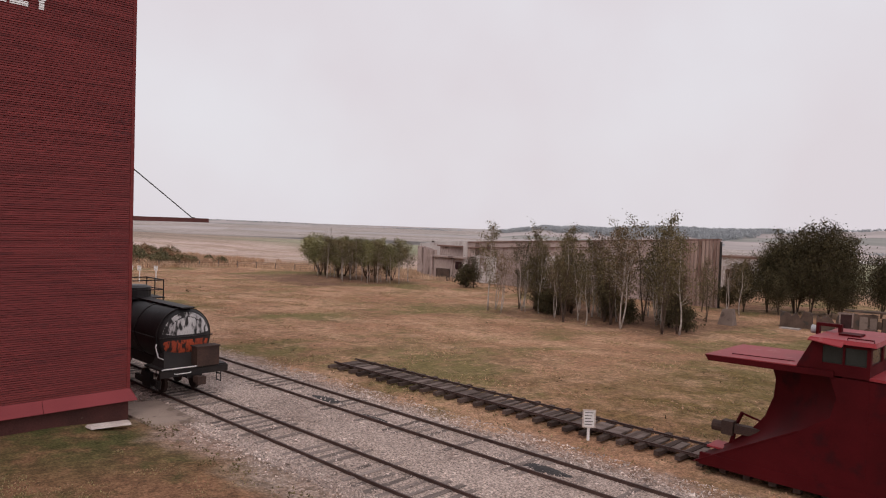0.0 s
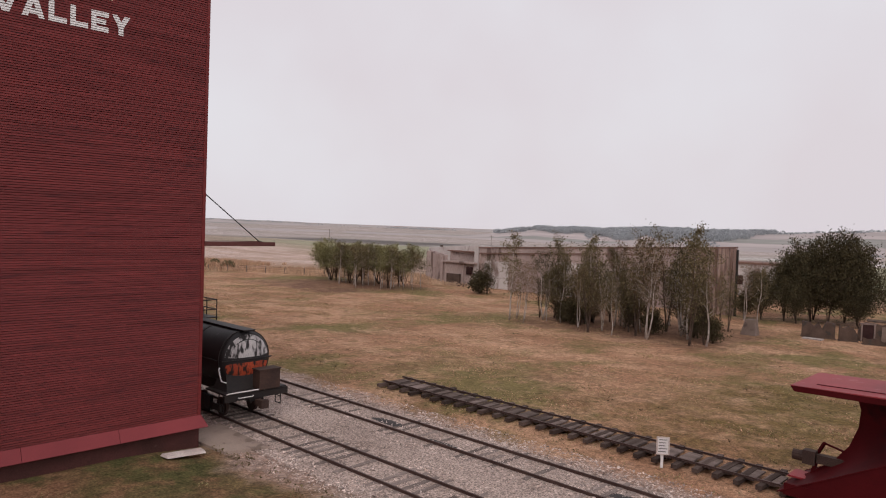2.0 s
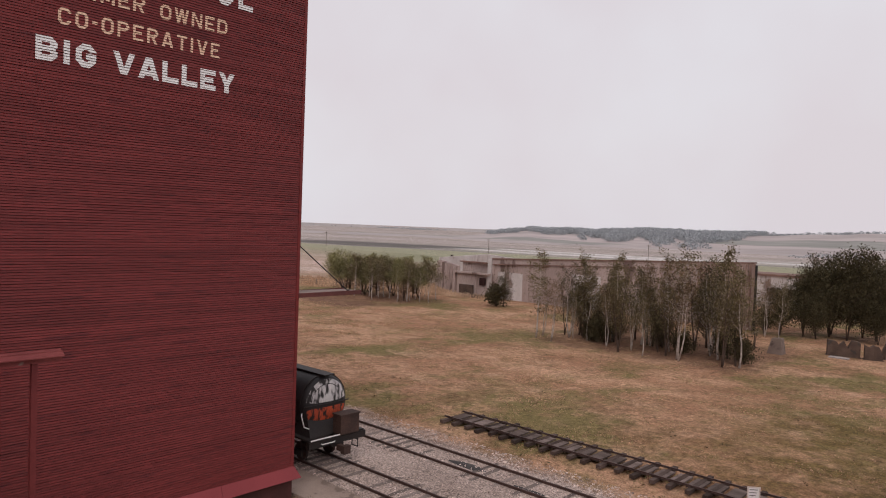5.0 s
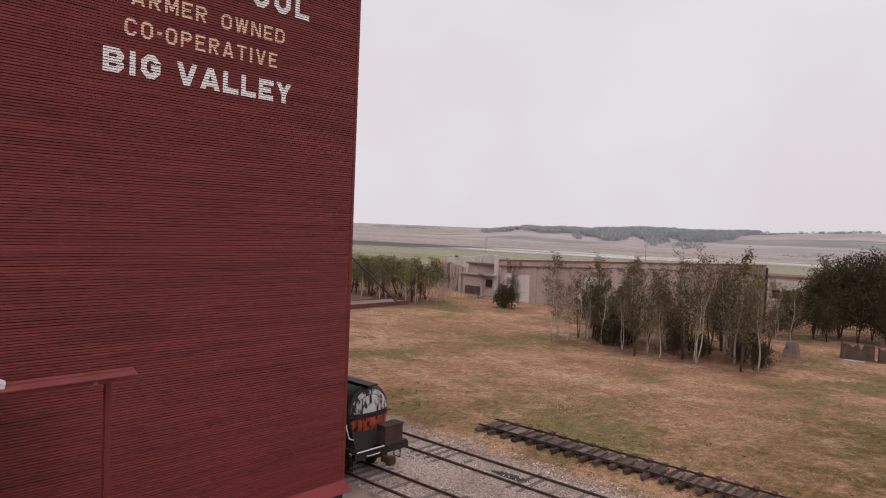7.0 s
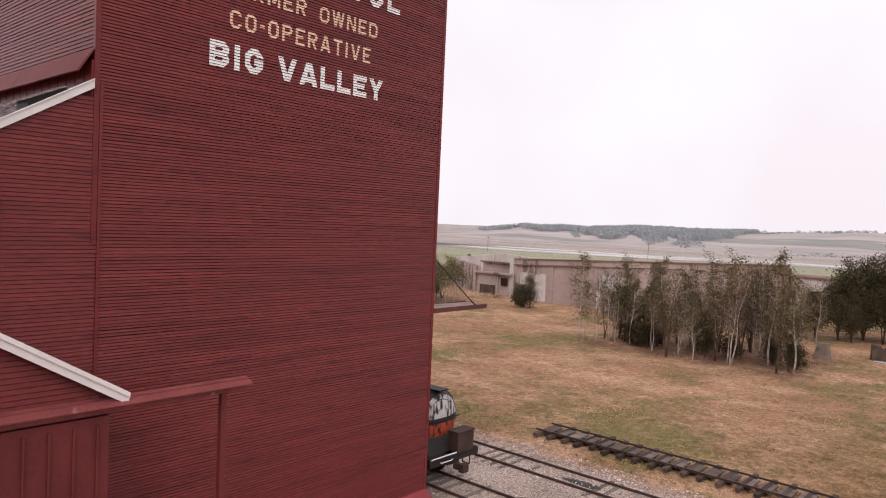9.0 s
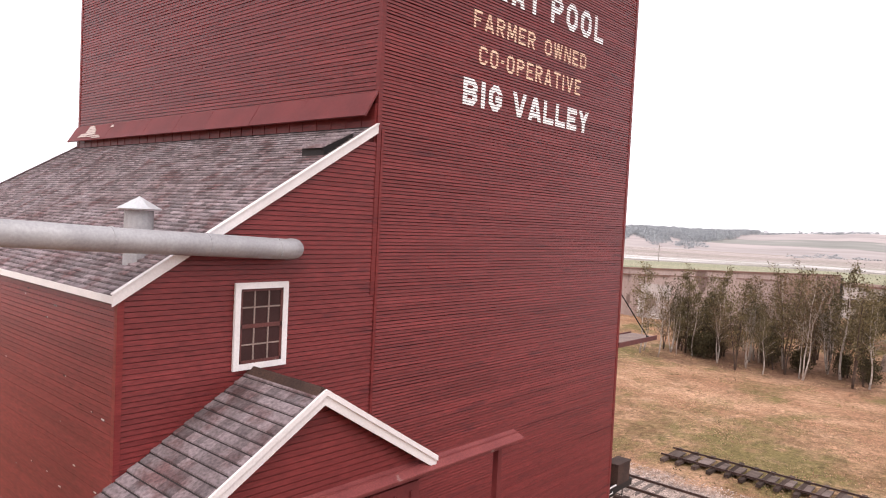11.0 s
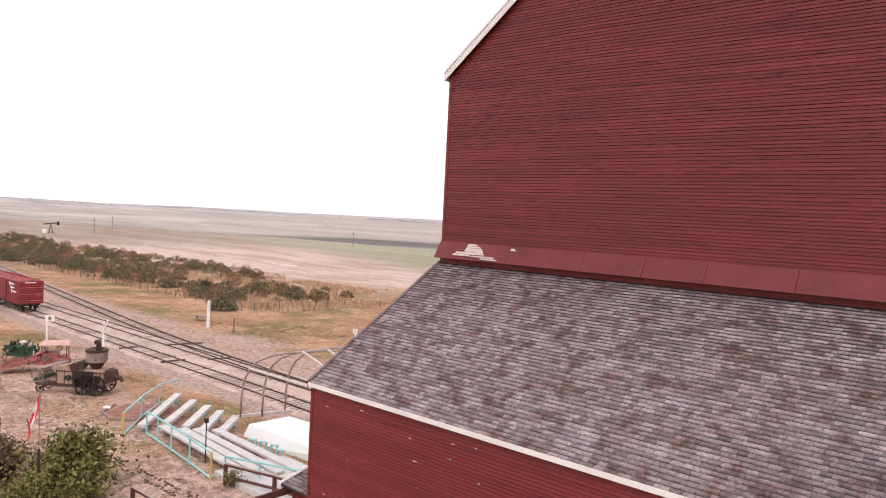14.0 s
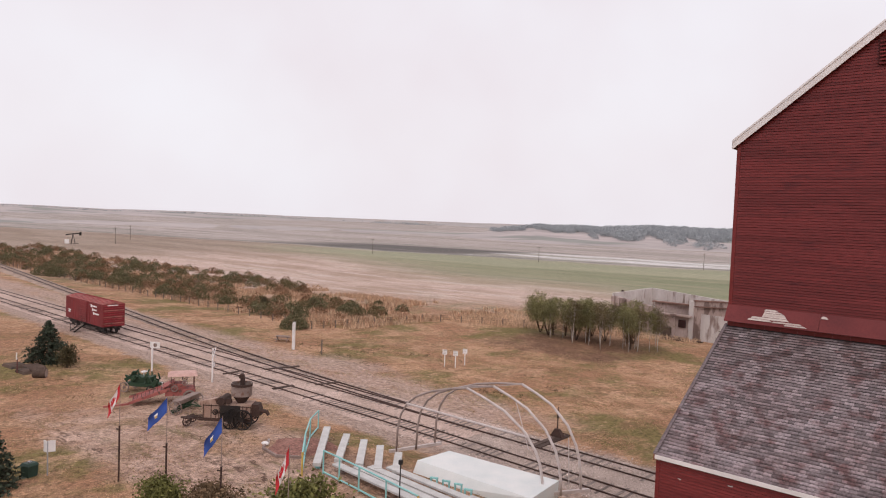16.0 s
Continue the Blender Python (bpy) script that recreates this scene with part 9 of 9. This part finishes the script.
# turquoise railings
def railing(pts, label, h=1.05, ends=None):
    x0, y0 = pts[0]
    t = thing("pipe_railing", label, "railing", (x0, y0, zg(x0, y0)), 0, "turquoise railings")
    P = [(x, y, zg(x, y)) for x, y in pts]
    part("top_rail", M().tube([(x, y, z + h) for x, y, z in P], 0.055, 8), TEAL, t, world=True)
    part("lower_rail", M().tube([(x, y, z + 0.14) for x, y, z in P], 0.055, 8), TEAL, t, world=True)
    for i, (x, y, z) in enumerate(P):
        yel = ends and i in ends
        part("post", M().tube([(x, y, z - 0.2), (x, y, z + h + 0.03)], 0.065 if yel else 0.05, 8), YELLOW if yel else TEAL, t, "yellow painted end post" if yel else "", world=True)
    return t
railing([(-69.9, -0.45), (-73.0, 2.2), (-76.0, 5.0), (-79.0, 8.2)], "turquoise pipe railing with a yellow end post", 1.5, (0,))
railing([(-69.3, 0.75), (-67.6, 0.6), (-65.6, 0.4), (-63.0, 0.1), (-60.2, -0.25)], "turquoise pipe railing beside the long benches", 1.5, (4,))
railing([(-60.2, 0.6), (-58.2, 1.4), (-56.0, 2.2), (-53.5, 3.1)], "turquoise pipe railing beside the boardwalk", 1.1)
for i, (x, y) in enumerate(((-63.0, 4.2), (-62.2, 4.4), (-61.4, 4.6), (-60.4, 4.3))):
    t = thing("bench_trestle", "small turquoise trestle between the benches", "trestle", (x, y, zg(x, y)), 20, "trestles")
    part("top", M().box(-0.25, 0.25, -0.08, 0.08, 0.6, 0.68), TEAL, t)
    for s in (-0.2, 0.2):
        part("leg", M().box(s - 0.04, s + 0.04, -0.06, 0.06, 0, 0.6), TEAL, t)
lp = thing("lamp_post", "thin black garden lamp post near the benches", "lamp post", (-62.7, 0.9, zg(-62.7, 0.9)), 0)
part("pole", M().tube([(0, 0, -0.2), (0, 0, 2.3)], 0.035, 8), IRON, lp)
part("lantern", M().box(-0.09, 0.09, -0.09, 0.09, 2.3, 2.55), IRON, lp)

# drive ramp rails of dark timber at the west door
def timber_rail(pts, label):
    x0, y0 = pts[0]
    t = thing("timber_railing", label, "railing", (x0, y0, zg(x0, y0)), 0, "drive railings")
    P = [(x, y, zg(x, y)) for x, y in pts]
    for hgt in (0.45, 1.05):
        part("rail", M().tube([(x, y, z + hgt) for x, y, z in P], 0.07, 6), BROWN, t, world=True)
    for x, y, z in P:
        part("post", M().box(x - 0.08, x + 0.08, y - 0.08, y + 0.08, z - 0.3, z + 1.1), BROWN, t, world=True)
    part("cap_board", M().tube([(x, y, z + 1.13) for x, y, z in P], 0.05, 4), CONCRETE, t, "pale strip along the top", world=True)
    return t
timber_rail([(-59.3, -4.85), (-56.3, -4.75), (-53.2, -4.7), (-50.0, -4.7), (-46.6, -4.7)], "dark red timber railing along the drive ramp")
timber_rail([(-59.2, 0.0), (-56.2, 0.9), (-53.2, 1.4), (-50.0, 1.4)], "dark red timber railing along the drive ramp")
flb = tree_proto("flower_shrub", "small mixed shrub with pale flowers", 95, 0.9, 0.03, BARK_DARK, LEAF_FRESH, 9, 0.1, 0.6, 500, 0.07, 0.14, 0.5, 3, 0.3)
flb.matrix_basis = Matrix.Translation((-58.6, 0.2, zg(-58.6, 0.2)))

# far pumpjack and power poles
pj = thing("pumpjack", "small dark oil pumpjack far out in the valley", "pumpjack", (-420, 122, zg(-420, 122) - 0.6), 75)
pj.scale = (0.85, 0.85, 0.85)
part("base", M().box(-3, 3, -0.8, 0.8, 0, 0.6), IRON, pj)
part("samson_post", M().bar((-1.0, -0.7, 0.5), (0, 0, 6.2), 0.3).bar((-1.0, 0.7, 0.5), (0, 0, 6.2), 0.3).bar((1.2, 0, 0.5), (0, 0, 6.2), 0.3), IRON, pj)
part("walking_beam", M().bar((-4.0, 0, 5.8), (3.6, 0, 6.8), 0.45, 0.6), IRON, pj)
part("horse_head", M().box(3.4, 4.6, -0.3, 0.3, 5.4, 7.6), IRON, pj)
part("engine_box", M().box(-4.5, -2.2, -1.0, 1.0, 0.3, 2.8), WHITE, pj)
for i, (x, y) in enumerate(((-418, 143), (-480, 180), (-330, 250), (-250, 300), (-170, 330))):
    t = thing("power_pole", "thin wooden power pole in the valley", "power pole", (x, y, zg(x, y) - 1.0), 30, "power poles")
    part("pole", M().tube([(0, 0, -0.5), (0, 0, 9.5)], [0.16, 0.1], 6), FENCE_WOOD, t)
    part("crossarm", M().box(-1.1, 1.1, -0.07, 0.07, 8.7, 8.85), FENCE_WOOD, t)
